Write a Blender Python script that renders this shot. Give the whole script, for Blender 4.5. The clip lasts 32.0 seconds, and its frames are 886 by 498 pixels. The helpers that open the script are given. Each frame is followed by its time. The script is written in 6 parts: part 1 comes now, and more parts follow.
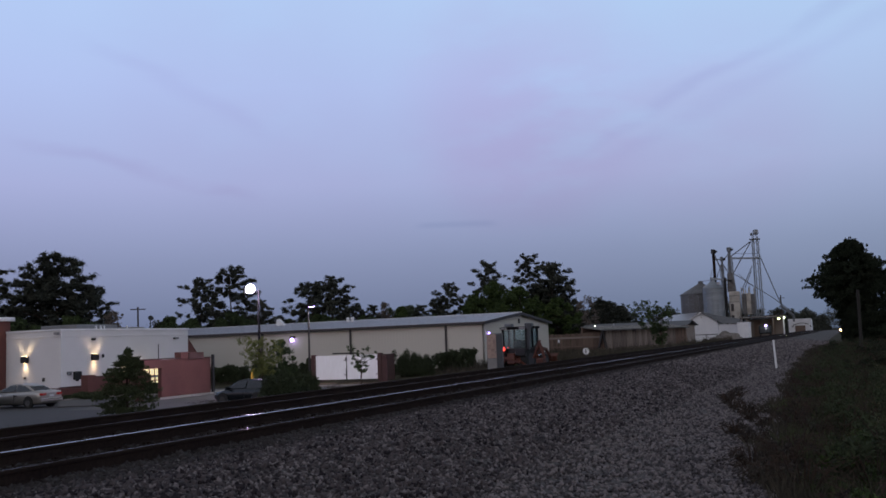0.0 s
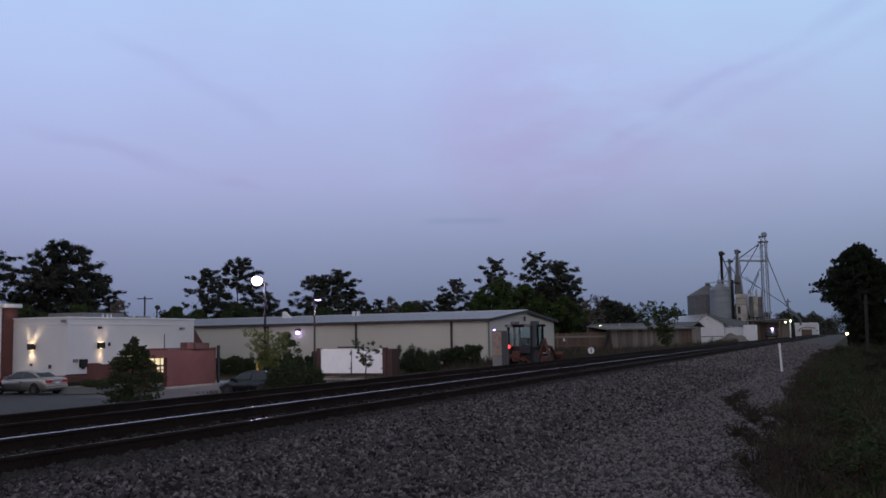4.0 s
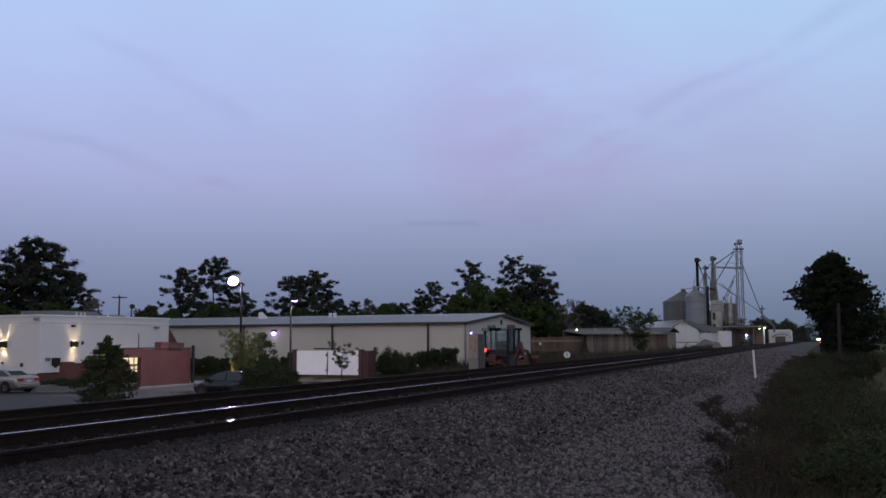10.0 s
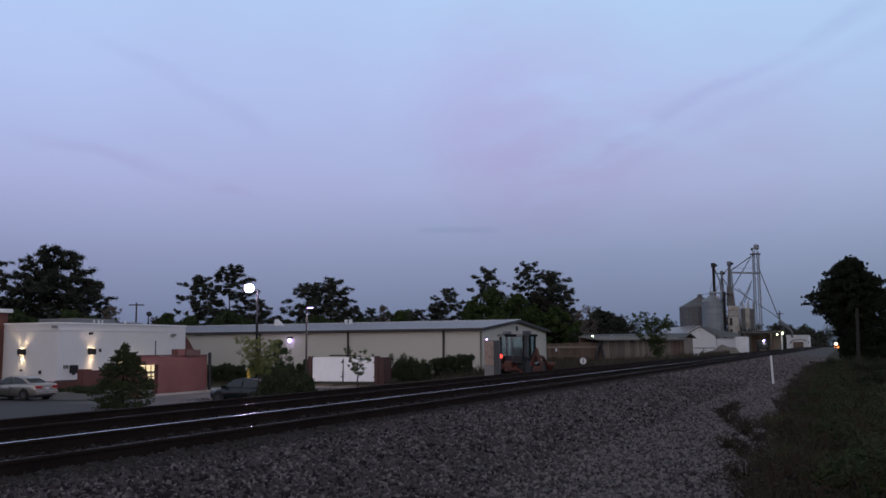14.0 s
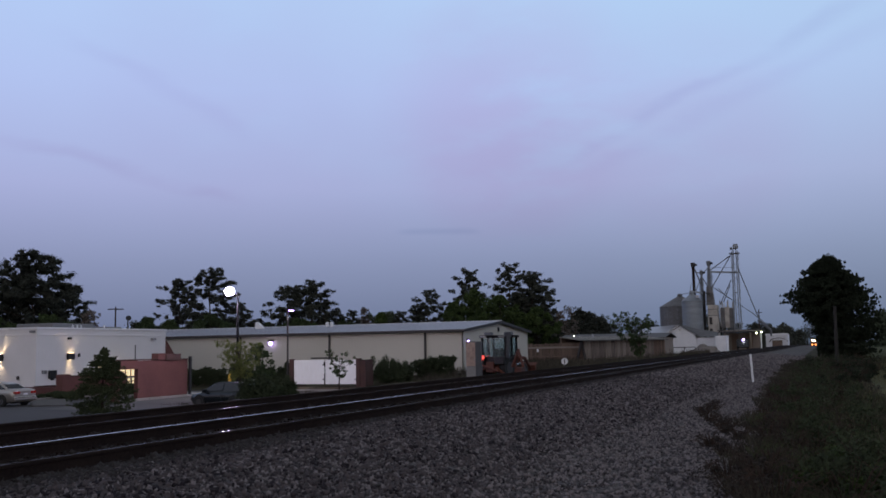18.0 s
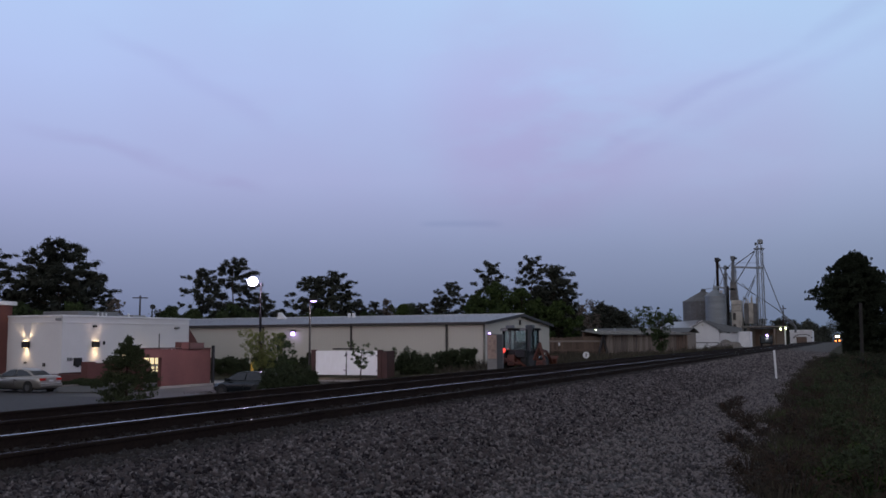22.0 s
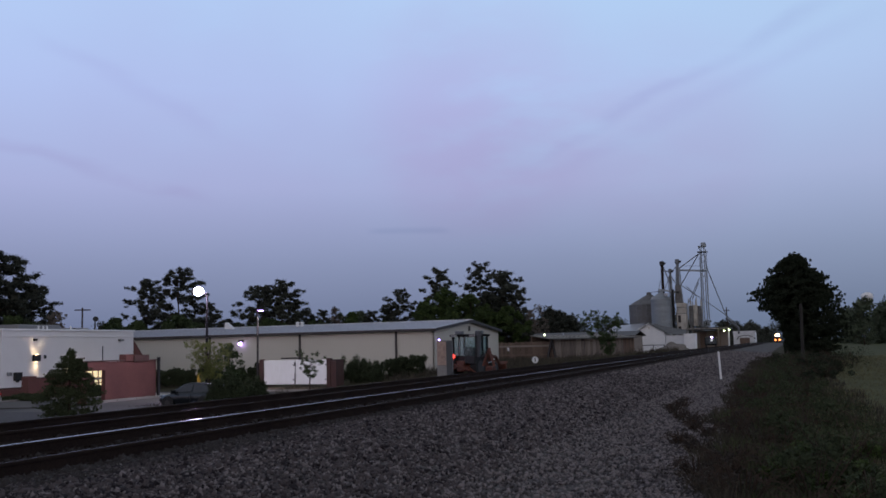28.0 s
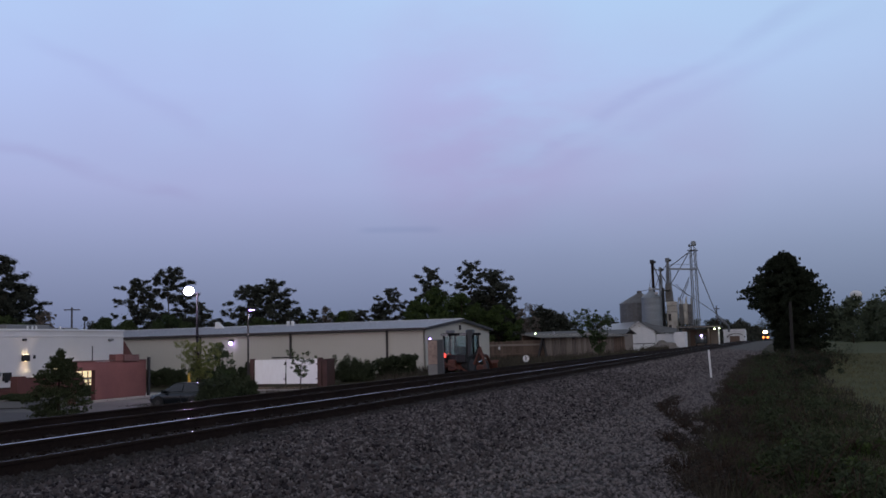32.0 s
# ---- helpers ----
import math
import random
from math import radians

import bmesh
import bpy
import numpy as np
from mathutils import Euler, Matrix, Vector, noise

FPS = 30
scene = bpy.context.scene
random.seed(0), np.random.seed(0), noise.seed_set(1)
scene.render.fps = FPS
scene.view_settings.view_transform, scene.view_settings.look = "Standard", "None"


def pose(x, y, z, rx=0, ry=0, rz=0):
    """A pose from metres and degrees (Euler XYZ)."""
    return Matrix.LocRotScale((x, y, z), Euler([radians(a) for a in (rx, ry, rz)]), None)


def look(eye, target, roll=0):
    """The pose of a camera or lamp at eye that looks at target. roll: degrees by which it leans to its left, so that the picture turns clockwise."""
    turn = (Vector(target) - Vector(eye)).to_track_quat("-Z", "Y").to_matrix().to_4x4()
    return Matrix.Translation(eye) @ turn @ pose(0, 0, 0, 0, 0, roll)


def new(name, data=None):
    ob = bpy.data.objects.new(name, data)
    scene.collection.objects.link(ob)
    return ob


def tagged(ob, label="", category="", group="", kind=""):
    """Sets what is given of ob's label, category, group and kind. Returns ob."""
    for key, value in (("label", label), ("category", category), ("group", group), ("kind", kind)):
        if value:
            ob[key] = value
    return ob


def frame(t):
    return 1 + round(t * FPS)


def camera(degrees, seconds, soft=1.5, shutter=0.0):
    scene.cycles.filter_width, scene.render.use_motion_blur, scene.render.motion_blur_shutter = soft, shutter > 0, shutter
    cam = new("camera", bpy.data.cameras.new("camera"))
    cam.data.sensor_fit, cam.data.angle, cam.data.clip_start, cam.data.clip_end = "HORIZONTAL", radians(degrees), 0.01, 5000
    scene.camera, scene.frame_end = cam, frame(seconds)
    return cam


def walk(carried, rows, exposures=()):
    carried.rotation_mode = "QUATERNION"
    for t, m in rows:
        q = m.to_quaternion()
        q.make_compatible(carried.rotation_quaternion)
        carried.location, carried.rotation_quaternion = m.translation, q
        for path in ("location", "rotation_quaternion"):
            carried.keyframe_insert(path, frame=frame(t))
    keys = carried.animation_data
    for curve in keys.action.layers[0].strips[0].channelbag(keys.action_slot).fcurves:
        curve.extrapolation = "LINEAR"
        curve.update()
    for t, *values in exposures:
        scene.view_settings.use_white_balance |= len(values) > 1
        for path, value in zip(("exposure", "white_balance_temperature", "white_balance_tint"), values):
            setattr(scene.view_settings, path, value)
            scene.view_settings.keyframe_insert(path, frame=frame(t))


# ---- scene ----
# Camera: hand-held beside a railway, turning only.
cam = camera(51.0, 32.0, soft=1.65)


def aim(yaw, pitch, roll):
    return pose(0, 0, 1.6, 0, 0, yaw) @ pose(0, 0, 0, 90 + pitch) @ pose(0, 0, 0, 0, 0, roll)


AIMS = [
        (0, 23.44, 5.66, -2.25), (0.5, 23.46, 5.75, -1.70), (1, 23.77, 5.67, -1.41), (1.5, 23.87, 5.51, -1.46), (2, 23.92, 5.41, -1.28), (2.5, 24.00, 5.45, -1.31),
        (3, 23.97, 5.47, -0.82), (3.5, 23.92, 5.41, -1.06), (5.5, 23.77, 5.59, -0.53), (6, 23.77, 5.70, -0.77), (6.5, 23.60, 5.80, -0.57), (7, 23.29, 5.91, -0.53),
        (7.5, 23.05, 5.90, -0.54), (8, 22.91, 5.80, -0.60), (8.5, 22.88, 5.79, -0.69), (9, 22.76, 5.79, -0.50), (9.5, 22.54, 5.71, -0.65), (10, 22.52, 5.58, -0.30),
        (10.5, 22.66, 5.52, -0.32), (11, 22.73, 5.55, -0.17), (11.5, 22.97, 5.57, -0.41), (12, 23.14, 5.62, -0.32), (12.5, 23.26, 5.69, -0.26), (13, 23.26, 5.84, -0.23),
        (13.5, 23.28, 5.94, -0.37), (15.5, 23.93, 5.99, -0.51), (16, 23.21, 5.92, -0.54), (16.5, 22.53, 5.91, -0.59), (17, 22.09, 5.92, -0.60), (17.5, 22.03, 5.97, -0.88),
        (18, 22.28, 6.06, -0.99), (18.5, 23.01, 6.16, -0.92), (19, 24.54, 5.95, -0.82), (19.5, 25.03, 6.13, -0.07), (20, 25.13, 6.19, 0.16), (20.5, 24.85, 6.12, 0.24),
        (21, 24.80, 5.87, -0.42), (21.5, 24.18, 5.76, -0.19), (22, 23.67, 5.60, -0.28), (22.5, 23.53, 5.72, -0.53), (23, 23.27, 5.79, -0.81), (23.5, 22.98, 5.67, -0.88),
        (24, 22.58, 5.67, -1.03), (24.5, 22.24, 5.78, -1.17), (25, 22.03, 5.87, -1.34), (25.5, 21.65, 5.91, -1.37), (26, 21.35, 5.92, -1.60), (26.5, 21.01, 5.85, -1.53),
        (28.5, 20.39, 6.03, -1.28), (29, 20.37, 6.05, -1.21), (29.5, 20.42, 5.87, -1.24), (30, 20.41, 5.80, -1.17), (30.5, 20.33, 5.86, -1.21), (31, 20.16, 5.88, -1.41),
        (31.5, 19.97, 5.93, -1.28), (32, 19.89, 5.90, -1.48),
        ]
walk(cam, [(t, aim(*a)) for t, *a in AIMS])

# ---- world: dusk sky after sunset ----
world = bpy.data.worlds.new("dusk_sky")
scene.world = world
world.use_nodes = True


def build_sky():
    nt = world.node_tree
    nt.nodes.clear()
    N, K = nt.nodes.new, nt.links.new
    out, bg = N("ShaderNodeOutputWorld"), N("ShaderNodeBackground")
    tc, sep = N("ShaderNodeTexCoord"), N("ShaderNodeSeparateXYZ")
    K(tc.outputs["Generated"], sep.inputs[0])
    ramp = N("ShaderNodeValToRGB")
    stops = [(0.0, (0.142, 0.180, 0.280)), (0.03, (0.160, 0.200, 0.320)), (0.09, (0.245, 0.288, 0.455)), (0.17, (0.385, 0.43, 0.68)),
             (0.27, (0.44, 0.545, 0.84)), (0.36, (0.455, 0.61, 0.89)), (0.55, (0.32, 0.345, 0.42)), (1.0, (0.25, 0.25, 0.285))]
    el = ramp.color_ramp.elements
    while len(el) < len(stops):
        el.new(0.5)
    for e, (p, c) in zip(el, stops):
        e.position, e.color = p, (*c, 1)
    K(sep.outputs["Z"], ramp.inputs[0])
    # violet towards the west end, cyan towards the other
    az = N("ShaderNodeMapRange")
    az.inputs["From Min"].default_value, az.inputs["From Max"].default_value = -0.75, 0.05
    K(sep.outputs["X"], az.inputs[0])
    tint = N("ShaderNodeMix")
    tint.data_type = "RGBA"
    tint.inputs["A"].default_value, tint.inputs["B"].default_value = (1.0, 0.99, 1.03, 1), (0.97, 1.03, 1.0, 1)
    K(az.outputs[0], tint.inputs["Factor"])
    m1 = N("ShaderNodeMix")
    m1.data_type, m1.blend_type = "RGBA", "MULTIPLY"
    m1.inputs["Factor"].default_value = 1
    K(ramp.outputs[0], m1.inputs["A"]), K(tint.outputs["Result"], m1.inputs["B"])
    # the afterglow of the sunset, low in the sky behind the camera
    def dot(v):
        n = N("ShaderNodeVectorMath")
        n.operation = "DOT_PRODUCT"
        K(tc.outputs["Generated"], n.inputs[0])
        n.inputs[1].default_value = v
        return n.outputs["Value"]

    def ranged(value, a, b, lo=0.0, hi=1.0, soft=True):
        n = N("ShaderNodeMapRange")
        n.interpolation_type = "SMOOTHSTEP" if soft else "LINEAR"
        for key, x in (("From Min", a), ("From Max", b), ("To Min", lo), ("To Max", hi)):
            n.inputs[key].default_value = x
        K(value, n.inputs[0])
        return n.outputs[0]

    def op(kind, a, b):
        n = N("ShaderNodeMath")
        n.operation = kind
        for i, x in enumerate((a, b)):
            if isinstance(x, float):
                n.inputs[i].default_value = x
            else:
                K(x, n.inputs[i])
        return n.outputs[0]

    def blend(fac, under, colour, kind="MULTIPLY"):
        n = N("ShaderNodeMix")
        n.data_type, n.blend_type = "RGBA", kind
        K(fac, n.inputs["Factor"]), K(under, n.inputs["A"])
        n.inputs["B"].default_value = (*colour, 1)
        return n.outputs["Result"]

    glow = op("MULTIPLY", ranged(dot((0.35, -0.93, 0.0)), -0.1, 0.95), ranged(sep.outputs["Z"], 0.75, 0.0))
    sky_now = blend(glow, m1.outputs["Result"], (0.98, 0.86, 0.86), "MIX")
    # broken thin cloud: soft noise for ragged edges
    mp = N("ShaderNodeMapping")
    mp.inputs["Rotation"].default_value, mp.inputs["Scale"].default_value = (0.0, radians(-28), radians(24)), (5.0, 6.0, 14.0)
    K(tc.outputs["Generated"], mp.inputs[0])
    n1 = N("ShaderNodeTexNoise")
    n1.inputs["Scale"].default_value, n1.inputs["Detail"].default_value, n1.inputs["Roughness"].default_value = 1.6, 5, 0.5
    K(mp.outputs[0], n1.inputs["Vector"])
    ragged = ranged(n1.outputs["Fac"], 0.22, 0.6)
    wob = op("MULTIPLY", op("SUBTRACT", n1.outputs["Fac"], 0.5), 0.06)
    PINK, GREY = (1.0, 0.88, 0.925), (0.83, 0.86, 0.90)
    # streaks: the plane they lie in, their middle, half length, half width, strength, colour
    for normal, middle, half, width, strength, colour in (
        ((0.371, 0.2814, -0.885), (-0.1015, 0.9596, 0.2626), 0.20, 0.012, 0.5, (0.87, 0.83, 0.90)),
        ((0.3597, 0.2558, -0.8973), (-0.0651, 0.9662, 0.2494), 0.19, 0.016, 0.32, (0.90, 0.85, 0.92)),
        ((-0.2904, -0.0169, -0.9567), (-0.6559, 0.7316, 0.1862), 0.14, 0.012, 0.6, (0.92, 0.86, 0.90)),
        ((-0.0525, 0.1119, -0.9923), (-0.3801, 0.9167, 0.1234), 0.05, 0.006, 0.6, GREY),
        ((-0.0525, 0.1119, -0.9923), (-0.05, 0.985, 0.11), 0.06, 0.006, 0.3, GREY),
        ((-0.4866, -0.0855, -0.8695), (-0.6109, 0.7447, 0.2687), 0.13, 0.016, 0.4, (0.92, 0.88, 0.93)),
    ):
        w = 0.10 if half > 0.1 else 0.02
        off = op("ABSOLUTE", op("ADD", dot(normal), op("MULTIPLY", wob, w * 6.0)), 0.0)
        f = op("MULTIPLY", ranged(off, width, 0.0), ranged(dot(middle), math.cos(half), math.cos(half * 0.55)))
        sky_now = blend(op("MULTIPLY", op("MULTIPLY", f, ragged), strength), sky_now, colour)
    for middle, r, strength in (((-0.2945, 0.9212, 0.2541), 0.16, 0.8), ((-0.30, 0.93, 0.20), 0.13, 0.4), ((-0.12, 0.97, 0.21), 0.14, 0.55), ((-0.5, 0.8, 0.3), 0.25, 0.25)):
        f = op("MULTIPLY", ranged(dot(Vector(middle).normalized()), math.cos(r), 1.0), op("MULTIPLY", ragged, strength))
        sky_now = blend(f, sky_now, PINK)
    veil = N("ShaderNodeTexNoise")
    veil.inputs["Scale"].default_value, veil.inputs["Detail"].default_value = 3.2, 4
    K(tc.outputs["Generated"], veil.inputs["Vector"])
    sky_now = blend(ranged(veil.outputs["Fac"], 0.42, 0.72, 0.0, 0.5), sky_now, (0.95, 0.93, 0.95))
    # the clear part of the dusk sky
    sky = N("ShaderNodeTexSky")
    sky.sky_type, sky.sun_disc, sky.sun_elevation, sky.sun_rotation = "NISHITA", False, radians(1.0), radians(-120)
    m4 = N("ShaderNodeMix")
    m4.data_type, m4.blend_type = "RGBA", "ADD"
    m4.inputs["Factor"].default_value = 0.01
    K(sky_now, m4.inputs["A"]), K(sky.outputs[0], m4.inputs["B"])
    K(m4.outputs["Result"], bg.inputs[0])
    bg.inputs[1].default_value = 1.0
    K(bg.outputs[0], out.inputs[0])


build_sky()


def lamp(name, kind, place, watts, colour, size=0.15, target=None, angle=None):
    d = bpy.data.lights.new(name, kind)
    d.energy, d.color = watts, colour
    d.shadow_soft_size = size
    if angle:
        d.spot_size, d.spot_blend = radians(angle), 0.5
    ob = new(name, d)
    ob.matrix_world = look(place, target) if target else Matrix.Translation(place)
    return ob


MERCURY, WARM = (0.93, 0.90, 1.0), (1.0, 0.72, 0.42)
lamp("parking_light_source", "SPOT", (-34.7, 48.8, 5.0), 1150, MERCURY, 0.3, (-48, 62, 1), 150)
lamp("pole_light_source", "SPOT", (-38.4, 63.0, 4.6), 420, MERCURY, 0.2, (-38.3, 62.5, 0), 150)
lamp("wall_light_source", "POINT", (-48.09, 73.9, 2.20), 7, (0.8, 0.75, 1.0), 0.12)
# each wall sconce throws two tilted beams up the wall and one wider cone down it
for sx, sy, ax, ay in ((-54.3, 55.92, 1, 0), (-57.85, 52.6, 0, -1), (-62.1, 51.7, 0, -1)):
    for side in (-1, 1):
        lamp("sconce_source", "SPOT", (sx + ax * 0.15 + side * 0.12 * (ay != 0), sy + ay * 0.15 + side * 0.12 * (ax != 0), 1.70), 72, WARM, 0.03,
             (sx + ax * 0.05 + side * 1.5 * (ay != 0), sy + ay * 0.05 + side * 1.5 * (ax != 0), 4.0), 48)
    lamp("sconce_source", "SPOT", (sx + ax * 0.2, sy + ay * 0.2, 1.15), 64, WARM, 0.05, (sx + ax * 0.05, sy + ay * 0.05, -1.2), 96)
lamp("drive_window_source", "POINT", (-53.4, 61.0, 0.3), 14, (1.0, 0.82, 0.5), 0.2)
lamp("canopy_light_source", "POINT", (-11.6, 181.2, 3.2), 3, (0.9, 1.0, 0.6), 0.2)
lamp("yard_light_source", "POINT", (-14.3, 180.0, 1.6), 30, MERCURY, 0.2)

# ---- materials ----
MATS = {}


def mat(name, base, dark=None, rough=0.8, metal=0.0, scale=3.0, fine=40.0, bump=0.0, emit=0.0, vary=0.0, glass=0.0, stretch=(1, 1, 1), shine=0.5):
    """A surface with two scales of variation between base and dark."""
    if name in MATS:
        return MATS[name]
    m = bpy.data.materials.new(name)
    MATS[name] = m
    m.use_nodes = True
    nt = m.node_tree
    N, K = nt.nodes.new, nt.links.new
    b = nt.nodes["Principled BSDF"]
    b.inputs["Specular IOR Level"].default_value = shine
    b.inputs["Roughness"].default_value, b.inputs["Metallic"].default_value = rough, metal
    dark = dark or tuple(c * 0.65 for c in base)
    tc, mp = N("ShaderNodeTexCoord"), N("ShaderNodeMapping")
    mp.inputs["Scale"].default_value = stretch
    K(tc.outputs["Object"], mp.inputs[0])
    a, c = N("ShaderNodeTexNoise"), N("ShaderNodeTexNoise")
    a.inputs["Scale"].default_value, a.inputs["Detail"].default_value = scale * 0.3, 5
    c.inputs["Scale"].default_value, c.inputs["Detail"].default_value = fine, 3
    K(mp.outputs[0], a.inputs["Vector"]), K(mp.outputs[0], c.inputs["Vector"])
    mix = N("ShaderNodeMath")
    mix.operation = "MULTIPLY_ADD"
    mix.inputs[1].default_value = 0.5
    half = N("ShaderNodeMath")
    half.operation = "MULTIPLY"
    half.inputs[1].default_value = 0.5
    K(a.outputs["Fac"], half.inputs[0]), K(c.outputs["Fac"], mix.inputs[0]), K(half.outputs[0], mix.inputs[2])
    fac = mix.outputs[0]
    if vary:
        isl, add = N("ShaderNodeNewGeometry"), N("ShaderNodeMath")
        obi, add2 = N("ShaderNodeObjectInfo"), N("ShaderNodeMath")
        add.operation = add2.operation = "MULTIPLY_ADD"
        add.inputs[1].default_value = vary
        add2.inputs[1].default_value = vary * 0.5
        K(isl.outputs["Random Per Island"], add.inputs[0]), K(fac, add.inputs[2])
        K(obi.outputs["Random"], add2.inputs[0]), K(add.outputs[0], add2.inputs[2])
        sub = N("ShaderNodeMath")
        sub.operation = "SUBTRACT"
        sub.inputs[1].default_value = vary * 0.75
        K(add2.outputs[0], sub.inputs[0])
        fac = sub.outputs[0]
    r = N("ShaderNodeValToRGB")
    r.color_ramp.elements[0].position, r.color_ramp.elements[0].color = 0.33, (*dark, 1)
    r.color_ramp.elements[1].position, r.color_ramp.elements[1].color = 0.66, (*base, 1)
    K(fac, r.inputs[0]), K(r.outputs[0], b.inputs["Base Color"])
    if bump:
        bn = N("ShaderNodeBump")
        bn.inputs["Strength"].default_value, bn.inputs["Distance"].default_value = bump, 0.02
        K(c.outputs["Fac"], bn.inputs["Height"]), K(bn.outputs[0], b.inputs["Normal"])
    if emit:
        b.inputs["Emission Color"].default_value, b.inputs["Emission Strength"].default_value = (*base, 1), emit
    if glass:
        b.inputs["Transmission Weight"].default_value = glass
    return m


M_GROUND = mat("weedy_ground", (0.058, 0.054, 0.032), (0.03, 0.027, 0.02), 0.95, scale=0.6, fine=9, bump=0.6, shine=0.05)
M_FIELD = mat("mown_grass", (0.094, 0.104, 0.053), (0.058, 0.06, 0.035), 0.95, scale=0.4, fine=14, bump=0.5, shine=0.05)
M_BALLAST = mat("ballast_bed", (0.10, 0.09, 0.087), (0.055, 0.05, 0.049), 0.95, scale=2, fine=26, bump=1.0, shine=0.25)
M_STONE = mat("crushed_stone", (0.182, 0.157, 0.158), (0.056, 0.049, 0.052), 0.95, scale=5, fine=30, vary=0.95, shine=0.3)
M_ASPHALT = mat("asphalt", (0.036, 0.034, 0.036), (0.021, 0.02, 0.022), 0.85, scale=0.8, fine=30, bump=0.3)
M_CONCRETE = mat("concrete", (0.24, 0.225, 0.205), (0.15, 0.14, 0.13), 0.85, scale=2, fine=20, bump=0.2)
M_SOIL = mat("reddish_dirt", (0.17, 0.115, 0.085), (0.085, 0.066, 0.045), 0.95, scale=3, fine=9, bump=0.5, shine=0.1)
M_LANE = mat("worn_concrete_lane", (0.075, 0.07, 0.064), (0.044, 0.041, 0.038), 0.9, scale=1.2, fine=12, bump=0.2)
M_OILY = mat("oily_ballast", (0.035, 0.029, 0.028), (0.017, 0.014, 0.014), 0.9, scale=2, fine=22, bump=1.0, vary=0.5, shine=0.35)
M_BROWNSTONE = mat("brown_stone", (0.08, 0.066, 0.068), (0.02, 0.016, 0.019), 0.95, scale=5, fine=30, vary=0.9, shine=0.2)
M_TIE = mat("creosoted_wood", (0.026, 0.021, 0.019), (0.013, 0.011, 0.01), 0.95, scale=4, fine=30, bump=0.5, vary=0.3, stretch=(1, 6, 1), shine=0.3)
M_RUST = mat("rusty_steel", (0.028, 0.019, 0.016), (0.013, 0.009, 0.009), 0.95, 0.0, scale=4, fine=30, shine=0.08)
M_STEEL = mat("polished_rail", (0.82, 0.78, 0.74), (0.7, 0.66, 0.62), 0.16, 1.0, scale=4, fine=60)
M_STEEL_DULL = mat("worn_rail", (0.048, 0.038, 0.03), (0.024, 0.019, 0.016), 0.13, 0.9, scale=4, fine=60, shine=0.3)
M_WHITEWALL = mat("white_stucco", (0.68, 0.66, 0.665), (0.57, 0.55, 0.555), 0.85, scale=1, fine=24, bump=0.15)
M_CREAM = mat("cream_metal_siding", (0.50, 0.475, 0.415), (0.45, 0.425, 0.37), 0.6, scale=0.6, fine=16)
M_BROWNTRIM = mat("dark_brown_trim", (0.034, 0.027, 0.028), None, 0.6, scale=3, fine=20)
M_GALV = mat("galvanised_roof", (0.41, 0.41, 0.45), (0.32, 0.32, 0.355), 0.45, 0.5, scale=1, fine=12, stretch=(1, 6, 1))
M_BRICK = mat("red_brick", (0.125, 0.046, 0.04), (0.075, 0.028, 0.026), 0.9, scale=2, fine=14, bump=0.3)
M_BRICKDARK = mat("brown_brick", (0.085, 0.04, 0.036), (0.05, 0.026, 0.025), 0.9, scale=3, fine=30, bump=0.3)
M_WHITEPAINT = mat("white_paint", (0.78, 0.78, 0.80), (0.62, 0.62, 0.65), 0.6, scale=3, fine=20)
M_BLACK = mat("black_metal", (0.02, 0.02, 0.022), (0.012, 0.012, 0.013), 0.5, 0.4, scale=3, fine=20)
M_MATTE = mat("matte_black", (0.009, 0.009, 0.01), (0.006, 0.006, 0.007), 0.85, scale=3, fine=20, shine=0.15)
M_DARKBLUE = mat("dark_blue_grey_paint", (0.06, 0.066, 0.078), (0.04, 0.043, 0.05), 0.6, scale=4, fine=16)
M_YELLOW = mat("yellow_paint", (0.6, 0.36, 0.03), (0.45, 0.26, 0.03), 0.6, scale=4, fine=20)
M_ORANGE = mat("orange_paint", (0.12, 0.03, 0.014), (0.04, 0.015, 0.011), 0.65, scale=4, fine=16)
M_GREYMET = mat("grey_steel", (0.28, 0.28, 0.29), (0.17, 0.165, 0.165), 0.5, 0.5, scale=3, fine=16)
M_BROWNWOOD = mat("weathered_boards", (0.18, 0.13, 0.105), (0.085, 0.062, 0.052), 0.9, scale=3, fine=18, bump=0.4, vary=0.5, stretch=(4, 4, 1), shine=0.1)
# Mill and lattice steel: pale blue-grey tint puts distance haze into the colour.
M_MILL = mat("dull_mill_steel", (0.165, 0.18, 0.2), (0.085, 0.09, 0.1), 0.6, 0.3, scale=2, fine=12)
M_LATTICE = mat("hazed_lattice_steel", (0.30, 0.33, 0.37), (0.19, 0.205, 0.225), 0.6, 0.2, scale=2, fine=12)
M_MILLPAINT = mat("stained_cream_paint", (0.58, 0.55, 0.50), (0.26, 0.235, 0.21), 0.8, scale=1.0, fine=0.9)
M_DULLROOF = mat("dull_felt_roof", (0.16, 0.16, 0.165), (0.10, 0.10, 0.104), 0.95, scale=2, fine=12, shine=0.1)
M_GREYBOARD = mat("grey_boards", (0.25, 0.21, 0.185), (0.11, 0.09, 0.08), 0.95, scale=3, fine=18, bump=0.4, vary=0.6, stretch=(4, 4, 1), shine=0.1)
M_PALEROOF = mat("pale_weathered_roof", (0.30, 0.29, 0.275), (0.17, 0.16, 0.15), 0.8, 0.1, scale=1.5, fine=9, shine=0.2)
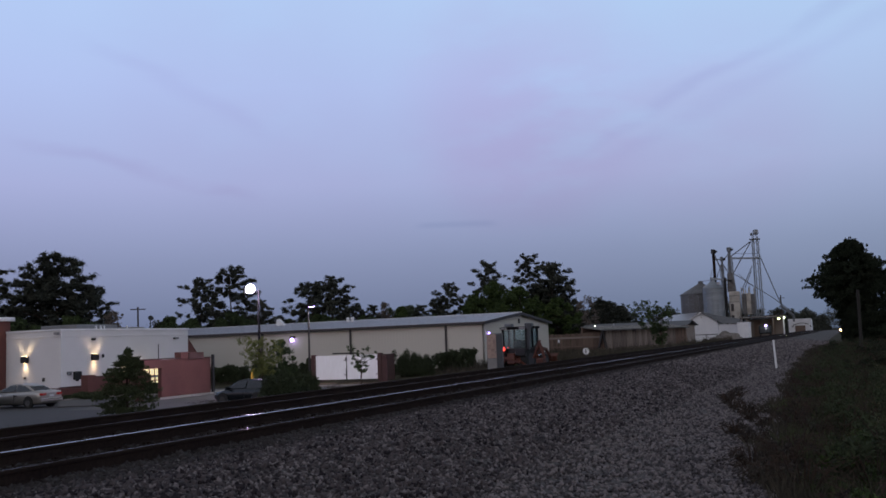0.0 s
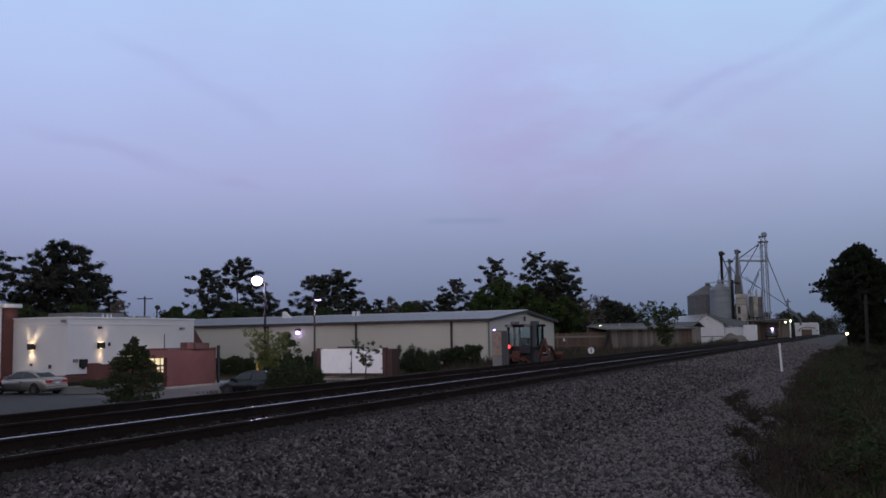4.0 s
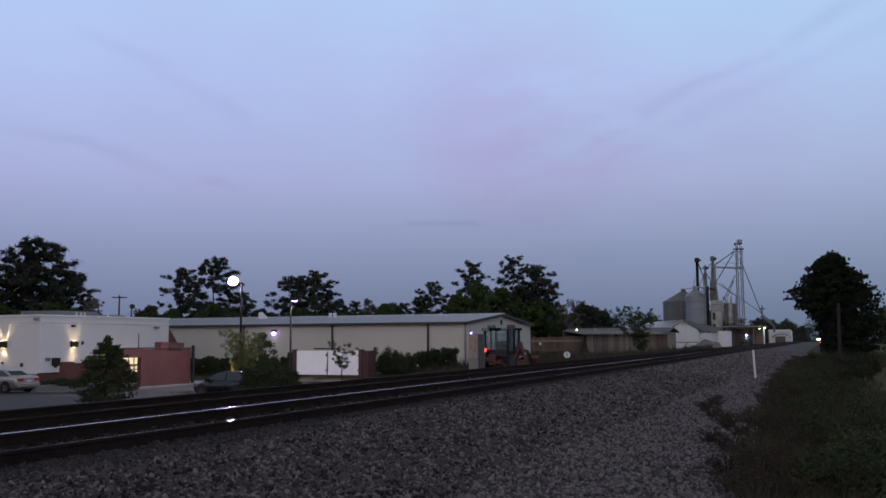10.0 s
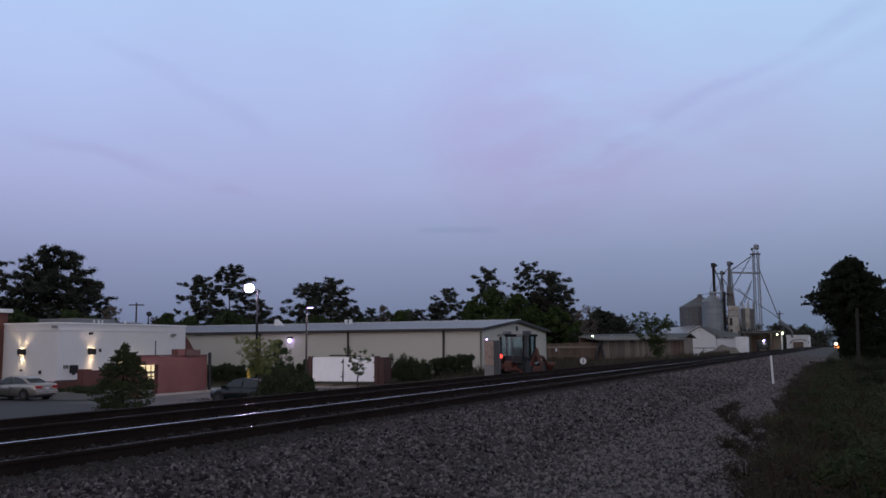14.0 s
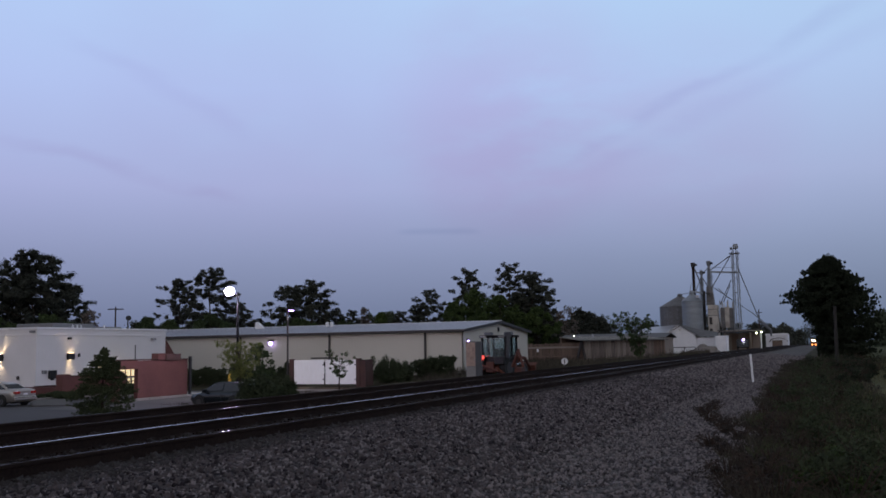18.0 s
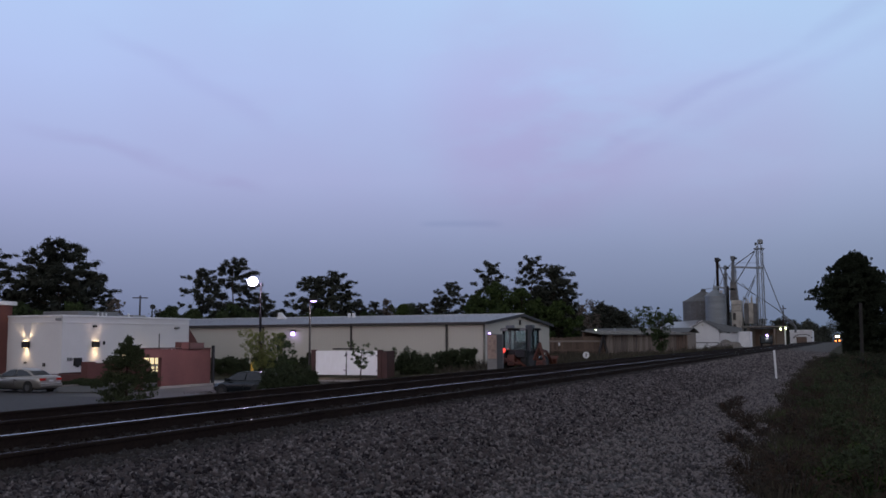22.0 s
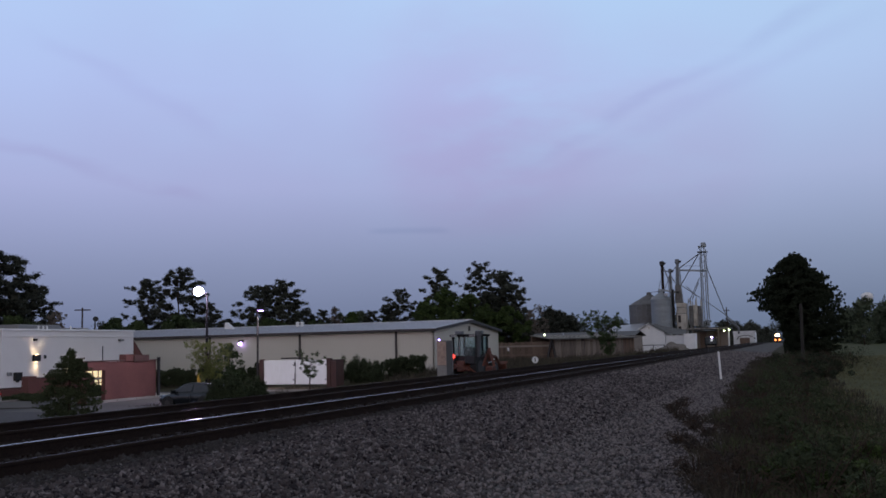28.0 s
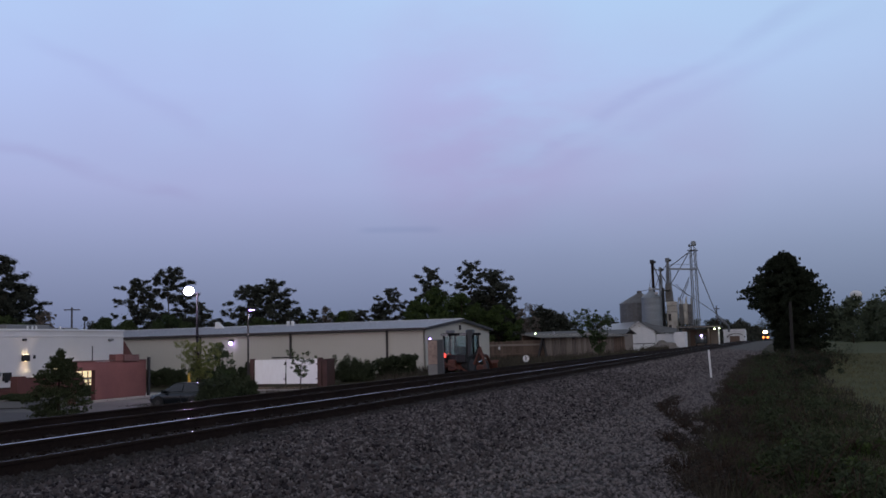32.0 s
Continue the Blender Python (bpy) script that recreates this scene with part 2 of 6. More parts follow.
M_OLDBIN = mat("rust_stained_bin", (0.17, 0.175, 0.185), (0.085, 0.075, 0.07), 0.65, 0.3, scale=0.7, fine=2, stretch=(1, 1, 3))
M_GALVBIN = mat("galvanised_bin", (0.28, 0.31, 0.34), (0.17, 0.185, 0.205), 0.55, 0.4, scale=0.8, fine=5, stretch=(1, 1, 6))
M_RUBBER = mat("rubber", (0.018, 0.018, 0.018), None, 0.85, scale=5, fine=30)
M_GATE = mat("scuffed_white_paint", (0.86, 0.86, 0.87), (0.79, 0.78, 0.78), 0.6, scale=2.2, fine=7, stretch=(1, 1, 0.25))
M_GLASS = mat("dark_glass", (0.03, 0.035, 0.04), (0.02, 0.022, 0.026), 0.08, 0.0, scale=2, fine=10)
M_BRIGHTBAR = mat("sign_white", (0.8, 0.72, 0.6), None, 0.5, emit=0.3)
M_CABGLASS = mat("cab_glass", (0.66, 0.80, 0.84), (0.55, 0.70, 0.74), 0.05, 0.0, scale=2, fine=8, glass=0.92)
M_SILVER = mat("champagne_car_paint", (0.40, 0.375, 0.35), (0.35, 0.33, 0.31), 0.3, 0.6, scale=2, fine=30)
M_DARKCAR = mat("dark_car_paint", (0.02, 0.026, 0.03), (0.014, 0.018, 0.022), 0.22, 0.4, scale=2, fine=30)
M_CHROME = mat("bright_metal", (0.6, 0.6, 0.62), (0.45, 0.45, 0.47), 0.25, 0.9, scale=5, fine=30)
M_TAIL = mat("red_lens", (0.4, 0.015, 0.01), (0.3, 0.01, 0.01), 0.25, scale=5, fine=30)
M_TAILLIT = mat("lit_red_lens", (1.0, 0.07, 0.05), (0.9, 0.05, 0.04), 0.3, emit=2.2)
M_BARK = mat("bark", (0.065, 0.045, 0.034), (0.03, 0.022, 0.018), 0.95, scale=5, fine=20, bump=0.6, stretch=(1, 1, 0.3), shine=0.1)
M_PINE = mat("pine_needles", (0.062, 0.066, 0.052), (0.032, 0.036, 0.029), 0.9, scale=2, fine=9, vary=0.5, shine=0.1)
M_DECID = mat("spring_leaves", (0.055, 0.082, 0.022), (0.03, 0.048, 0.016), 0.85, scale=2, fine=9, vary=0.5, shine=0.2)
M_PALE = mat("pale_new_leaves", (0.18, 0.195, 0.06), (0.09, 0.105, 0.036), 0.85, scale=2, fine=9, vary=0.5, shine=0.2)
M_HEDGE = mat("hedge_leaves", (0.06, 0.086, 0.034), (0.032, 0.046, 0.022), 0.85, scale=2, fine=9, vary=0.5, shine=0.15)
M_CLIPPED = mat("dense_hedge_leaves", (0.054, 0.068, 0.036), (0.032, 0.041, 0.024), 0.9, scale=2, fine=9, vary=0.25, shine=0.08)
M_FIR = mat("evergreen_needles", (0.078, 0.094, 0.046), (0.04, 0.05, 0.027), 0.9, scale=2, fine=9, vary=0.3, shine=0.08)
M_CEDAR = mat("cedar_needles", (0.034, 0.043, 0.028), (0.018, 0.023, 0.016), 0.95, scale=2, fine=9, vary=0.5, shine=0.05)
# Leaf colour greyed and lightened to include the haze of distance.
M_FARLEAF = mat("hazed_far_leaves", (0.085, 0.105, 0.066), (0.055, 0.066, 0.046), 0.95, scale=2, fine=9, vary=0.5, shine=0.05)
M_BRUSH = mat("dark_brush", (0.066, 0.057, 0.049), (0.032, 0.028, 0.026), 0.95, scale=2, fine=9, vary=0.3, shine=0.05)
M_DRYTWIG = mat("bare_twigs", (0.12, 0.10, 0.085), (0.08, 0.065, 0.055), 0.95, scale=2, fine=9, vary=0.4)
M_BLADE = mat("grass_blades", (0.062, 0.074, 0.034), (0.03, 0.036, 0.02), 0.85, scale=1.6, fine=3, vary=0.25, shine=0.1)
M_FIELDBLADE = mat("field_blades", (0.14, 0.138, 0.078), (0.085, 0.08, 0.05), 0.9, scale=0.5, fine=3, vary=0.5, shine=0.1)
M_DRY = mat("dry_grass", (0.08, 0.07, 0.052), (0.036, 0.032, 0.026), 0.9, scale=1.6, fine=3, vary=0.25, shine=0.1)
# Violet emission clips to white; the violet edge left over imitates glare fringe.
M_LENS_WHITE = mat("lit_lamp_lens", (0.8, 0.62, 1.0), (0.8, 0.62, 1.0), 0.3, emit=320)
M_LENS_SMALL = mat("lit_small_lens", (0.5, 0.34, 1.0), (0.5, 0.34, 1.0), 0.3, emit=9)
M_LENS_WARM = mat("lit_warm_lens", (1.0, 0.72, 0.38), (1.0, 0.72, 0.38), 0.3, emit=12)
M_LENS_GREEN = mat("lit_greenish_lens", (0.85, 1.0, 0.55), (0.85, 1.0, 0.55), 0.3, emit=12)
M_WINLIT = mat("lit_window", (1.0, 0.80, 0.48), (0.7, 0.5, 0.22), 0.3, scale=3, fine=6, emit=0.8)
M_HEAD = mat("headlight_lens", (1.0, 0.52, 0.2), (1.0, 0.52, 0.2), 0.3, emit=60)
M_DITCH = mat("ditch_light_lens", (1.0, 0.27, 0.06), (1.0, 0.27, 0.06), 0.3, emit=4.0)
M_SIGNYEL = mat("lit_sign_yellow", (1.0, 0.76, 0.26), (0.95, 0.6, 0.14), 0.4, scale=4, fine=8, emit=1.1)
M_SIGNRED = mat("sign_red", (0.5, 0.06, 0.03), None, 0.4)


# ---- mesh helpers ----
def part(name, bm, material, parent=None, label=""):
    me = bpy.data.meshes.new(name)
    bm.to_mesh(me)
    bm.free()
    for m in material if isinstance(material, (list, tuple)) else [material]:
        me.materials.append(m)
    ob = new(name, me)
    if parent:
        ob.parent = parent
    if label:
        ob["label"] = label
    return ob


def raw(name, verts, faces, material, parent=None, label=""):
    me = bpy.data.meshes.new(name)
    verts, faces = np.asarray(verts, np.float32), np.asarray(faces, np.int32)
    k = faces.shape[1]
    me.vertices.add(len(verts)), me.loops.add(faces.size), me.polygons.add(len(faces))
    me.vertices.foreach_set("co", verts.ravel())
    me.loops.foreach_set("vertex_index", faces.ravel())
    me.polygons.foreach_set("loop_start", np.arange(0, faces.size, k, dtype=np.int32))
    me.update(calc_edges=True)
    me.validate()
    me.materials.append(material)
    ob = new(name, me)
    if parent:
        ob.parent = parent
    if label:
        ob["label"] = label
    return ob


def thing(name, place, label, category, group="", kind="", rz=0):
    ob = new(name)
    ob.matrix_basis = pose(*place, 0, 0, rz)
    return tagged(ob, label, category, group, kind)


def box(bm, x0, y0, z0, x1, y1, z1, bevel=0.0, mi=0, m=None):
    t = bmesh.new()
    bmesh.ops.create_cube(t, size=1)
    for v in t.verts:
        v.co = Vector(((x0 + x1) / 2 + v.co.x * (x1 - x0), (y0 + y1) / 2 + v.co.y * (y1 - y0), (z0 + z1) / 2 + v.co.z * (z1 - z0)))
    if bevel:
        bmesh.ops.bevel(t, geom=t.edges[:], offset=bevel, segments=1, affect="EDGES")
    return joined(bm, t, mi, m)


def joined(bm, t, mi=0, m=None):
    if m:
        bmesh.ops.transform(t, matrix=m, verts=t.verts)
    made = {v: bm.verts.new(v.co) for v in t.verts}
    for f in t.faces:
        try:
            g = bm.faces.new([made[v] for v in f.verts])
            g.material_index, g.smooth = mi or f.material_index, f.smooth
        except ValueError:
            pass
    t.free()
    return bm


def bx(*a, bevel=0.0, m=None):
    return box(bmesh.new(), *a, bevel=bevel, m=m)


def tube(bm, a, b, r0, r1=None, n=8, mi=0):
    a, b = Vector(a), Vector(b)
    r1 = r0 if r1 is None else r1
    q = (b - a).to_track_quat("Z", "Y").to_matrix().to_4x4()
    t = bmesh.new()
    bmesh.ops.create_cone(t, cap_ends=True, segments=n, radius1=r0, radius2=max(r1, 1e-3), depth=(b - a).length)
    return joined(bm, t, mi, Matrix.Translation((a + b) / 2) @ q)


def tb(*a, **k):
    return tube(bmesh.new(), *a, **k)


def prism(bm, pts, x0, x1, axis="x", mi=0):
    """A polygon in the plane across an axis, drawn out along it from x0 to x1."""
    put = {"x": lambda p, s: (s, p[0], p[1]), "y": lambda p, s: (p[0], s, p[1]), "z": lambda p, s: (p[0], p[1], s)}[axis]
    t = bmesh.new()
    lo, hi = [t.verts.new(put(p, x0)) for p in pts], [t.verts.new(put(p, x1)) for p in pts]
    t.faces.new(lo), t.faces.new(hi[::-1])
    for i in range(len(pts)):
        j = (i + 1) % len(pts)
        t.faces.new((lo[j], lo[i], hi[i], hi[j]))
    bmesh.ops.recalc_face_normals(t, faces=t.faces)
    return joined(bm, t, mi)


def pr(*a, **k):
    return prism(bmesh.new(), *a, **k)


# ---- ground ----
def smooth(a, b, x):
    t = np.clip((x - a) / (b - a), 0, 1)
    return t * t * (3 - 2 * t)


def dip(y):
    return np.minimum(1.8e-5 * np.maximum(y - 250, 0) ** 2, 9.0)


def ground_z(x, y):
    """The height of the land: flat by the camera, a low embankment, lower land beyond it."""
    x, y = np.asarray(x, float), np.asarray(y, float)
    far = -1.5 + 1.05 * smooth(52, 86, y) * smooth(-50, -38, x) + 0.65 * smooth(-31, -24, x) * smooth(46, 58, y) * (1 - smooth(66, 86, y))
    z = 0.33 * smooth(-2.0, -6.3, x) - 0.12 * smooth(-1.6, 1.5, x)
    z = z + (far - 0.33) * smooth(-13.0, -17.5, x)
    return z - dip(y)


def gravel_edge(y):
    """Where the gravel thins out into the brush."""
    return np.interp(y, [4, 9, 14, 20, 40, 60], [-0.5, -0.8, -1.15, -1.5, -1.9, -2.3]) + 0.14 * np.sin(y * 0.9) + 0.09 * np.sin(y * 2.3)


def gz(x, y):
    return float(ground_z(x, y))


def sheet(name, xs, ys, material, lift=0.0, rough=0.0, label="", category="", sink=0.0):
    X, Y = np.meshgrid(xs, ys)
    rng = np.random.default_rng(5)
    Z = ground_z(X, Y) + lift + rough * rng.normal(size=X.shape) - sink * smooth(-0.5, 0.35, X - gravel_edge(Y))
    n, m = len(xs), len(ys)
    i = (np.arange(m - 1)[:, None] * n + np.arange(n - 1)[None]).ravel()
    ob = raw(name, np.stack([X.ravel(), Y.ravel(), Z.ravel()], 1), np.stack([i, i + 1, i + n + 1, i + n], 1), material)
    return tagged(ob, label, category, kind="structure")


def build_ground():
    xs = np.concatenate([np.linspace(-4000, -120, 14), np.linspace(-100, -20, 20), np.linspace(-18, 6, 60), np.linspace(8, 80, 16), np.linspace(120, 3000, 12)])
    ys = np.concatenate([np.linspace(-600, -20, 10), np.linspace(-10, 60, 80), np.linspace(62, 260, 60), np.linspace(270, 900, 40), np.linspace(1000, 4800, 12)])
    sheet("ground", xs, ys, M_GROUND, 0, 0, "weedy flat ground reaching out to the far woods", "ground")
    sheet("ballast_bed", np.linspace(-13.4, -0.4, 70), np.concatenate([np.linspace(-20, 60, 160), np.linspace(62, 700, 120)]), M_BALLAST, 0.03, 0.012,
          "grey crushed stone bed under the railway tracks", "ballast", sink=0.16)
    for a, b in ((-12.7, -6.98),):
        sheet("track_bed", np.linspace(a, b, 40), np.concatenate([np.linspace(-20, 60, 160), np.linspace(62, 700, 120)]), M_OILY, 0.034, 0.006,
              "oil-blackened ballast between the rails", "ballast")
    sheet("field", np.concatenate([np.linspace(0.9, 30, 20), np.linspace(35, 400, 14)]), np.linspace(8, 330, 110), M_FIELD, 0.03, 0.0,
          "dark green mown grass field beside the railway", "field")
    sheet("service_lane", np.linspace(-41.1, -33.5, 8), np.linspace(40, 57, 14), M_LANE, 0.056, 0.0, "pale worn concrete lane round the lot", "pavement")
    sheet("parking_lot", np.linspace(-75, -24, 30), np.linspace(12, 60, 30), M_ASPHALT, 0.05, 0.0, "dark asphalt parking lot below the railway", "parking lot")


def stones(count, x0, x1, y0, y1, s0, s1, seed, near=1.0, fade=1.0):
    """Crushed stones lying on the ballast: sharp-edged lumps, in one mesh."""
    rng = np.random.default_rng(seed)
    x, u = x0 + (x1 - x0) * rng.uniform(0, 1, count) ** fade, rng.uniform(0, 1, count)
    y = y0 + (y1 - y0) * u ** near
    edge = gravel_edge(y)
    x = np.where(x > edge, edge - np.abs(rng.normal(0, 0.5, count)), x)
    s = rng.uniform(s0, s1, count) * (1 + 0.25 * u)
    z = ground_z(x, y) + 0.03 + s * rng.uniform(0.0, 0.55, count)
    octa = np.array([[1, 0, 0], [0, 1, 0], [-1, 0, 0], [0, -1, 0], [0, 0, 1], [0, 0, -1]], float) * 0.72
    tris = np.array([[0, 1, 4], [1, 2, 4], [2, 3, 4], [3, 0, 4], [1, 0, 5], [2, 1, 5], [3, 2, 5], [0, 3, 5]])
    v = (octa[None] + rng.normal(0, 0.17, (count, 6, 3))) * s[:, None, None] * rng.uniform(0.65, 1.25, (count, 1, 3))
    q = rng.normal(size=(count, 4))
    q /= np.linalg.norm(q, axis=1, keepdims=True)
    w, a, b, c = q.T
    R = np.stack([np.stack([1 - 2 * (b * b + c * c), 2 * (a * b - c * w), 2 * (a * c + b * w)], -1),
                  np.stack([2 * (a * b + c * w), 1 - 2 * (a * a + c * c), 2 * (b * c - a * w)], -1),
                  np.stack([2 * (a * c - b * w), 2 * (b * c + a * w), 1 - 2 * (a * a + b * b)], -1)], 1)
    v = np.einsum("nij,nkj->nki", R, v) + np.stack([x, y, z], 1)[:, None]
    f = tris[None] + 6 * np.arange(count)[:, None, None]
    return v.reshape(-1, 3), f.reshape(-1, 3)


def build_stones():
    sets = [stones(76000, -7.0, -0.5, 4.5, 40, 0.02, 0.044, 1, 1.5),
            stones(14000, -6.9, -2.0, 36, 105, 0.045, 0.085, 3, 1.3)]
    verts, faces, base = [], [], 0
    for v, f in sets:
        verts.append(v), faces.append(f + base)
        base += len(v)
    ob = raw("ballast_stones", np.concatenate(verts), np.concatenate(faces), M_STONE)
    tagged(ob, "loose grey crushed stones lying along the railway", "stones", kind="stuff")
    v, f = stones(33000, -7.02, -3.4, 4.3, 50, 0.028, 0.054, 4, 2.4, 1.5)
    w, g = stones(5000, -10.15, -9.15, 4, 60, 0.03, 0.055, 9, 1.4)
    v, f = np.concatenate([v, w]), np.concatenate([f, g + len(v)])
    tagged(raw("dirty_stones", v, f, M_BROWNSTONE), "darker brown stones below the railway track", "stones", kind="stuff")


# ---- railway ----
RAIL_TOP = 0.55


def rail_mesh(top_mat, worn):
    """A flat-bottomed rail that follows the dip in the land far off."""
    k = 0.0115 if top_mat == M_STEEL else 0.006
    prof = [(-0.075, 0), (0.075, 0), (0.075, 0.012), (0.012, 0.035), (0.012, 0.13), (0.036, 0.14), (0.036, 0.168), (0.027, 0.176), (k, 0.178),
            (-k, 0.178), (-0.027, 0.176), (-0.036, 0.168), (-0.036, 0.14), (-0.012, 0.13), (-0.012, 0.035), (-0.075, 0.012)]
    ys = [-60, 0, 60, 150, 250] + list(range(280, 901, 30))
    bm = bmesh.new()
    rings = [[bm.verts.new((px, y, pz - float(dip(y)))) for px, pz in prof] for y in ys]
    for a, b in zip(rings, rings[1:]):
        for i in range(len(prof)):
            j = (i + 1) % len(prof)
            f = bm.faces.new((a[i], a[j], b[j], b[i]))
            f.material_index = 1 if i in worn else 0
    bm.faces.new(rings[0]), bm.faces.new(rings[-1][::-1])
    bmesh.ops.recalc_face_normals(bm, faces=bm.faces)
    me = bpy.data.meshes.new("rail")
    bm.to_mesh(me)
    bm.free()
    me.materials.append(M_RUST), me.materials.append(top_mat)
    return me


def build_dark_stones():
    verts, faces, base = [], [], 0
    for v, f in (stones(3500, -7.2, -6.62, 4, 12, 0.03, 0.055, 31), stones(9000, -7.35, -6.98, 4, 80, 0.04, 0.07, 6, 1.4), stones(4500, -9.0, -7.4, 4, 45, 0.035, 0.06, 7, 1.5), stones(3500, -12.8, -9.05, 4, 45, 0.035, 0.065, 8, 1.5)):
        verts.append(v), faces.append(f + base)
        base += len(v)
    ob = raw("oily_stones", np.concatenate(verts), np.concatenate(faces), M_OILY)
    tagged(ob, "dark oil-stained stones close to the rails", "stones", kind="stuff")


def build_track(x0, x1, tops, label):
    track = thing("railway_track", ((x0 + x1) / 2, 0, RAIL_TOP - 0.178), label, "railway track", "parallel railway tracks")
    c = (x0 + x1) / 2
    for x, top in ((x0, tops[0]), (x1, tops[1])):
        r = new("rail", rail_mesh(top, (7, 8) if top == M_STEEL else (8,)))
        r.parent, r.location = track, (x - c, 0, 0)
        r["label"] = "steel rail with a worn shiny head and rusty sides"
    me = bpy.data.meshes.new("tie")
    bm = bx(-1.3, -0.115, -0.17, 1.3, 0.115, 0.0, bevel=0.012)
    bm.to_mesh(me)
    bm.free()
    me.materials.append(M_TIE)
    rng = random.Random(3)
    for i in range(130):
        t = new("tie", me)
        t.parent, t.location = track, (rng.uniform(-0.04, 0.04), 2 + 0.53 * i, -0.002 - rng.uniform(0, 0.012))
        t.rotation_euler = (0, 0, rng.uniform(-0.02, 0.02))
    bm = bmesh.new()
    for i in range(320):
        y = 71 + 0.53 * i
        box(bm, -1.3, y - 0.115, -0.17, 1.3, y + 0.115, -0.004)
    far = part("far_ties", bm, M_TIE, track)
    far["kind"] = "stuff"
    # tie plates and spikes on the near stretch
    pm = bpy.data.meshes.new("tie_plate")
    bm = bx(-0.18, -0.09, 0.0, 0.18, 0.09, 0.016, bevel=0.004)
    for sx in (-0.11, 0.11):
        box(bm, sx - 0.015, -0.05, 0.016, sx + 0.015, -0.02, 0.045)
        box(bm, sx - 0.015, 0.03, 0.016, sx + 0.015, 0.06, 0.045)
    bm.to_mesh(pm)
    bm.free()
    pm.materials.append(M_RUST)
    for i in range(70):
        for x in (x0, x1):
            p = new("tie_plate", pm)
            p.parent, p.location = track, (x - c, 2 + 0.53 * i, -0.003)
    return track


# ---- plants ----
def leaf_cloud(puffs, per, size, seed, flat=1.0, slim=0.75):
    """Small leaf-shaped faces strewn in and over ellipsoid puffs."""
    rng = np.random.default_rng(seed)
    P = np.repeat(np.asarray(puffs, float), per, axis=0)
    n = len(P)
    d = rng.normal(size=(n, 3))
    d /= np.linalg.norm(d, axis=1, keepdims=True)
    c = P[:, :3] + d * P[:, 3:6] * np.abs(rng.normal(0.74, 0.18, (n, 1)))
    a, b = rng.normal(size=(n, 3)), rng.normal(size=(n, 3))
    a[:, 2] *= flat
    b[:, 2] *= flat
    a /= np.linalg.norm(a, axis=1, keepdims=True)
    b -= a * (a * b).sum(1, keepdims=True)
    b /= np.linalg.norm(b, axis=1, keepdims=True)
    s = size * rng.uniform(0.5, 1.3, (n, 1))
    v = np.stack([c - a * s, c + b * s * slim, c + a * s], 1).reshape(-1, 3)
    return v, np.arange(3 * n).reshape(-1, 3)


ICO = [(0, 0.526, 0.851), (0, -0.526, 0.851), (0, 0.526, -0.851), (0, -0.526, -0.851), (0.526, 0.851, 0), (-0.526, 0.851, 0), (0.526, -0.851, 0), (-0.526, -0.851, 0),
       (0.851, 0, 0.526), (0.851, 0, -0.526), (-0.851, 0, 0.526), (-0.851, 0, -0.526)]


def lumps(puffs, scale, seed):
    """Rough twenty-sided lumps: the dense hearts of tufts of needles."""
    rng = np.random.default_rng(seed)
    P, V = np.asarray(puffs, float), np.array(ICO)
    tri = [(i, j, k) for i in range(12) for j in range(i + 1, 12) for k in range(j + 1, 12)
           if max(np.linalg.norm(V[i] - V[j]), np.linalg.norm(V[j] - V[k]), np.linalg.norm(V[i] - V[k])) < 1.1]
    v = P[:, None, :3] + V[None] * P[:, None, 3:6] * scale * rng.uniform(0.6, 1.25, (len(P), 12, 1))
    return v.reshape(-1, 3), (np.array(tri)[None] + 12 * np.arange(len(P))[:, None, None]).reshape(-1, 3)


def merged(*sets):
    verts, faces, base = [], [], 0
    for v, f in sets:
        verts.append(v), faces.append(f + base)
        base += len(v)
    return np.concatenate(verts), np.concatenate(faces)


def trunk_of(t, rng, height, top, r, sway=0.015):
    """A tapered, slightly crooked trunk; gives its knots."""
    bm, at, knots = bmesh.new(), Vector((0, 0, -0.1)), [Vector((0, 0, -0.1))]
    for i in range(6):
        nxt = Vector((rng.uniform(-1, 1) * sway * height, rng.uniform(-1, 1) * sway * height, height * top * (i + 1) / 6))
        tube(bm, at, nxt, r * (1 - i / 6 * 0.85), r * (1 - (i + 1) / 6 * 0.85), 7)
        at = nxt
        knots.append(at)
    part("trunk", bm, M_BARK, t)
    return knots


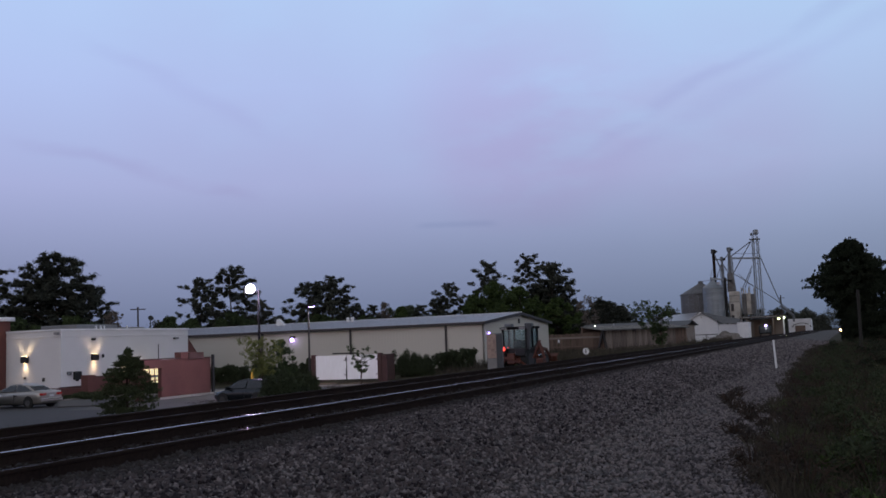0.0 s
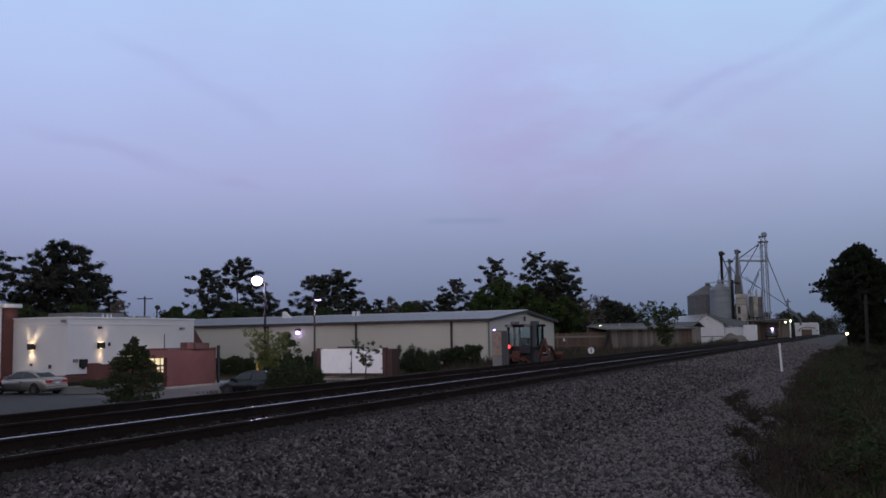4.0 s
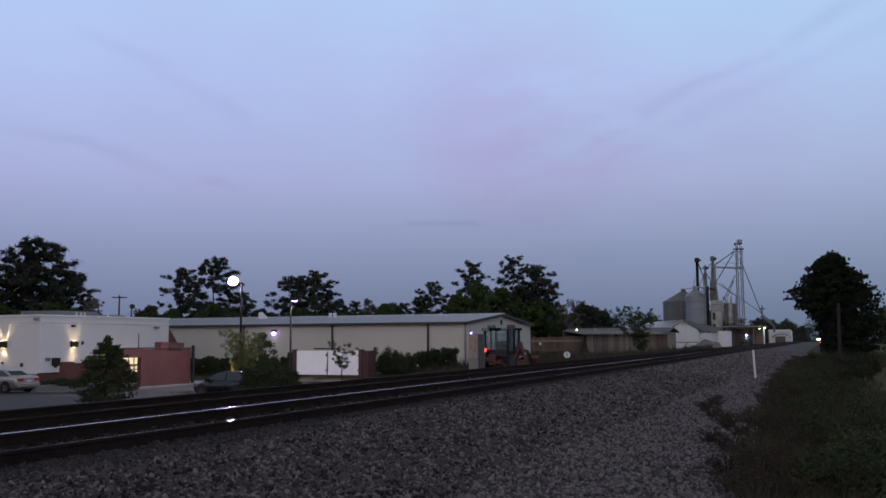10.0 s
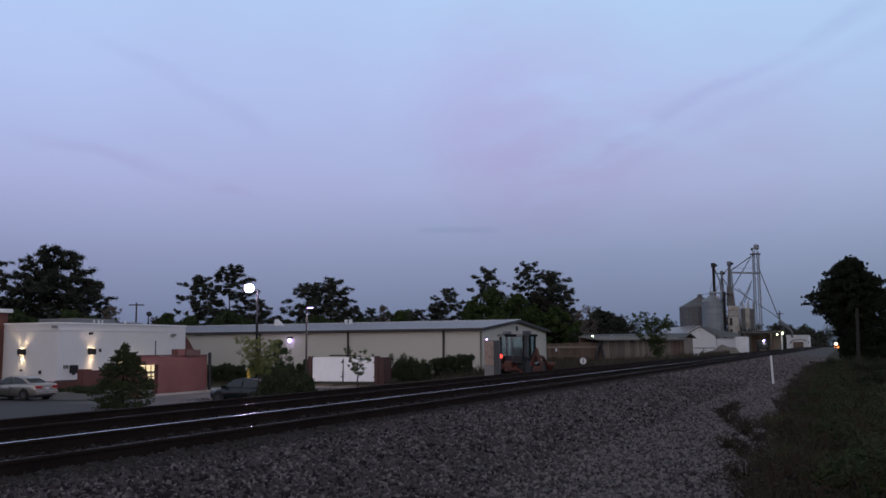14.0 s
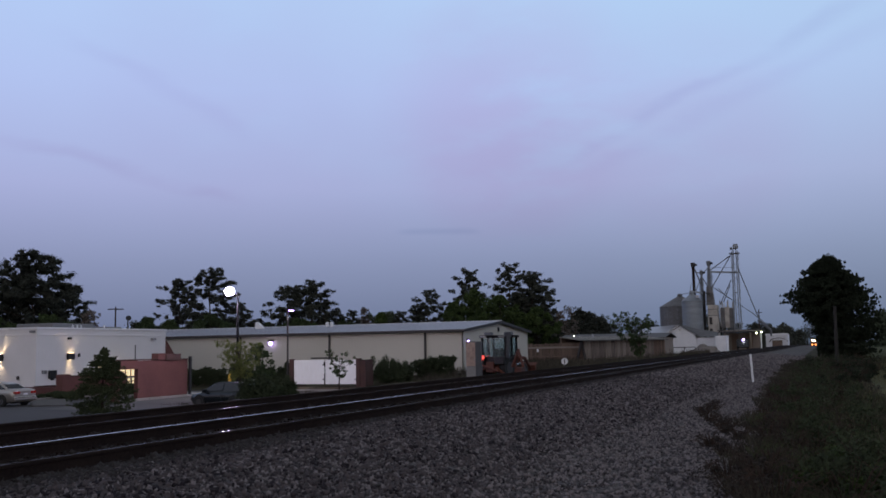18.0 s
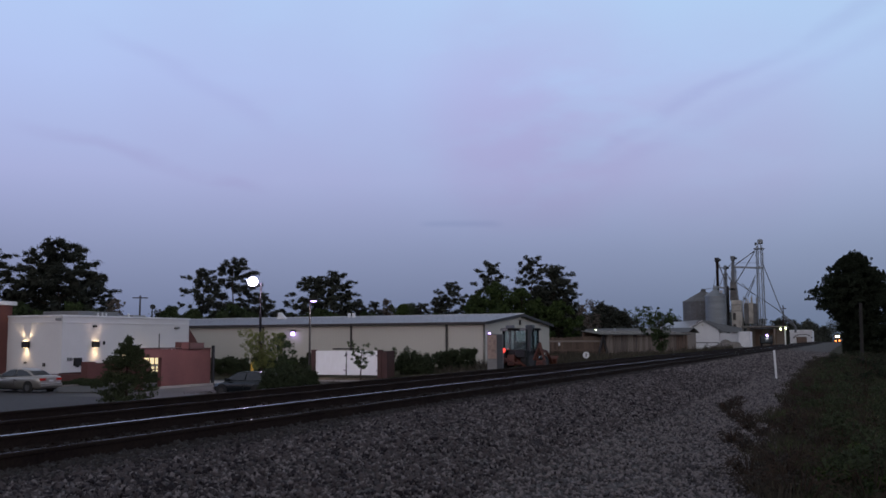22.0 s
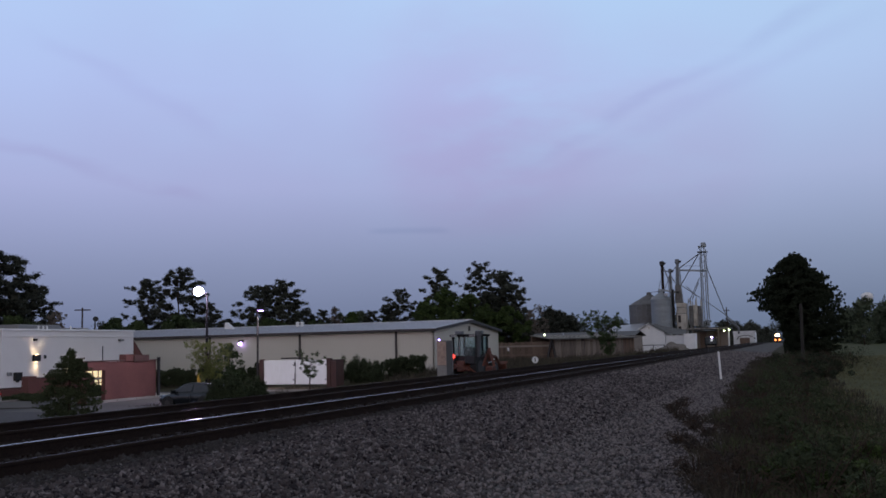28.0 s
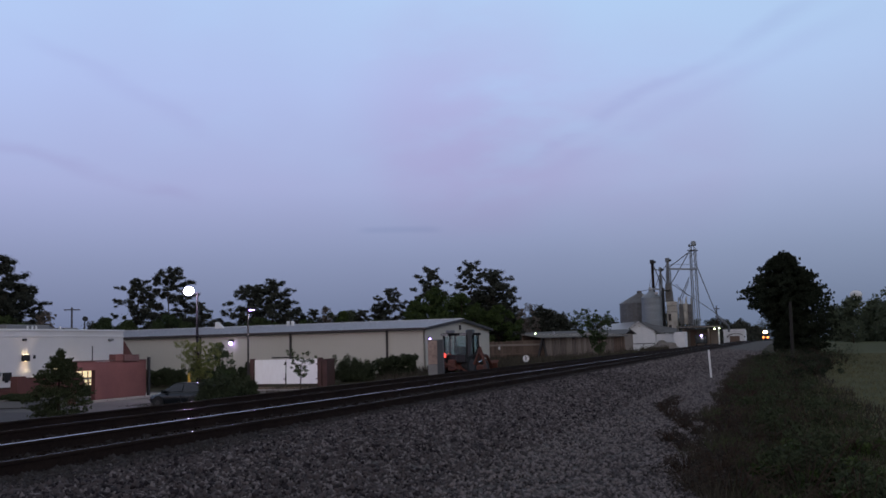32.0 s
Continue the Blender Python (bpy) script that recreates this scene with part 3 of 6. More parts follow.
def build_pine(place, height, width, label, seed, per=70, group=""):
    """A loblolly pine: a bare trunk below, limbs in whorls, and domed tufts of needles at their ends with sky between."""
    rng = random.Random(seed)
    t = thing("pine_tree", place, label, "tree", group)
    r = 0.011 * height + 0.03
    knots = trunk_of(t, rng, height, 0.92, r)
    tufts, limbs, n = [], 0, 28 + int(width * 3.5)
    for i in range(n):
        f = (i + rng.random()) / n
        ang = i * 2.4 + rng.uniform(-0.5, 0.5)
        lr = width * rng.uniform(0.08, 0.13)
        span = np.interp(f, (0, 0.25, 0.5, 0.72, 0.88, 1), (0.9, 1.0, 0.97, 0.86, 0.68, 0.38))
        reach = max(0.0, width / 2 * span - lr * 0.8) * (rng.uniform(0.1, 0.75) if i % 2 else rng.uniform(0.8, 1.03))
        z = height * (0.17 + 0.83 * f) - lr * 0.5
        c = Vector((reach * math.cos(ang), reach * math.sin(ang), z))
        if limbs < 14 and i % 3 == 0:
            k = min(5.9, max(0.5, (z - 0.3 * reach) / (height * 0.92) * 6))
            part("limb", tb(knots[int(k)].lerp(knots[int(k) + 1], k % 1), c, r * 0.3, r * 0.09, 5), M_BARK, t)
            limbs += 1
        for j in range(6):
            d = Vector((rng.gauss(0, 1), rng.gauss(0, 1), rng.gauss(0.2, 0.6))).normalized() * lr * (0.25 + 0.13 * j)
            q = lr * rng.uniform(0.42, 0.62) * (1 - 0.07 * j)
            tufts.append((c.x + d.x * 1.2, c.y + d.y * 1.2, min(c.z + d.z * 0.7, height - q * 0.5), q * 1.2, q * 1.2, q * 0.75))
    for i in range(46):
        f, ang = rng.random(), rng.uniform(0, 2 * math.pi)
        span = np.interp(f, (0, 0.2, 0.5, 0.72, 0.88, 1), (0.6, 0.97, 1.0, 0.93, 0.7, 0.3))
        q, reach = width * rng.uniform(0.06, 0.11), width / 2 * span * 0.72 * math.sqrt(rng.random())
        tufts.append((reach * math.cos(ang), reach * math.sin(ang), height * (0.2 + 0.76 * f) - q, q, q, q * 0.9))
    v, f = merged(lumps(tufts, 0.6, seed), leaf_cloud(tufts, per, 0.10 + 0.004 * width, seed, slim=0.45))
    raw("crown", v, f, M_PINE, t)
    return t


def build_conifer(name, place, label, leaves, left, right, seed, boughs, per, size, tuft, droop=0.25, rz=0.0, heart=0.6, category="tree"):
    """A conifer of many boughs; left and right give its reach to either side at each height."""
    rng = random.Random(seed)
    t = thing(name, place, label, category, rz=rz)
    height = max(left[-1][0], right[-1][0])
    knots = trunk_of(t, rng, height, 0.95, 0.02 * height + 0.02, 0.006)
    zl, rl, zr, rr = [k[0] for k in left], [k[1] for k in left], [k[0] for k in right], [k[1] for k in right]
    puffs, hearts, limbs = [], [], 0
    while boughs:
        z, ang = rng.uniform(0.02, 1.0) ** 0.85 * height, rng.uniform(0, 2 * math.pi)
        a, b = float(np.interp(z, zl, rl)), float(np.interp(z, zr, rr))
        if rng.random() > (a + b) / (max(rl) + max(rr)) + 0.25:
            continue
        boughs -= 1
        reach = (a + b) / 2 + (b - a) / 2 * math.cos(ang)
        reach *= rng.uniform(0.62, 0.98) if boughs % 4 else rng.uniform(0.95, 1.12)
        tip = Vector((reach * math.cos(ang), reach * math.sin(ang) * 0.9, z))
        root = Vector((0, 0, max(0.1, min(z + droop * reach * rng.uniform(-0.6, 1.0), height * 0.96))))
        if limbs < 14 and boughs % 9 == 0:
            k = min(5.9, root.z / (height * 0.95) * 6)
            part("limb", tb(knots[int(k)].lerp(knots[int(k) + 1], k % 1), root.lerp(tip, 0.85), 0.012 * height * 0.4, 0.01, 5), M_BARK, t)
            limbs += 1
        out = (tip - root).normalized()
        for s in (0.25, 0.45, 0.62, 0.78, 0.9, 1.0):
            p = root.lerp(tip, s)
            q = tuft * (1.3 - 0.95 * s) * rng.uniform(0.7, 1.3)
            puffs.append((p.x, p.y, p.z + rng.uniform(-0.3, 0.3) * q, q, q, q * 0.7))
            if s < 0.7:
                hearts.append(puffs[-1])
            else:
                for _ in range(2):
                    o = (out * rng.uniform(-0.3, 1.0) + Vector((rng.uniform(-1, 1), rng.uniform(-1, 1), rng.uniform(-0.3, 1.0)))) * tuft * 0.75
                    puffs.append((p.x + o.x, p.y + o.y, p.z + o.z, q * 0.5, q * 0.5, q * 0.75))
    v, f = merged(lumps(hearts, heart, seed), leaf_cloud(puffs, per, size, seed, slim=0.45))
    raw("crown", v, f, leaves, t)
    return t


def build_tree(name, place, height, width, label, leaves, form="round", seed=1, per=70, size=0.3, bare=0.3, puffs=60, category="tree", group="", lean=0.0):
    """A broadleaf tree: a tapered trunk, limbs that carry the crown, and an uneven crown with gaps."""
    rng = random.Random(seed)
    t = thing(name, place, label, category, group)
    top, r = 0.75, 0.012 * height + 0.03
    knots = trunk_of(t, rng, height, top, r)
    cloud = []
    for i in range(puffs):
        f, ang = rng.random(), rng.uniform(0, 2 * math.pi)
        h = bare + (1 - bare) * f
        if form == "vase":
            reach = width / 2 * (0.18 + 0.85 * (h - 0.25) / 0.75) * rng.uniform(0.15, 1.0)
            q = height * rng.uniform(0.025, 0.06)
            h *= 1 - 0.12 * (reach * math.cos(ang) / width + 0.5)
        else:
            reach = width / 2 * math.sqrt(max(0.03, 1 - (2 * f - 0.9) ** 2)) * math.sqrt(rng.random())
            q = height * rng.uniform(0.035, 0.085)
        cloud.append((reach * math.cos(ang) + lean * h, reach * math.sin(ang), height * min(h, 0.985) - q * 0.4, q, q, q * 0.8))
    limbs = 0
    for c in cloud:
        if rng.random() < 0.45 and limbs < 15:
            z = min(max(height * bare * 0.75, c[2] - 0.35 * math.hypot(c[0], c[1]) - 0.05 * height), height * top * 0.97)
            k = z / (height * top) * 6
            part("limb", tb(knots[min(int(k), 5)].lerp(knots[min(int(k) + 1, 6)], k - int(k)), c[:3], r * 0.28, r * 0.08, 5), M_BARK, t)
            limbs += 1
    v, f = leaf_cloud(cloud, per, size, seed)
    raw("crown", v, f, leaves, t)
    return t


def build_hedge(place, lx, ly, lz, label, seed, material=None, name="hedge", size=0.085, clipped=True):
    rng = random.Random(seed)
    t = thing(name, place, label, name)
    bm = bmesh.new()
    for i in range(max(3, int(lx * 1.2))):
        x = (i + 0.5) / max(3, int(lx * 1.2)) * lx - lx / 2
        tube(bm, (x, 0, -0.05), (x + rng.uniform(-0.1, 0.1), rng.uniform(-0.1, 0.1), lz * 0.6), 0.04, 0.02, 5)
    part("stem", bm, M_BARK, t)
    puffs = []
    for i in range(int(lx * 22)):
        rz = lz * (0.2 if clipped else 0.28)
        puffs.append((rng.uniform(-lx / 2, lx / 2), rng.uniform(-ly / 2, ly / 2), rng.uniform(0.18, 0.84 if clipped else rng.uniform(0.4, 0.9)) * lz, 0.28, ly * 0.22, rz * 0.8))
    v, f = leaf_cloud(puffs, 260, size, seed)
    raw("foliage", v, f, material or M_CLIPPED, t)
    return t


def blades(count, x0, x1, y0, y1, h0, h1, seed, near=1.5, width=0.012, skew=1.0, verge=False):
    rng = np.random.default_rng(seed)
    u = rng.uniform(0, 1, count)
    y = y0 + (y1 - y0) * u ** near
    x = x0 + (x1 - x0) * rng.uniform(0, 1, count) ** skew
    if verge:
        x = x + gravel_edge(y)
    clump = np.sin(x * 1.7 + 0.6 * np.sin(y)) * np.sin(y * 1.3 + x) * 0.35 + 0.75
    h = rng.uniform(h0, h1, count) * clump
    w = width * (1 + 2.5 * u)
    ang = rng.uniform(0, 2 * np.pi, count)
    z = ground_z(x, y)
    lean = rng.normal(0, 0.35, (count, 2)) * h[:, None]
    a = np.stack([x - np.cos(ang) * w, y - np.sin(ang) * w, z], 1)
    b = np.stack([x + np.cos(ang) * w, y + np.sin(ang) * w, z], 1)
    c = np.stack([x + lean[:, 0], y + lean[:, 1], z + h], 1)
    return np.stack([a, b, c], 1).reshape(-1, 3), np.arange(3 * count).reshape(-1, 3)


# ---- buildings ----
def siding_wall(parent, name, a, b, z0, z1, material, pitch=0.3, thick=0.12, top=None, label=""):
    """A wall of ribbed metal sheet from a to b on the ground plan; top(s) gives its height at the fraction s."""
    a, b = Vector((*a, 0)), Vector((*b, 0))
    n = max(2, int((b - a).length / pitch))
    d = (b - a).normalized()
    o = Vector((d.y, -d.x, 0))
    bm = bmesh.new()
    pts = []
    for i in range(n):
        for s, k in ((0, 0), (0.86, 0), (0.9, 0.006), (0.96, 0.006)):
            pts.append(((i + s) / n, k))
    pts.append((1, 0))
    lo, hi, back = [], [], []
    for s, k in pts:
        p = a.lerp(b, s) + o * k
        z = top(s) if top else z1
        lo.append(bm.verts.new((p.x, p.y, z0))), hi.append(bm.verts.new((p.x, p.y, z)))
    for i in range(len(pts) - 1):
        bm.faces.new((lo[i], lo[i + 1], hi[i + 1], hi[i]))
    p0, p1 = a - o * thick, b - o * thick
    bl, br = bm.verts.new((p0.x, p0.y, z0)), bm.verts.new((p1.x, p1.y, z0))
    tl, tr = bm.verts.new((p0.x, p0.y, top(0) if top else z1)), bm.verts.new((p1.x, p1.y, top(1) if top else z1))
    mid = []
    if top:
        mv = a.lerp(b, 0.5) - o * thick
        mid = [bm.verts.new((mv.x, mv.y, top(0.5)))]
    bm.faces.new([br, bl, tl, *mid, tr])
    bm.faces.new((lo[0], hi[0], tl, bl)), bm.faces.new((lo[-1], br, tr, hi[-1]))
    bm.faces.new([*hi, tr, *mid, tl]) if not top else None
    return part(name, bm, material, parent, label)


def build_long_shed():
    x1, x0, y0, y1, zb, ze, zr = -28.9, -76.0, 74.7, 93.4, -0.9, 3.12, 3.94
    s = thing("metal_warehouse", (0, 0, 0), "long cream metal warehouse with a low grey roof and brown trim", "warehouse")
    ym = (y0 + y1) / 2
    siding_wall(s, "front_wall", (x0, y0), (x1, y0), zb, ze, M_CREAM)
    gable = lambda f: ze + (zr - ze) * (1 - abs(2 * f - 1))
    siding_wall(s, "gable_wall", (x1, y0), (x1, y1), zb, ze, M_CREAM, top=gable)
    siding_wall(s, "back_wall", (x1, y1), (x0, y1), zb, ze, M_CREAM, pitch=2)
    siding_wall(s, "end_wall", (x0, y1), (x0, y0), zb, ze, M_CREAM, pitch=2, top=gable)
    for ya, yb, za, zc in ((y0 - 0.35, ym, ze - 0.02, zr + 0.05), (y1 + 0.35, ym, ze - 0.02, zr + 0.05)):
        bm = bmesh.new()
        prism(bm, [(ya, za), (yb, zc), (yb, zc + 0.06), (ya, za + 0.06)], x0 - 0.3, x1 + 0.3)
        part("roof_slope", bm, M_GALV, s, "grey metal roof sheets")
        n = 78
        sign = 1 if ya < yb else -1
        me = bpy.data.meshes.new("roof_seam")
        bm = pr([(0, 0.06), ((yb - ya), zc - za + 0.06), ((yb - ya), zc - za + 0.1), (0, 0.1)], -0.02, 0.02)
        bm.to_mesh(me)
        bm.free()
        me.materials.append(M_GALV)
        for i in range(n):
            q = new("roof_seam", me)
            q.parent, q.location = s, (x0 + (i + 0.5) * (x1 - x0) / n, ya, za)
    part("gutter", bx(x0 - 0.3, y0 - 0.52, ze - 0.2, x1 + 0.3, y0 - 0.36, ze + 0.02, bevel=0.02), M_BROWNTRIM, s, "dark brown gutter")
    for ya, yb in ((y0 - 0.36, ym), (y1 + 0.36, ym)):
        part("rake_trim", pr([(ya, ze - 0.2), (yb, zr - 0.14), (yb, zr + 0.12), (ya, ze + 0.05)], x1 + 0.3, x1 + 0.36), M_BROWNTRIM, s)
    part("ridge_cap", bx(x0 - 0.3, ym - 0.2, zr + 0.08, x1 + 0.36, ym + 0.2, zr + 0.15, bevel=0.02), M_WHITEPAINT, s, "pale ridge cap")
    for x in (-32.4, -41.9, -51.5, -61.0):
        part("downspout", bx(x - 0.09, y0 - 0.16, zb, x + 0.09, y0 - 0.04, ze - 0.2, bevel=0.02), M_BROWNTRIM, s, "dark brown downspout")
    vent = bx(x1 + 0.03, ym - 0.28, 3.0, x1 + 0.1, ym + 0.1, 3.45, bevel=0.02)
    for i in range(4):
        box(vent, x1 + 0.1, ym - 0.24, 3.05 + i * 0.1, x1 + 0.13, ym + 0.06, 3.1 + i * 0.1)
    part("gable_vent", vent, M_BROWNTRIM, s)
    for x, k in ((-54.2, 1), (-46.3, 0), (-45.8, 0)):
        bm = bmesh.new()
        if k:
            prism(bm, [(-0.55, 0), (0.55, 0), (-0.25, 0.75), (-0.45, 0.75)], -0.2, 0.2, "y")
        else:
            tube(bm, (0, 0, 0), (0, 0, 0.45), 0.16, 0.16, 8)
            tube(bm, (0, 0, 0.45), (0, 0, 0.55), 0.24, 0.12, 8)
        bmesh.ops.translate(bm, verts=bm.verts, vec=(x, ym - 2.0, zr - 0.15))
        part("roof_vent", bm, M_WHITEPAINT, s)
    # wall lights
    for px, py, pz, lens, sx, sy in ((-48.09, y0 - 0.1, 2.30, M_LENS_SMALL, 0, -1), (x1 + 0.05, y0 + 0.9, 2.2, M_LENS_SMALL, 1, 0)):
        w = thing("wall_light", (px, py, pz), "lit violet-white floodlight fixed to the warehouse wall", "light")
        k = 1.0 if sy else 0.42
        part("housing", bx(-0.25 * k, -0.12, 0.1 * k, 0.25 * k, 0.08, 0.3 * k, bevel=0.03), M_BLACK, w)
        bm = bmesh.new()
        bmesh.ops.create_uvsphere(bm, u_segments=12, v_segments=8, radius=0.2 * k)
        bmesh.ops.scale(bm, vec=(1, 0.6, 0.9), verts=bm.verts)
        bmesh.ops.translate(bm, vec=(sx * 0.1, sy * 0.12, -0.05), verts=bm.verts)
        part("lens", bm, lens, w)


def build_restaurant():
    x1, y0, y1, zb, zt = -54.3, 52.6, 67.2, -1.5, 3.5
    s = thing("restaurant", (0, 0, 0), "white stucco fast food restaurant with brick base and red corner tower", "restaurant")
    part("wall_east", bx(x1 - 0.3, y0, zb, x1, y1, zt), M_WHITEWALL, s, "white stucco wall")
    part("wall_front", bx(-59.9, y0 - 0.003, zb, x1 - 0.3, y0 + 0.3, zt), M_WHITEWALL, s, "white stucco wall")
    part("wall_back", bx(-72, y1 - 0.3, zb, x1 - 0.3, y1, zt), M_WHITEWALL, s)
    part("wall_west", bx(-72.3, y0, zb, -72, y1, zt), M_WHITEWALL, s)
    part("roof", bx(-72, y0 + 0.3, zt - 0.7, x1 - 0.3, y1 - 0.3, zt - 0.5), M_GREYMET, s)
    cap = bx(x1 - 0.4, y0 - 0.1, zt, x1 + 0.1, y1 + 0.1, zt + 0.14, bevel=0.02)
    box(cap, -59.9, y0 - 0.1, zt + 0.003, x1 - 0.4, y0 + 0.4, zt + 0.137, 0.02)
    part("parapet_cap", cap, M_WHITEPAINT, s)
    band = bx(x1, y0 - 0.05, zt - 0.5, x1 + 0.05, y1, zt - 0.35, bevel=0.01)
    box(band, -59.9, y0 - 0.05, zt - 0.5, x1, y0, zt - 0.35, 0.01)
    part("cornice_band", band, M_WHITEWALL, s)
    part("brick_base", bx(x1, y0 - 0.12, zb, x1 + 0.1, y1, zb + 0.72), M_BRICK, s, "red brick base")
    part("brick_base", bx(-59.9, y0 - 0.12, zb, x1, y0 - 0.004, zb + 0.72), M_BRICK, s, "red brick base")
    part("base_ledge", bx(x1, y0 - 0.17, zb + 0.72, x1 + 0.16, y1, zb + 0.8, bevel=0.015), M_BRICKDARK, s)
    # red tower
    part("tower", bx(-68, y0 - 0.9, zb, -59.9, y0 + 0.35, 4.45), M_BRICK, s, "red tower with white corner strip")
    part("tower_cap", bx(-68.25, y0 - 1.15, 4.45, -59.65, y0 + 0.6, 4.75, bevel=0.04), M_WHITEPAINT, s)
    part("corner_strip", bx(-60.45, y0 - 0.98, zb, -60.15, y0 - 0.88, 4.45, bevel=0.02), M_WHITEPAINT, s)
    sx, sz = -61.8, 3.46
    part("sign_rim", bx(sx - 0.72, y0 - 1.0, sz - 0.76, sx + 0.72, y0 - 0.905, sz + 0.76, bevel=0.06), M_BROWNTRIM, s)
    sign = part("sign", tb((sx, y0 - 1.06, sz), (sx, y0 - 1.0, sz), 0.7, n=28), M_SIGNYEL, s, "round lit yellow sign")
    for wd, z in ((0.42, sz + 0.12), (0.5, sz - 0.14)):
        for k in range(4):
            u = sx - wd + (k + 0.1) * wd / 2
            part("sign_bar", bx(u, y0 - 1.085, z - 0.09, u + wd / 2 * 0.75, y0 - 1.062, z + 0.09), M_SIGNRED, sign)
    for z, wd in ((sz + 0.34, 0.42), (sz - 0.36, 0.42)):
        part("sign_band", bx(sx - wd, y0 - 1.085, z - 0.05, sx + wd, y0 - 1.062, z + 0.05, bevel=0.01), M_BRIGHTBAR, sign)
    # up-and-down wall lamps
    for px, py, nx, ny in ((x1, 55.92, 1, 0), (-57.85, y0, 0, -1), (-62.1, y0 - 0.9, 0, -1)):
        w = part("wall_sconce", bx(-0.34, -0.12, -0.25, 0.34, 0.12, 0.25, bevel=0.03), M_BLACK, s, "black up-and-down wall lamp, lit warm")
        w.matrix_basis = pose(px + nx * 0.12, py + ny * 0.12, 1.42, 0, 0, 0 if ny else 90)
        part("cap", bx(-0.36, -0.125, -0.03, 0.36, 0.135, 0.03, bevel=0.01), M_BLACK, w)
        for u in (-0.14, 0.14):
            part("lens", tb((u, 0, 0.246), (u, 0, 0.258), 0.1, n=12), M_LENS_WARM, w)
        part("lens", tb((0, 0, -0.258), (0, 0, -0.246), 0.11, n=12), M_LENS_WARM, w)
    # drive-through windows, lit from inside
    w = part("service_window", bx(x1, 61.2, -1.1, x1 + 0.12, 63.75, 0.4, bevel=0.02), M_BROWNTRIM, s, "lit drive-through window")
    for k, (ya, yb, za, zb2) in enumerate(((61.35, 61.95, -0.35, 0.28), (62.05, 62.6, -0.3, 0.28), (62.7, 63.6, -0.3, 0.28), (62.3, 62.75, -0.95, -0.5), (62.85, 63.6, -0.95, -0.4))):
        part("pane", bx(x1 + 0.12, ya, za, x1 + 0.135, yb, zb2), M_WINLIT, w)
    for y in (62.0, 62.65):
        part("mullion", bx(x1 + 0.12, y - 0.04, -1.05, x1 + 0.17, y + 0.04, 0.36), M_BROWNTRIM, w)
    part("sill", bx(x1 + 0.1, 61.1, -0.47, x1 + 0.3, 63.8, -0.38, bevel=0.01), M_GREYMET, w)
    f = part("order_window", bx(x1, 58.6, -1.2, x1 + 0.12, 61.05, 0.75, bevel=0.02), M_BROWNTRIM, s, "dark framed window with lit panes")
    for ya, yb, za, zb2 in ((58.8, 59.25, 0.45, 0.66), (59.35, 59.85, 0.45, 0.66), (59.95, 60.4, 0.48, 0.66), (60.5, 60.95, 0.45, 0.66), (58.75, 59.1, -0.1, 0.22), (60.5, 60.95, -0.35, 0.1), (59.15, 59.5, -1.15, -0.85)):
        part("pane", bx(x1 + 0.12, ya, za, x1 + 0.135, yb, zb2), M_WINLIT, f)
    menu = part("menu_box", bx(x1, 53.78, -0.22, x1 + 0.22, 54.5, 0.4, bevel=0.03), M_BLACK, s)
    part("bracket", bx(x1, 54.05, -0.34, x1 + 0.1, 54.3, -0.22), M_BLACK, menu)
    for ya, yb in ((53.16, 53.36), (53.42, 53.62)):
        part("meter_box", bx(x1, ya, 0.16, x1 + 0.12, yb, 0.42, bevel=0.02), M_GREYMET, s)
    part("wall_camera", bx(x1, 55.62, 2.72, x1 + 0.2, 55.95, 2.9, bevel=0.03), M_BROWNTRIM, s)
    part("wall_camera", bx(x1, 65.2, 2.68, x1 + 0.3, 65.65, 2.86, bevel=0.03), M_GREYMET, s)
    part("wall_camera", bx(x1 - 0.5, y0 - 0.25, 3.2, x1 - 0.1, y0 - 0.004, 3.4, bevel=0.03), M_GREYMET, s)
    part("alarm_box", bx(x1, 56.76, 1.36, x1 + 0.1, 56.96, 1.64, bevel=0.02), M_BLACK, s)
    for x, z, h in ((-57.9, -0.03, 0.14), (-55.98, -0.25, 0.28)):
        part("outlet_box", bx(x - 0.12, y0 - 0.1, z, x + 0.12, y0 - 0.004, z + h, bevel=0.02), M_BROWNTRIM, s)
    part("roof_unit", bx(-60, 56, zt - 0.5, -56.2, 60.5, zt + 0.55, bevel=0.05), M_GREYMET, s, "grey rooftop air unit")
    part("roof_unit", bx(-58, 62, zt - 0.5, -56, 63.6, zt + 0.35, bevel=0.05), M_GREYMET, s)
    for y in (57.5, 58.0, 58.4, 61):
        part("vent_pipe", tb((-55.6, y, zt - 0.5), (-55.6, y, zt + 0.42), 0.07), M_WHITEPAINT, s)
    part("end_awning", pr([(y1, 0.7), (y1 + 2.2, 0.7), (y1, 3.1)], -55.4, -54.5), M_BRICK, s, "dark red sloping awning")
    # dish on the roof
    d = thing("satellite_dish", (-57.47, 66.0, zt), "dark satellite dish behind the restaurant roof", "satellite dish")
    part("mast", tb((0, 0, -0.5), (0, 0, 1.10), 0.05), M_BLACK, d)
    zd = 1.10
    bm = tb((0.1, -0.1, zd), (0.25, -0.22, zd + 0.08), 0.08, 0.25, n=14)
    part("dish", bm, M_BLACK, d)
    # brick service yard beside the drive-through
    e = thing("brick_enclosure", (0, 0, 0), "red brick service enclosure with dark corner post", "wall")
    part("lintel", bx(-41.6, 46.8, 0.56, -41.3, 48.45, 1.12), M_BRICK, e, "red brick band over the lit opening")
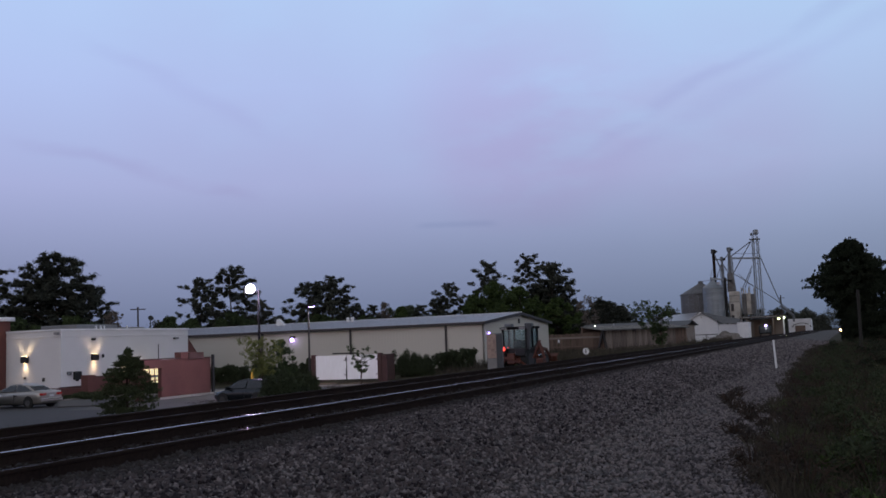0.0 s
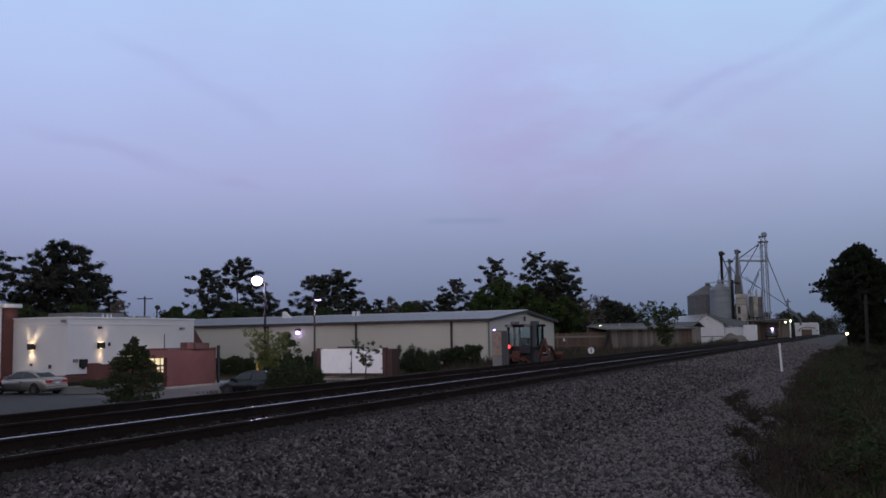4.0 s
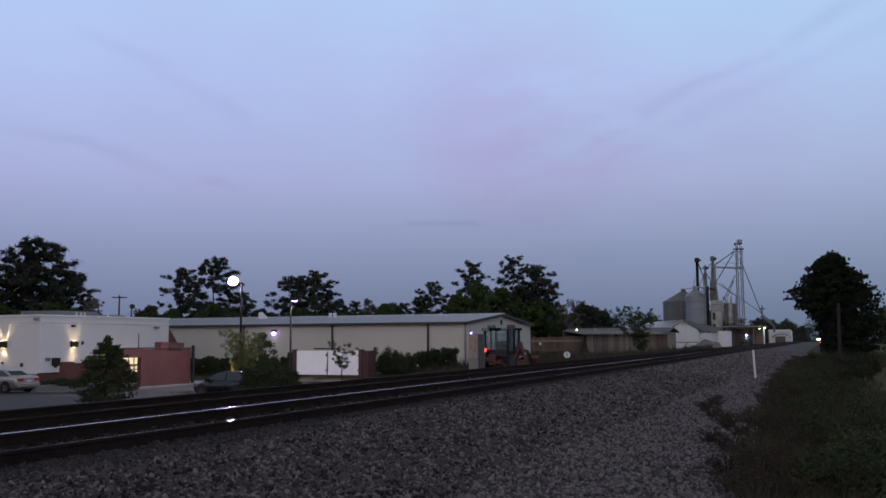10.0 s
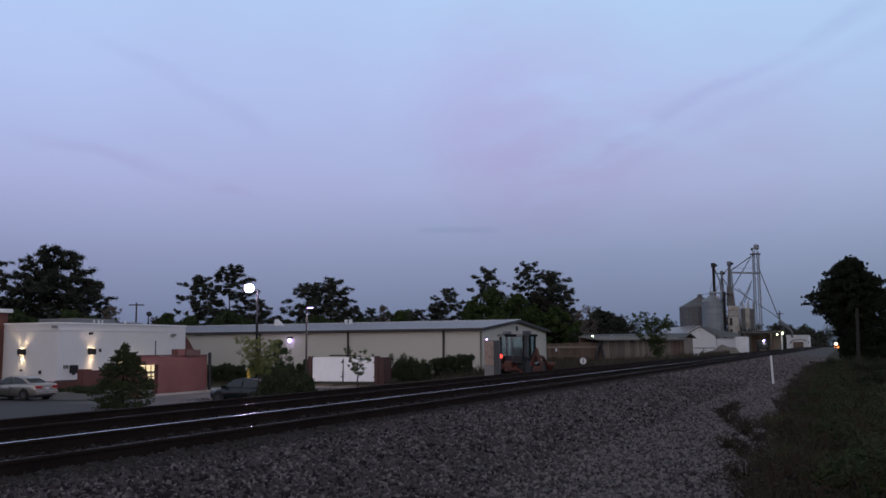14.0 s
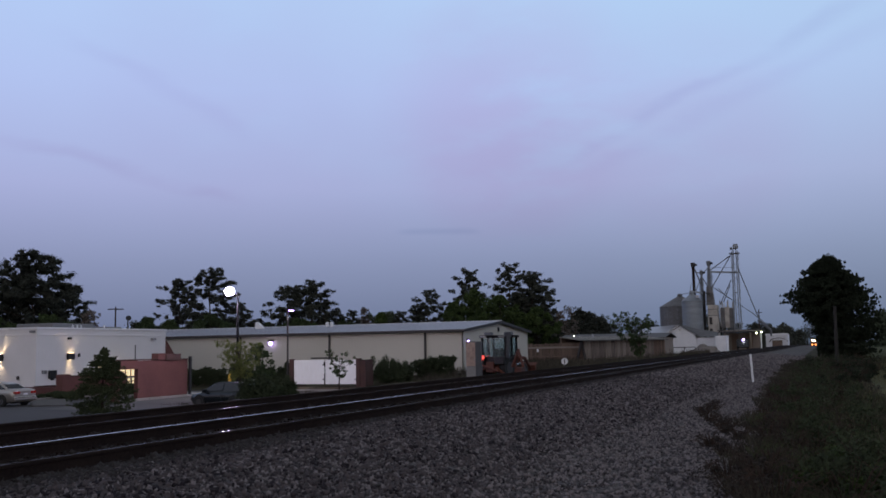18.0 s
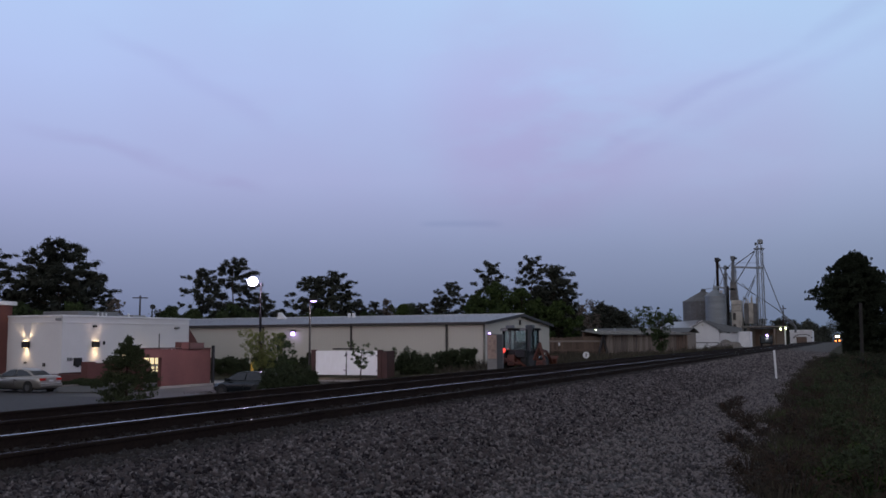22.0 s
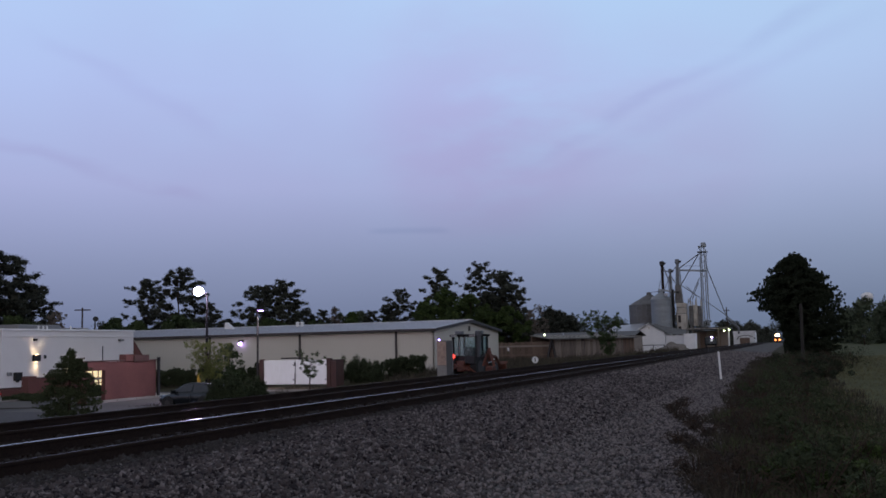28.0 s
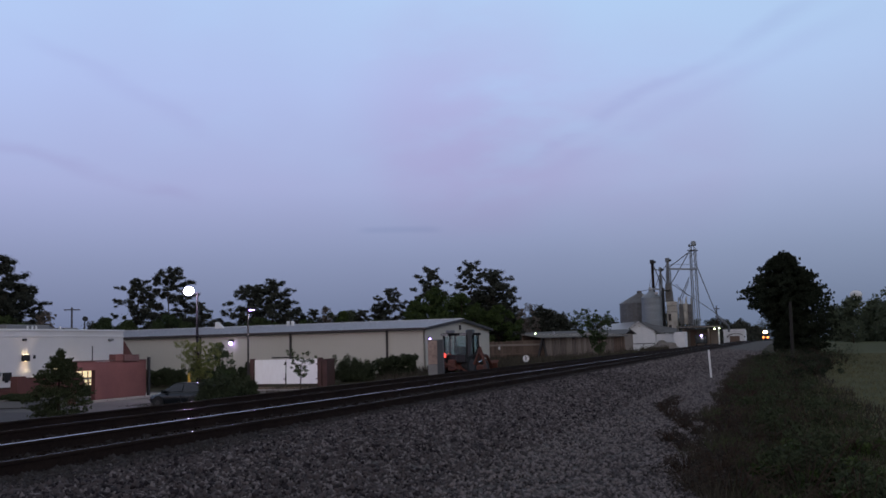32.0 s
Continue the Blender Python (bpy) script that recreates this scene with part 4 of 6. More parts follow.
    part("pier", bx(-41.6, 46.3, -1.5, -41.3, 46.8, 1.12), M_BRICK, e)
    part("brick_wall", bx(-41.6, 48.45, -1.5, -41.3, 53.5, 1.1), M_BRICK, e, "plain red brick wall, stained near its foot")
    part("coping", bx(-41.65, 46.25, 1.12, -41.22, 50.26, 1.2, bevel=0.015), M_BRICKDARK, e)
    part("coping", bx(-41.65, 52.6, 1.1, -41.22, 53.5, 1.16, bevel=0.015), M_BRICKDARK, e)
    part("raised_pier", bx(-41.75, 50.26, 1.1, -41.2, 51.04, 1.55, bevel=0.02), M_BRICK, e)
    part("raised_pier", bx(-41.8, 51.05, 1.06, -41.15, 52.6, 1.5, bevel=0.02), M_BRICKDARK, e)
    part("corner_post", bx(-41.25, 53.52, -1.5, -41.1, 53.72, 1.3, bevel=0.01), M_BLACK, e)
    p = thing("conduit_post", (-44.5, 51.9, -1.5), "thin dark pole behind the brick wall", "pole")
    part("shaft", tb((0, 0, 0), (0, 0, 3.65), 0.04, 0.03), M_BLACK, p)
    l = thing("low_brick_wall", (0, 0, 0), "low red brick planter wall with square pier", "wall")
    part("wall", bx(-49.6, 50.8, -1.5, -49.3, 56.5, 0.02), M_BRICK, l)
    part("coping", bx(-49.66, 50.8, 0.02, -49.24, 56.5, 0.09, bevel=0.015), M_BRICKDARK, l)
    part("pier", bx(-49.75, 50.0, -1.5, -49.15, 50.8, 0.2, bevel=0.02), M_BRICK, l)
    part("end_wall", bx(-52.5, 50.2, -1.5, -49.76, 50.5, -0.72), M_BRICK, l)


def build_gate_enclosure():
    s = thing("dumpster_enclosure", (0, 62.7, -1.1), "brown brick bin enclosure with two white gates", "enclosure")
    xl, xr, h = -38.33, -32.85, 1.95
    for x in (xl - 0.16, xr + 0.16):
        part("pier", bx(x - 0.16, -0.2, -0.3, x + 0.16, 0.2, h + 0.06, bevel=0.015), M_BRICKDARK, s, "dark brown brick pier")
    mid = -35.58
    for a, b in ((xl + 0.03, mid - 0.06), (mid + 0.04, xr - 0.03)):
        g = part("gate", bx(a, -0.08, 0.08, b, 0.0, h - 0.03, bevel=0.01), M_GATE, s, "white painted gate, scuffed and stained")
        for z in (0.1, h - 0.17):
            part("edge_rail", bx(a + 0.01, -0.092, z, b - 0.01, -0.082, z + 0.1, bevel=0.003), M_GATE, g)
        part("hinge", bx(b - 0.12, -0.13, 0.4, b + 0.05, -0.1, 0.48), M_BLACK, g)
        part("hinge", bx(b - 0.12, -0.13, 1.5, b + 0.05, -0.1, 1.58), M_BLACK, g)
    part("latch", bx(mid - 0.07, -0.14, 1.5, mid + 0.08, -0.105, 1.75, bevel=0.02), M_BLACK, s)
    part("drop_bolt", bx(mid - 0.03, -0.14, 0.05, mid + 0.02, -0.105, 0.9), M_BLACK, s)
    part("back_rail", bx(mid - 1.5, 0.4, h + 0.05, mid + 0.5, 0.5, h + 0.16), M_BLACK, s)
    part("side_wall", bx(xr + 0.3, -0.1, -0.3, xr + 0.75, 0.15, h - 0.15), M_BRICKDARK, s)
    for x in (xl - 0.25, xr + 0.15):
        part("side_wall", bx(x, 0.2, -0.3, x + 0.2, 2.0, h - 0.05), M_BRICKDARK, s)


def build_far_buildings():
    # boarded fence and low grey sheds past the warehouse
    rng = random.Random(8)

    def boards(parent, name, a, b, width, top, material, wobble):
        """Upright boards from a to b on the plan, in one row, sharing one mesh."""
        me = bpy.data.meshes.new(name)
        bm = bx(-width * 0.48, -0.025, 0, width * 0.48, 0.025, 3.6, bevel=0.008)
        bm.to_mesh(me)
        bm.free()
        me.materials.append(material)
        a, b = Vector((*a, 0)), Vector((*b, 0))
        n = int((b - a).length / width)
        for i in range(n):
            p = a.lerp(b, (i + 0.5) / n)
            q = new(name, me)
            q.parent = parent
            q.location = (p.x, p.y + rng.uniform(-0.015, 0.015), top(i / n) - 3.6 - rng.uniform(0, wobble))
            q.rotation_euler = (rng.uniform(-0.01, 0.01), rng.uniform(-0.008, 0.008), math.atan2(b.y - a.y, b.x - a.x))

    f = thing("board_fence", (0, 0, 0), "weathered brown board fence with leaning panels", "fence")
    boards(f, "board", (-33.6, 103.5), (-25.6, 105.6), 0.28, lambda u: 1.82 + 0.16 * u, M_BROWNWOOD, 0.1)
    part("rail", bx(-0.1, -0.09, 1.28, 6.2, -0.04, 1.5, m=pose(-32.2, 103.85, 0, 0, 0, 14.7)), M_GREYBOARD, f, "pale reddish top rail")
    part("rail", bx(0, -0.08, 0.3, 7.6, -0.04, 0.45, m=pose(-33.2, 103.6, 0, 0, 0, 14.7)), M_BROWNWOOD, f)
    for i in range(6):
        part("post", bx(-33.4 + 1.55 * i, 103.7 + 0.41 * i, -0.9, -33.26 + 1.55 * i, 103.84 + 0.41 * i, 1.9), M_BROWNWOOD, f)
    part("brace", tb((-26.75, 104.6, -0.9), (-26.05, 105.0, 2.05), 0.16, n=4), M_BROWNTRIM, f)
    part("brace", tb((-25.5, 104.9, -0.9), (-26.05, 105.0, 2.05), 0.16, n=4), M_BROWNTRIM, f)
    part("fence_box", bx(-31.0, 103.6, 0.9, -30.8, 103.7, 1.25, bevel=0.02), M_WHITEPAINT, f, "small pale box fixed to the fence")
    w = thing("storage_shed", (0, 0, 0), "long low shed of stained grey boards under a pale roof", "shed")
    wall = part("wall_frame", bx(0, 0.06, -0.9, 12.3, 0.2, 2.2, m=pose(-25.6, 105.0, 0, 0, 0, 54.6)), M_BROWNTRIM, w)
    boards(wall, "board", (-25.7, 104.95), (-19.4, 113.8), 0.44, lambda u: 2.3, M_GREYBOARD, 0.05)
    boards(wall, "board", (-19.4, 113.8), (-18.35, 115.25), 0.3, lambda u: 2.28, M_BROWNWOOD, 0.05)
    part("end_wall", bx(0, 0, -0.9, 4.5, 0.14, 2.2, m=pose(-18.3, 115.3, 0, 0, 0, 150)), M_BROWNWOOD, w)
    roof = bmesh.new()
    prism(roof, [(-0.45, 2.2), (3.2, 2.62), (3.2, 2.54), (-0.45, 2.12)], -1.2, 12.6)
    bmesh.ops.transform(roof, matrix=pose(-25.6, 105.0, 0, 0, 0, 54.6), verts=roof.verts)
    part("roof", roof, M_PALEROOF, w, "pale grey corrugated roof")
    for i in range(23):
        part("roof_rib", bx(-1.1 + 0.6 * i, 0, 0, -1.04 + 0.6 * i, 3.7, 0.03, m=pose(-25.6, 105.0, 0, 0, 0, 54.6) @ pose(0, -0.42, 2.205, 6.56)), M_PALEROOF, w)
    part("back_wall", bx(-1.1, 3.0, -0.9, 12.3, 3.15, 2.5, m=pose(-25.6, 105.0, 0, 0, 0, 54.6)), M_BROWNWOOD, w)
    part("gutter", bx(-1.2, -0.55, 2.08, 12.6, -0.45, 2.2, m=pose(-25.6, 105.0, 0, 0, 0, 54.6)), M_DULLROOF, w)
    for x in (3.4, 8.0):
        part("roof_vent", tb((0, 0, 2.45), (0, 0, 2.9), 0.09), M_GALV, w).matrix_basis = pose(-25.6, 105.0, 0, 0, 0, 54.6) @ pose(x, 2.6, 0)
    part("open_bay", bx(-40, 117.94, -0.6, -28, 128, 1.6), M_BROWNWOOD, thing("far_shed", (0, 0, 0), "low brown shed standing behind the fence", "shed"))
    w2 = thing("storage_shed", (0, 0, 0), "low grey shed with a metal roof", "shed")
    part("wall", bx(-38, 140, -1, -22.5, 150, 2.6), M_GREYBOARD, w2)
    part("roof", pr([(139.4, 2.6), (145, 3.3), (150.6, 2.6), (150.6, 2.5), (145, 3.18), (139.4, 2.5)], -38.5, -22.0), M_DULLROOF, w2)
    y = thing("yard_light", (-33.3, 130, gz(-33.3, 130)), "small lit white yard lamp on a pole", "light")
    part("pole", tb((0, 0, -0.2), (0, 0, 3.4), 0.06), M_BLACK, y)
    part("lens", tb((0, -0.1, 3.25), (0, -0.1, 3.42), 0.1, 0.07, n=10), M_LENS_GREEN, y)

    # white gabled sheds at the mill
    def gabled(name, x0, x1, ya, yb, ze, zr, label, walls, roof):
        z = gz((x0 + x1) / 2, ya)
        b = thing(name, (0, 0, 0), label, "shed")
        xm = (x0 + x1) / 2
        part("body", pr([(x0, z - 0.3), (x1, z - 0.3), (x1, ze), (xm, zr), (x0, ze)], ya, yb, "y"), walls, b)
        for a, c in ((x0 - 0.3, xm), (x1 + 0.3, xm)):
            part("roof_slope", pr([(a, ze + 0.0), (c, zr + 0.05), (c, zr + 0.17), (a, ze + 0.12)], ya - 0.4, yb + 0.4, "y"), roof, b)
        return b

    b = gabled("mill_shed", -27.95, -22.2, 176, 198, 3.1, 4.85, "white metal gabled mill shed with grey roof", M_WHITEPAINT, M_DULLROOF)
    part("gable_vent", tb((-25.1, 175.85, 4.1), (-25.1, 175.98, 4.1), 0.16, n=8), M_CREAM, b)
    part("barge_board", pr([(-28.3, 2.98), (-25.07, 4.93), (-25.07, 5.1), (-28.3, 3.15)], 175.5, 175.6, "y"), M_WHITEPAINT, b)

    def slab(parent, name, corners, thick, material):
        bm = bmesh.new()
        up = [bm.verts.new(c) for c in corners]
        dn = [bm.verts.new((x, y, z - thick)) for x, y, z in corners]
        bm.faces.new(up), bm.faces.new(dn[::-1])
        for i in range(4):
            bm.faces.new((up[i], dn[i], dn[(i + 1) % 4], up[(i + 1) % 4]))
        bmesh.ops.recalc_face_normals(bm, faces=bm.faces)
        return part(name, bm, material, parent)

    b = thing("mill_shed", (0, 0, 0), "low shed with a pale metal roof beside the white one", "shed")
    part("body", bx(-33.5, 180.4, -1, -28.3, 190, 3.5), M_GREYBOARD, b)
    slab(b, "roof_slope", ((-33.9, 180, 3.6), (-28.2, 180, 3.6), (-27.6, 189, 5.3), (-33.6, 189, 4.9)), 0.1, M_GALV)
    b = thing("loading_shed", (0, 0, 0), "long white metal loading shed with a flat end", "shed")
    part("body", bx(-18.45, 172, -1, -16.5, 176, 2.85, bevel=0.05), M_WHITEPAINT, b)
    part("annex", bx(-22.1, 175.9, -1, -18.46, 182.5, 2.62, bevel=0.03), M_WHITEPAINT, b, "pale metal side room")
    slab(b, "roof", ((-22.25, 175.5, 3.0), (-18.4, 175.5, 2.72), (-18.9, 183, 3.62), (-24.0, 183, 4.6)), 0.12, M_DULLROOF)
    for i in range(9):
        part("wall_rib", bx(-22.0 + 0.4 * i, 175.86, -1, -21.96 + 0.4 * i, 175.9, 2.6), M_WHITEPAINT, b)
    rl = thing("yard_railing", (0, 166, 0), "dark pipe railing in front of the white shed", "railing")
    for x in (-26.2, -24.95, -23.05, -21.2):
        part("post", tb((x, 0, -0.9), (x, 0, 0.98), 0.07), M_BLACK, rl)
    for z in (0.94,):
        part("rail", tb((-26.25, 0, z), (-21.1, 0, z), 0.06), M_BLACK, rl)
    mound = thing("gravel_mound", (-19.6, 166, gz(-19.6, 166)), "grey-brown heap of dirt beside the tracks", "mound")
    bm = bmesh.new()
    bmesh.ops.create_icosphere(bm, subdivisions=4, radius=1)
    for v in bm.verts:
        k = 1 + 0.3 * noise.noise(v.co * 2.2)
        v.co = Vector((v.co.x * 3.0 * k, v.co.y * 2.5 * k, max(-0.1, v.co.z * 1.75 * k * (1 - 0.35 * abs(v.co.x)))))
    part("mound_body", bm, mat("heaped_dirt", (0.21, 0.185, 0.165), (0.12, 0.105, 0.095), 0.95, scale=3, fine=6, bump=0.8), mound)
    # canopy building with lights
    c = thing("loading_canopy", (0, 0, 0), "brown loading building with flat lit canopy on white posts", "building")
    part("back_wall", bx(-18.4, 187.6, -1, -11.8, 188.9, 3.4), M_GREYBOARD, c)
    part("canopy", bx(-18.9, 182, 3.55, -10.95, 189, 3.84, bevel=0.03), M_BROWNTRIM, c)
    part("fascia", bx(-19.0, 181.93, 3.74, -10.88, 181.99, 3.98), M_BROWNTRIM, c)
    part("fascia_edge", bx(-19.0, 181.9, 3.74, -10.88, 181.926, 3.8), M_CREAM, c)
    for x, m in ((-13.15, M_GREYBOARD), (-11.3, M_WHITEPAINT), (-17.8, M_GREYBOARD)):
        part("post", bx(x - 0.11, 182.3, -1, x + 0.11, 182.5, 3.55, bevel=0.02), m, c)
    for x, z in ((-12.03, 3.4), (-11.14, 3.56)):
        part("canopy_light", tb((x, 181.7, z - 0.18), (x, 181.7, z), 0.16, 0.11, n=10), M_LENS_GREEN, c)
    for i in range(5):
        part("wall_panel", bx(-18.3 + 1.3 * i, 187.55, -0.9, -17.1 + 1.3 * i, 187.59, 3.2), M_BROWNWOOD if i % 2 else M_GREYBOARD, c)
    t = thing("parked_truck", (-14.5, 181.2, gz(-14.5, 181.2)), "dark parked truck with one bright lamp", "truck")
    part("cab", bx(-1.1, -0.8, 0.5, 1.1, 1.2, 2.1, bevel=0.15), M_DARKCAR, t)
    part("windscreen", bx(-0.85, -0.84, 1.4, 0.85, -0.81, 1.95), M_GLASS, t)
    for x in (-0.85, 0.85):
        part("wheel", tb((x - 0.12, -0.3, 0.4), (x + 0.12, -0.3, 0.4), 0.4, n=12), M_RUBBER, t)
    part("lamp", tb((0.2, -0.98, 1.98), (0.2, -0.82, 1.98), 0.2, n=10), M_LENS_SMALL, t)
    # white store farther on
    st = thing("white_store", (0, 0, 0), "far white building with arched red-brown front", "building")
    part("wall", bx(-18.9, 330, -1.5, -12.1, 345, 4.0), M_WHITEPAINT, st)
    part("front", bx(-17.0, 329.7, -1.2, -13.8, 329.95, 2.1), M_BROWNWOOD, st)
    for x in (-18.7, -12.6):
        part("pillar", bx(x - 0.25, 329.3, -1.2, x + 0.25, 329.7, 3.4), M_WHITEPAINT, st)
    part("fascia", bx(-19.1, 329.6, 3.6, -11.9, 330, 4.35, bevel=0.05), M_WHITEPAINT, st)
    ring = [(-15 + r * math.cos(math.pi * i / 12), 1.6 + 0.46 * r * math.sin(math.pi * i / 12)) for r, way in ((3.0, range(13)), (2.6, range(12, -1, -1))) for i in way]
    arch = pr(ring, 329.4, 329.6, "y")
    part("arch", arch, M_BROWNTRIM, st)


def build_grain_mill():
    D = 190.0

    def grain_bin(x, y, r, ze, zr, label, skin):
        z0 = gz(x, y)
        b = thing("grain_bin", (x, y, z0), label, "grain bin", "grain bins of the mill")
        ring = 0.0
        bm = bmesh.new()
        h, n, k = ze - z0, 36, int((ze - z0) / 0.45)
        prof = []
        for i in range(k):
            prof += [(r, h * i / k), (r + 0.014, h * (i + 0.5) / k)]
        prof += [(r, h), (r + 0.14, h), (r + 0.14, h + 0.06), (0.5, zr - z0), (0.5, zr - z0 + 0.45), (0.01, zr - z0 + 0.6)]
        rings = [[bm.verts.new((a * math.cos(2 * math.pi * j / n), a * math.sin(2 * math.pi * j / n), zz)) for j in range(n)] for a, zz in prof]
        for a, c in zip(rings, rings[1:]):
            for j in range(n):
                bm.faces.new((a[j], a[(j + 1) % n], c[(j + 1) % n], c[j]))
        part("shell", bm, skin, b, "corrugated galvanised shell with conical roof")
        for j in range(12):
            a = 2 * math.pi * j / 12
            part("stiffener", tb((math.cos(a) * (r + 0.06), math.sin(a) * (r + 0.06), 0), (math.cos(a) * (r + 0.06), math.sin(a) * (r + 0.06), h), 0.02, n=5), M_GALVBIN, b)
        part("roof_hatch", bx(0.9, -r * 0.6 - 0.3, (ze + zr) / 2 - z0, 1.5, -r * 0.6 + 0.3, (ze + zr) / 2 - z0 + 0.5), M_GALV, b)
        return b

    grain_bin(-27.45, 194.6, 4.1, 9.0, 11.2, "grey corrugated steel grain bin, rust stained", M_OLDBIN)
    grain_bin(-24.12, 187.4, 1.97, 9.75, 11.1, "grey corrugated steel grain bin, taller", M_GALVBIN)
    mill = thing("grain_elevator", (0, 0, 0), "steel bucket elevator legs with braced tower and chutes", "grain elevator")

    def P(px, z, y=D):
        return (px, y, z)

    # the bucket legs and the tower
    def lattice(x, y, z0, z1, w, name):
        q = part(name, bmesh.new(), M_LATTICE, mill, "braced steel tower")
        for sx in (-w, w):
            for sy in (-w, w):
                part("leg", tb((x + sx, y + sy, z0), (x + sx * 0.7, y + sy * 0.7, z1), 0.06, n=5), M_LATTICE, q)
        z = z0
        while z < z1 - 1.4:
            for sx in (-w, w):
                part("brace", tb((x + sx, y - w, z), (x - sx, y - w, z + 1.4), 0.035, n=4), M_LATTICE, q)
                part("brace", tb((x + sx, y - w, z), (x + sx, y + w, z + 1.4), 0.035, n=4), M_LATTICE, q)
            z += 1.4
        return q

    lattice(-15.9, D, -0.6, 19.6, 0.7, "tower")
    for dx in (-0.25, 0.25):
        part("bucket_leg", bx(-15.9 + dx - 0.07, D - 0.15, 0, -15.9 + dx + 0.07, D + 0.15, 20.2), M_GALVBIN, mill)
    part("head_house", bx(-16.2, D - 0.5, 19.9, -15.2, D + 0.5, 20.9, bevel=0.2), M_LATTICE, mill)
    part("head_motor", tb((-16.7, D - 0.3, 20.0), (-16.3, D - 0.3, 20.0), 0.28, n=10), M_MILL, mill)
    part("head_platform", bx(-16.9, D - 0.9, 18.95, -15.0, D + 0.9, 19.1), M_MILL, mill)
    for x, z, w in ((-23.95, 17.6, 0.3), (-22.4, 16.0, 0.22), (-20.92, 17.8, 0.3)):
        part("bucket_leg", bx(x - w * 0.8, D - 0.3, 0, x + w * 0.8, D + 0.3, z - 0.6), M_RUST if x < -23 else M_MILL, mill)
        part("leg_head", bx(x - w * 1.4, D - 0.5, z - 0.9, x + w * 1.4, D + 0.5, z, bevel=0.12), M_BLACK if x < -23 else M_MILL, mill)
        part("leg_motor", tb((x + w, D - 0.4, z - 0.5), (x + w + 0.5, D - 0.4, z - 0.5), 0.2, n=8), M_BLACK, mill)
    lattice(-20.9, D + 0.4, -0.5, 16.0, 0.5, "tower")
    lattice(-22.5, D + 0.2, 8, 14.5, 0.35, "tower")
    prism_pts = [(-21.65, 9.0), (-20.1, 9.0), (-20.45, 12.7), (-21.5, 12.7)]
    part("hopper", pr(prism_pts, D - 0.8, D + 0.8, "y"), M_OLDBIN, mill)
    part("mill_house", bx(-21.35, D - 1.6, -0.6, -19.5, D + 1.6, 9.0, bevel=0.05), M_MILLPAINT, mill, "stained cream mill house")
    for za, zc in ((5.2, 6.6), (2.0, 4.4)):
        part("doorway", bx(-21.1, D - 1.64, za, -20.55, D - 1.605, zc), M_BROWNTRIM, mill)
    for z in (6.9, 8.1):
        part("wall_ledge", bx(-21.4, D - 1.7, z, -19.45, D - 1.6, z + 0.1), M_MILL, mill)
    part("feed_pipe", tb((-22.1, D - 0.9, 0), (-21.95, D - 0.9, 11.8), 0.26, n=10), M_BLACK, mill, "black upright feed pipe")
    for x, z in ((-17.66, 10.0), (-19.2, 9.9), (-18.4, 9.3)):
        part("vent_post", tb((x, D + 0.6, 5), (x, D + 0.6, z), 0.08), M_MILLPAINT, mill)
    for xa, xb, z, m in ((-19.1, -18.35, 8.5, M_OLDBIN), (-18.3, -17.5, 8.6, M_MILLPAINT), (-17.45, -16.75, 8.4, M_OLDBIN)):
        part("bin_house", bx(xa, D + 0.3, 4.5, xb, D + 3.3, z, bevel=0.05), m, mill, "dusty stained bin house")
    for x in (-18.9, -17.0):
        part("bin_leg", bx(x - 0.09, D + 0.4, -0.6, x + 0.09, D + 0.6, 4.5), M_MILL, mill)
    for x in (-18.2, -17.2, -16.2):
        part("dust_pipe", tb((x - 0.6, D + 0.8, 5), (x - 0.6, D + 0.8, 9.6), 0.14), M_MILLPAINT, mill)
    part("catwalk", pr([(-20.7, 15.45), (-15.3, 15.1), (-15.3, 15.4), (-20.7, 15.78)], D - 0.45, D + 0.45, "y"), M_LATTICE, mill)
    part("catwalk_rail", tb((-20.7, D - 0.45, 16.5), (-15.3, D - 0.45, 16.15), 0.03, n=4), M_MILL, mill)
    part("catwalk", pr([(-24.75, 11.75), (-20.7, 10.95), (-20.7, 11.3), (-24.75, 12.1)], D - 0.8, D - 0.1, "y"), M_LATTICE, mill, "sloping covered conveyor")
    for a, b, r in ((P(-23.7, 16.4), P(-22.3, 12.4), 0.11), (P(-23.7, 15.6), P(-22.5, 15.5), 0.1), (P(-22.2, 15.2), P(-21.0, 16.6), 0.09), (P(-22.3, 14.6), P(-21.2, 12.6), 0.09), (P(-23.6, 12.0), P(-22.5, 14.6), 0.07),
                    (P(-16.7, 18.7), P(-20.6, 16.0), 0.1), (P(-16.8, 18.5), P(-20.4, 12.65), 0.09), (P(-16.8, 13.85), P(-19.1, 9.1), 0.08), (P(-17.0, 12.95), P(-18.4, 9.6), 0.08),
                    (P(-20.4, 12.6), P(-13.2, 7.3), 0.07), (P(-19.4, 12.4), P(-17.4, 10.2), 0.06), (P(-15.3, 15.9), P(-13.0, 9.0), 0.09), (P(-13.0, 9.0), P(-11.9, 5.9), 0.09),
                    (P(-13.2, 7.3), P(-10.2, 4.6), 0.08), (P(-12.2, 5.9), P(-9.9, 3.9), 0.22), (P(-9.9, 3.9), P(-9.9, 2.7), 0.22),
                    (P(-24.4, 13.6), P(-24.9, 11.6), 0.05), (P(-24.9, 11.6), P(-27.2, 11.3), 0.05)):
        part("chute", tb(a, b, r, n=6), M_MILL, mill)
    p = thing("utility_pole", (-12.6, 200, gz(-12.6, 200)), "bare wooden utility pole at the mill", "utility pole")
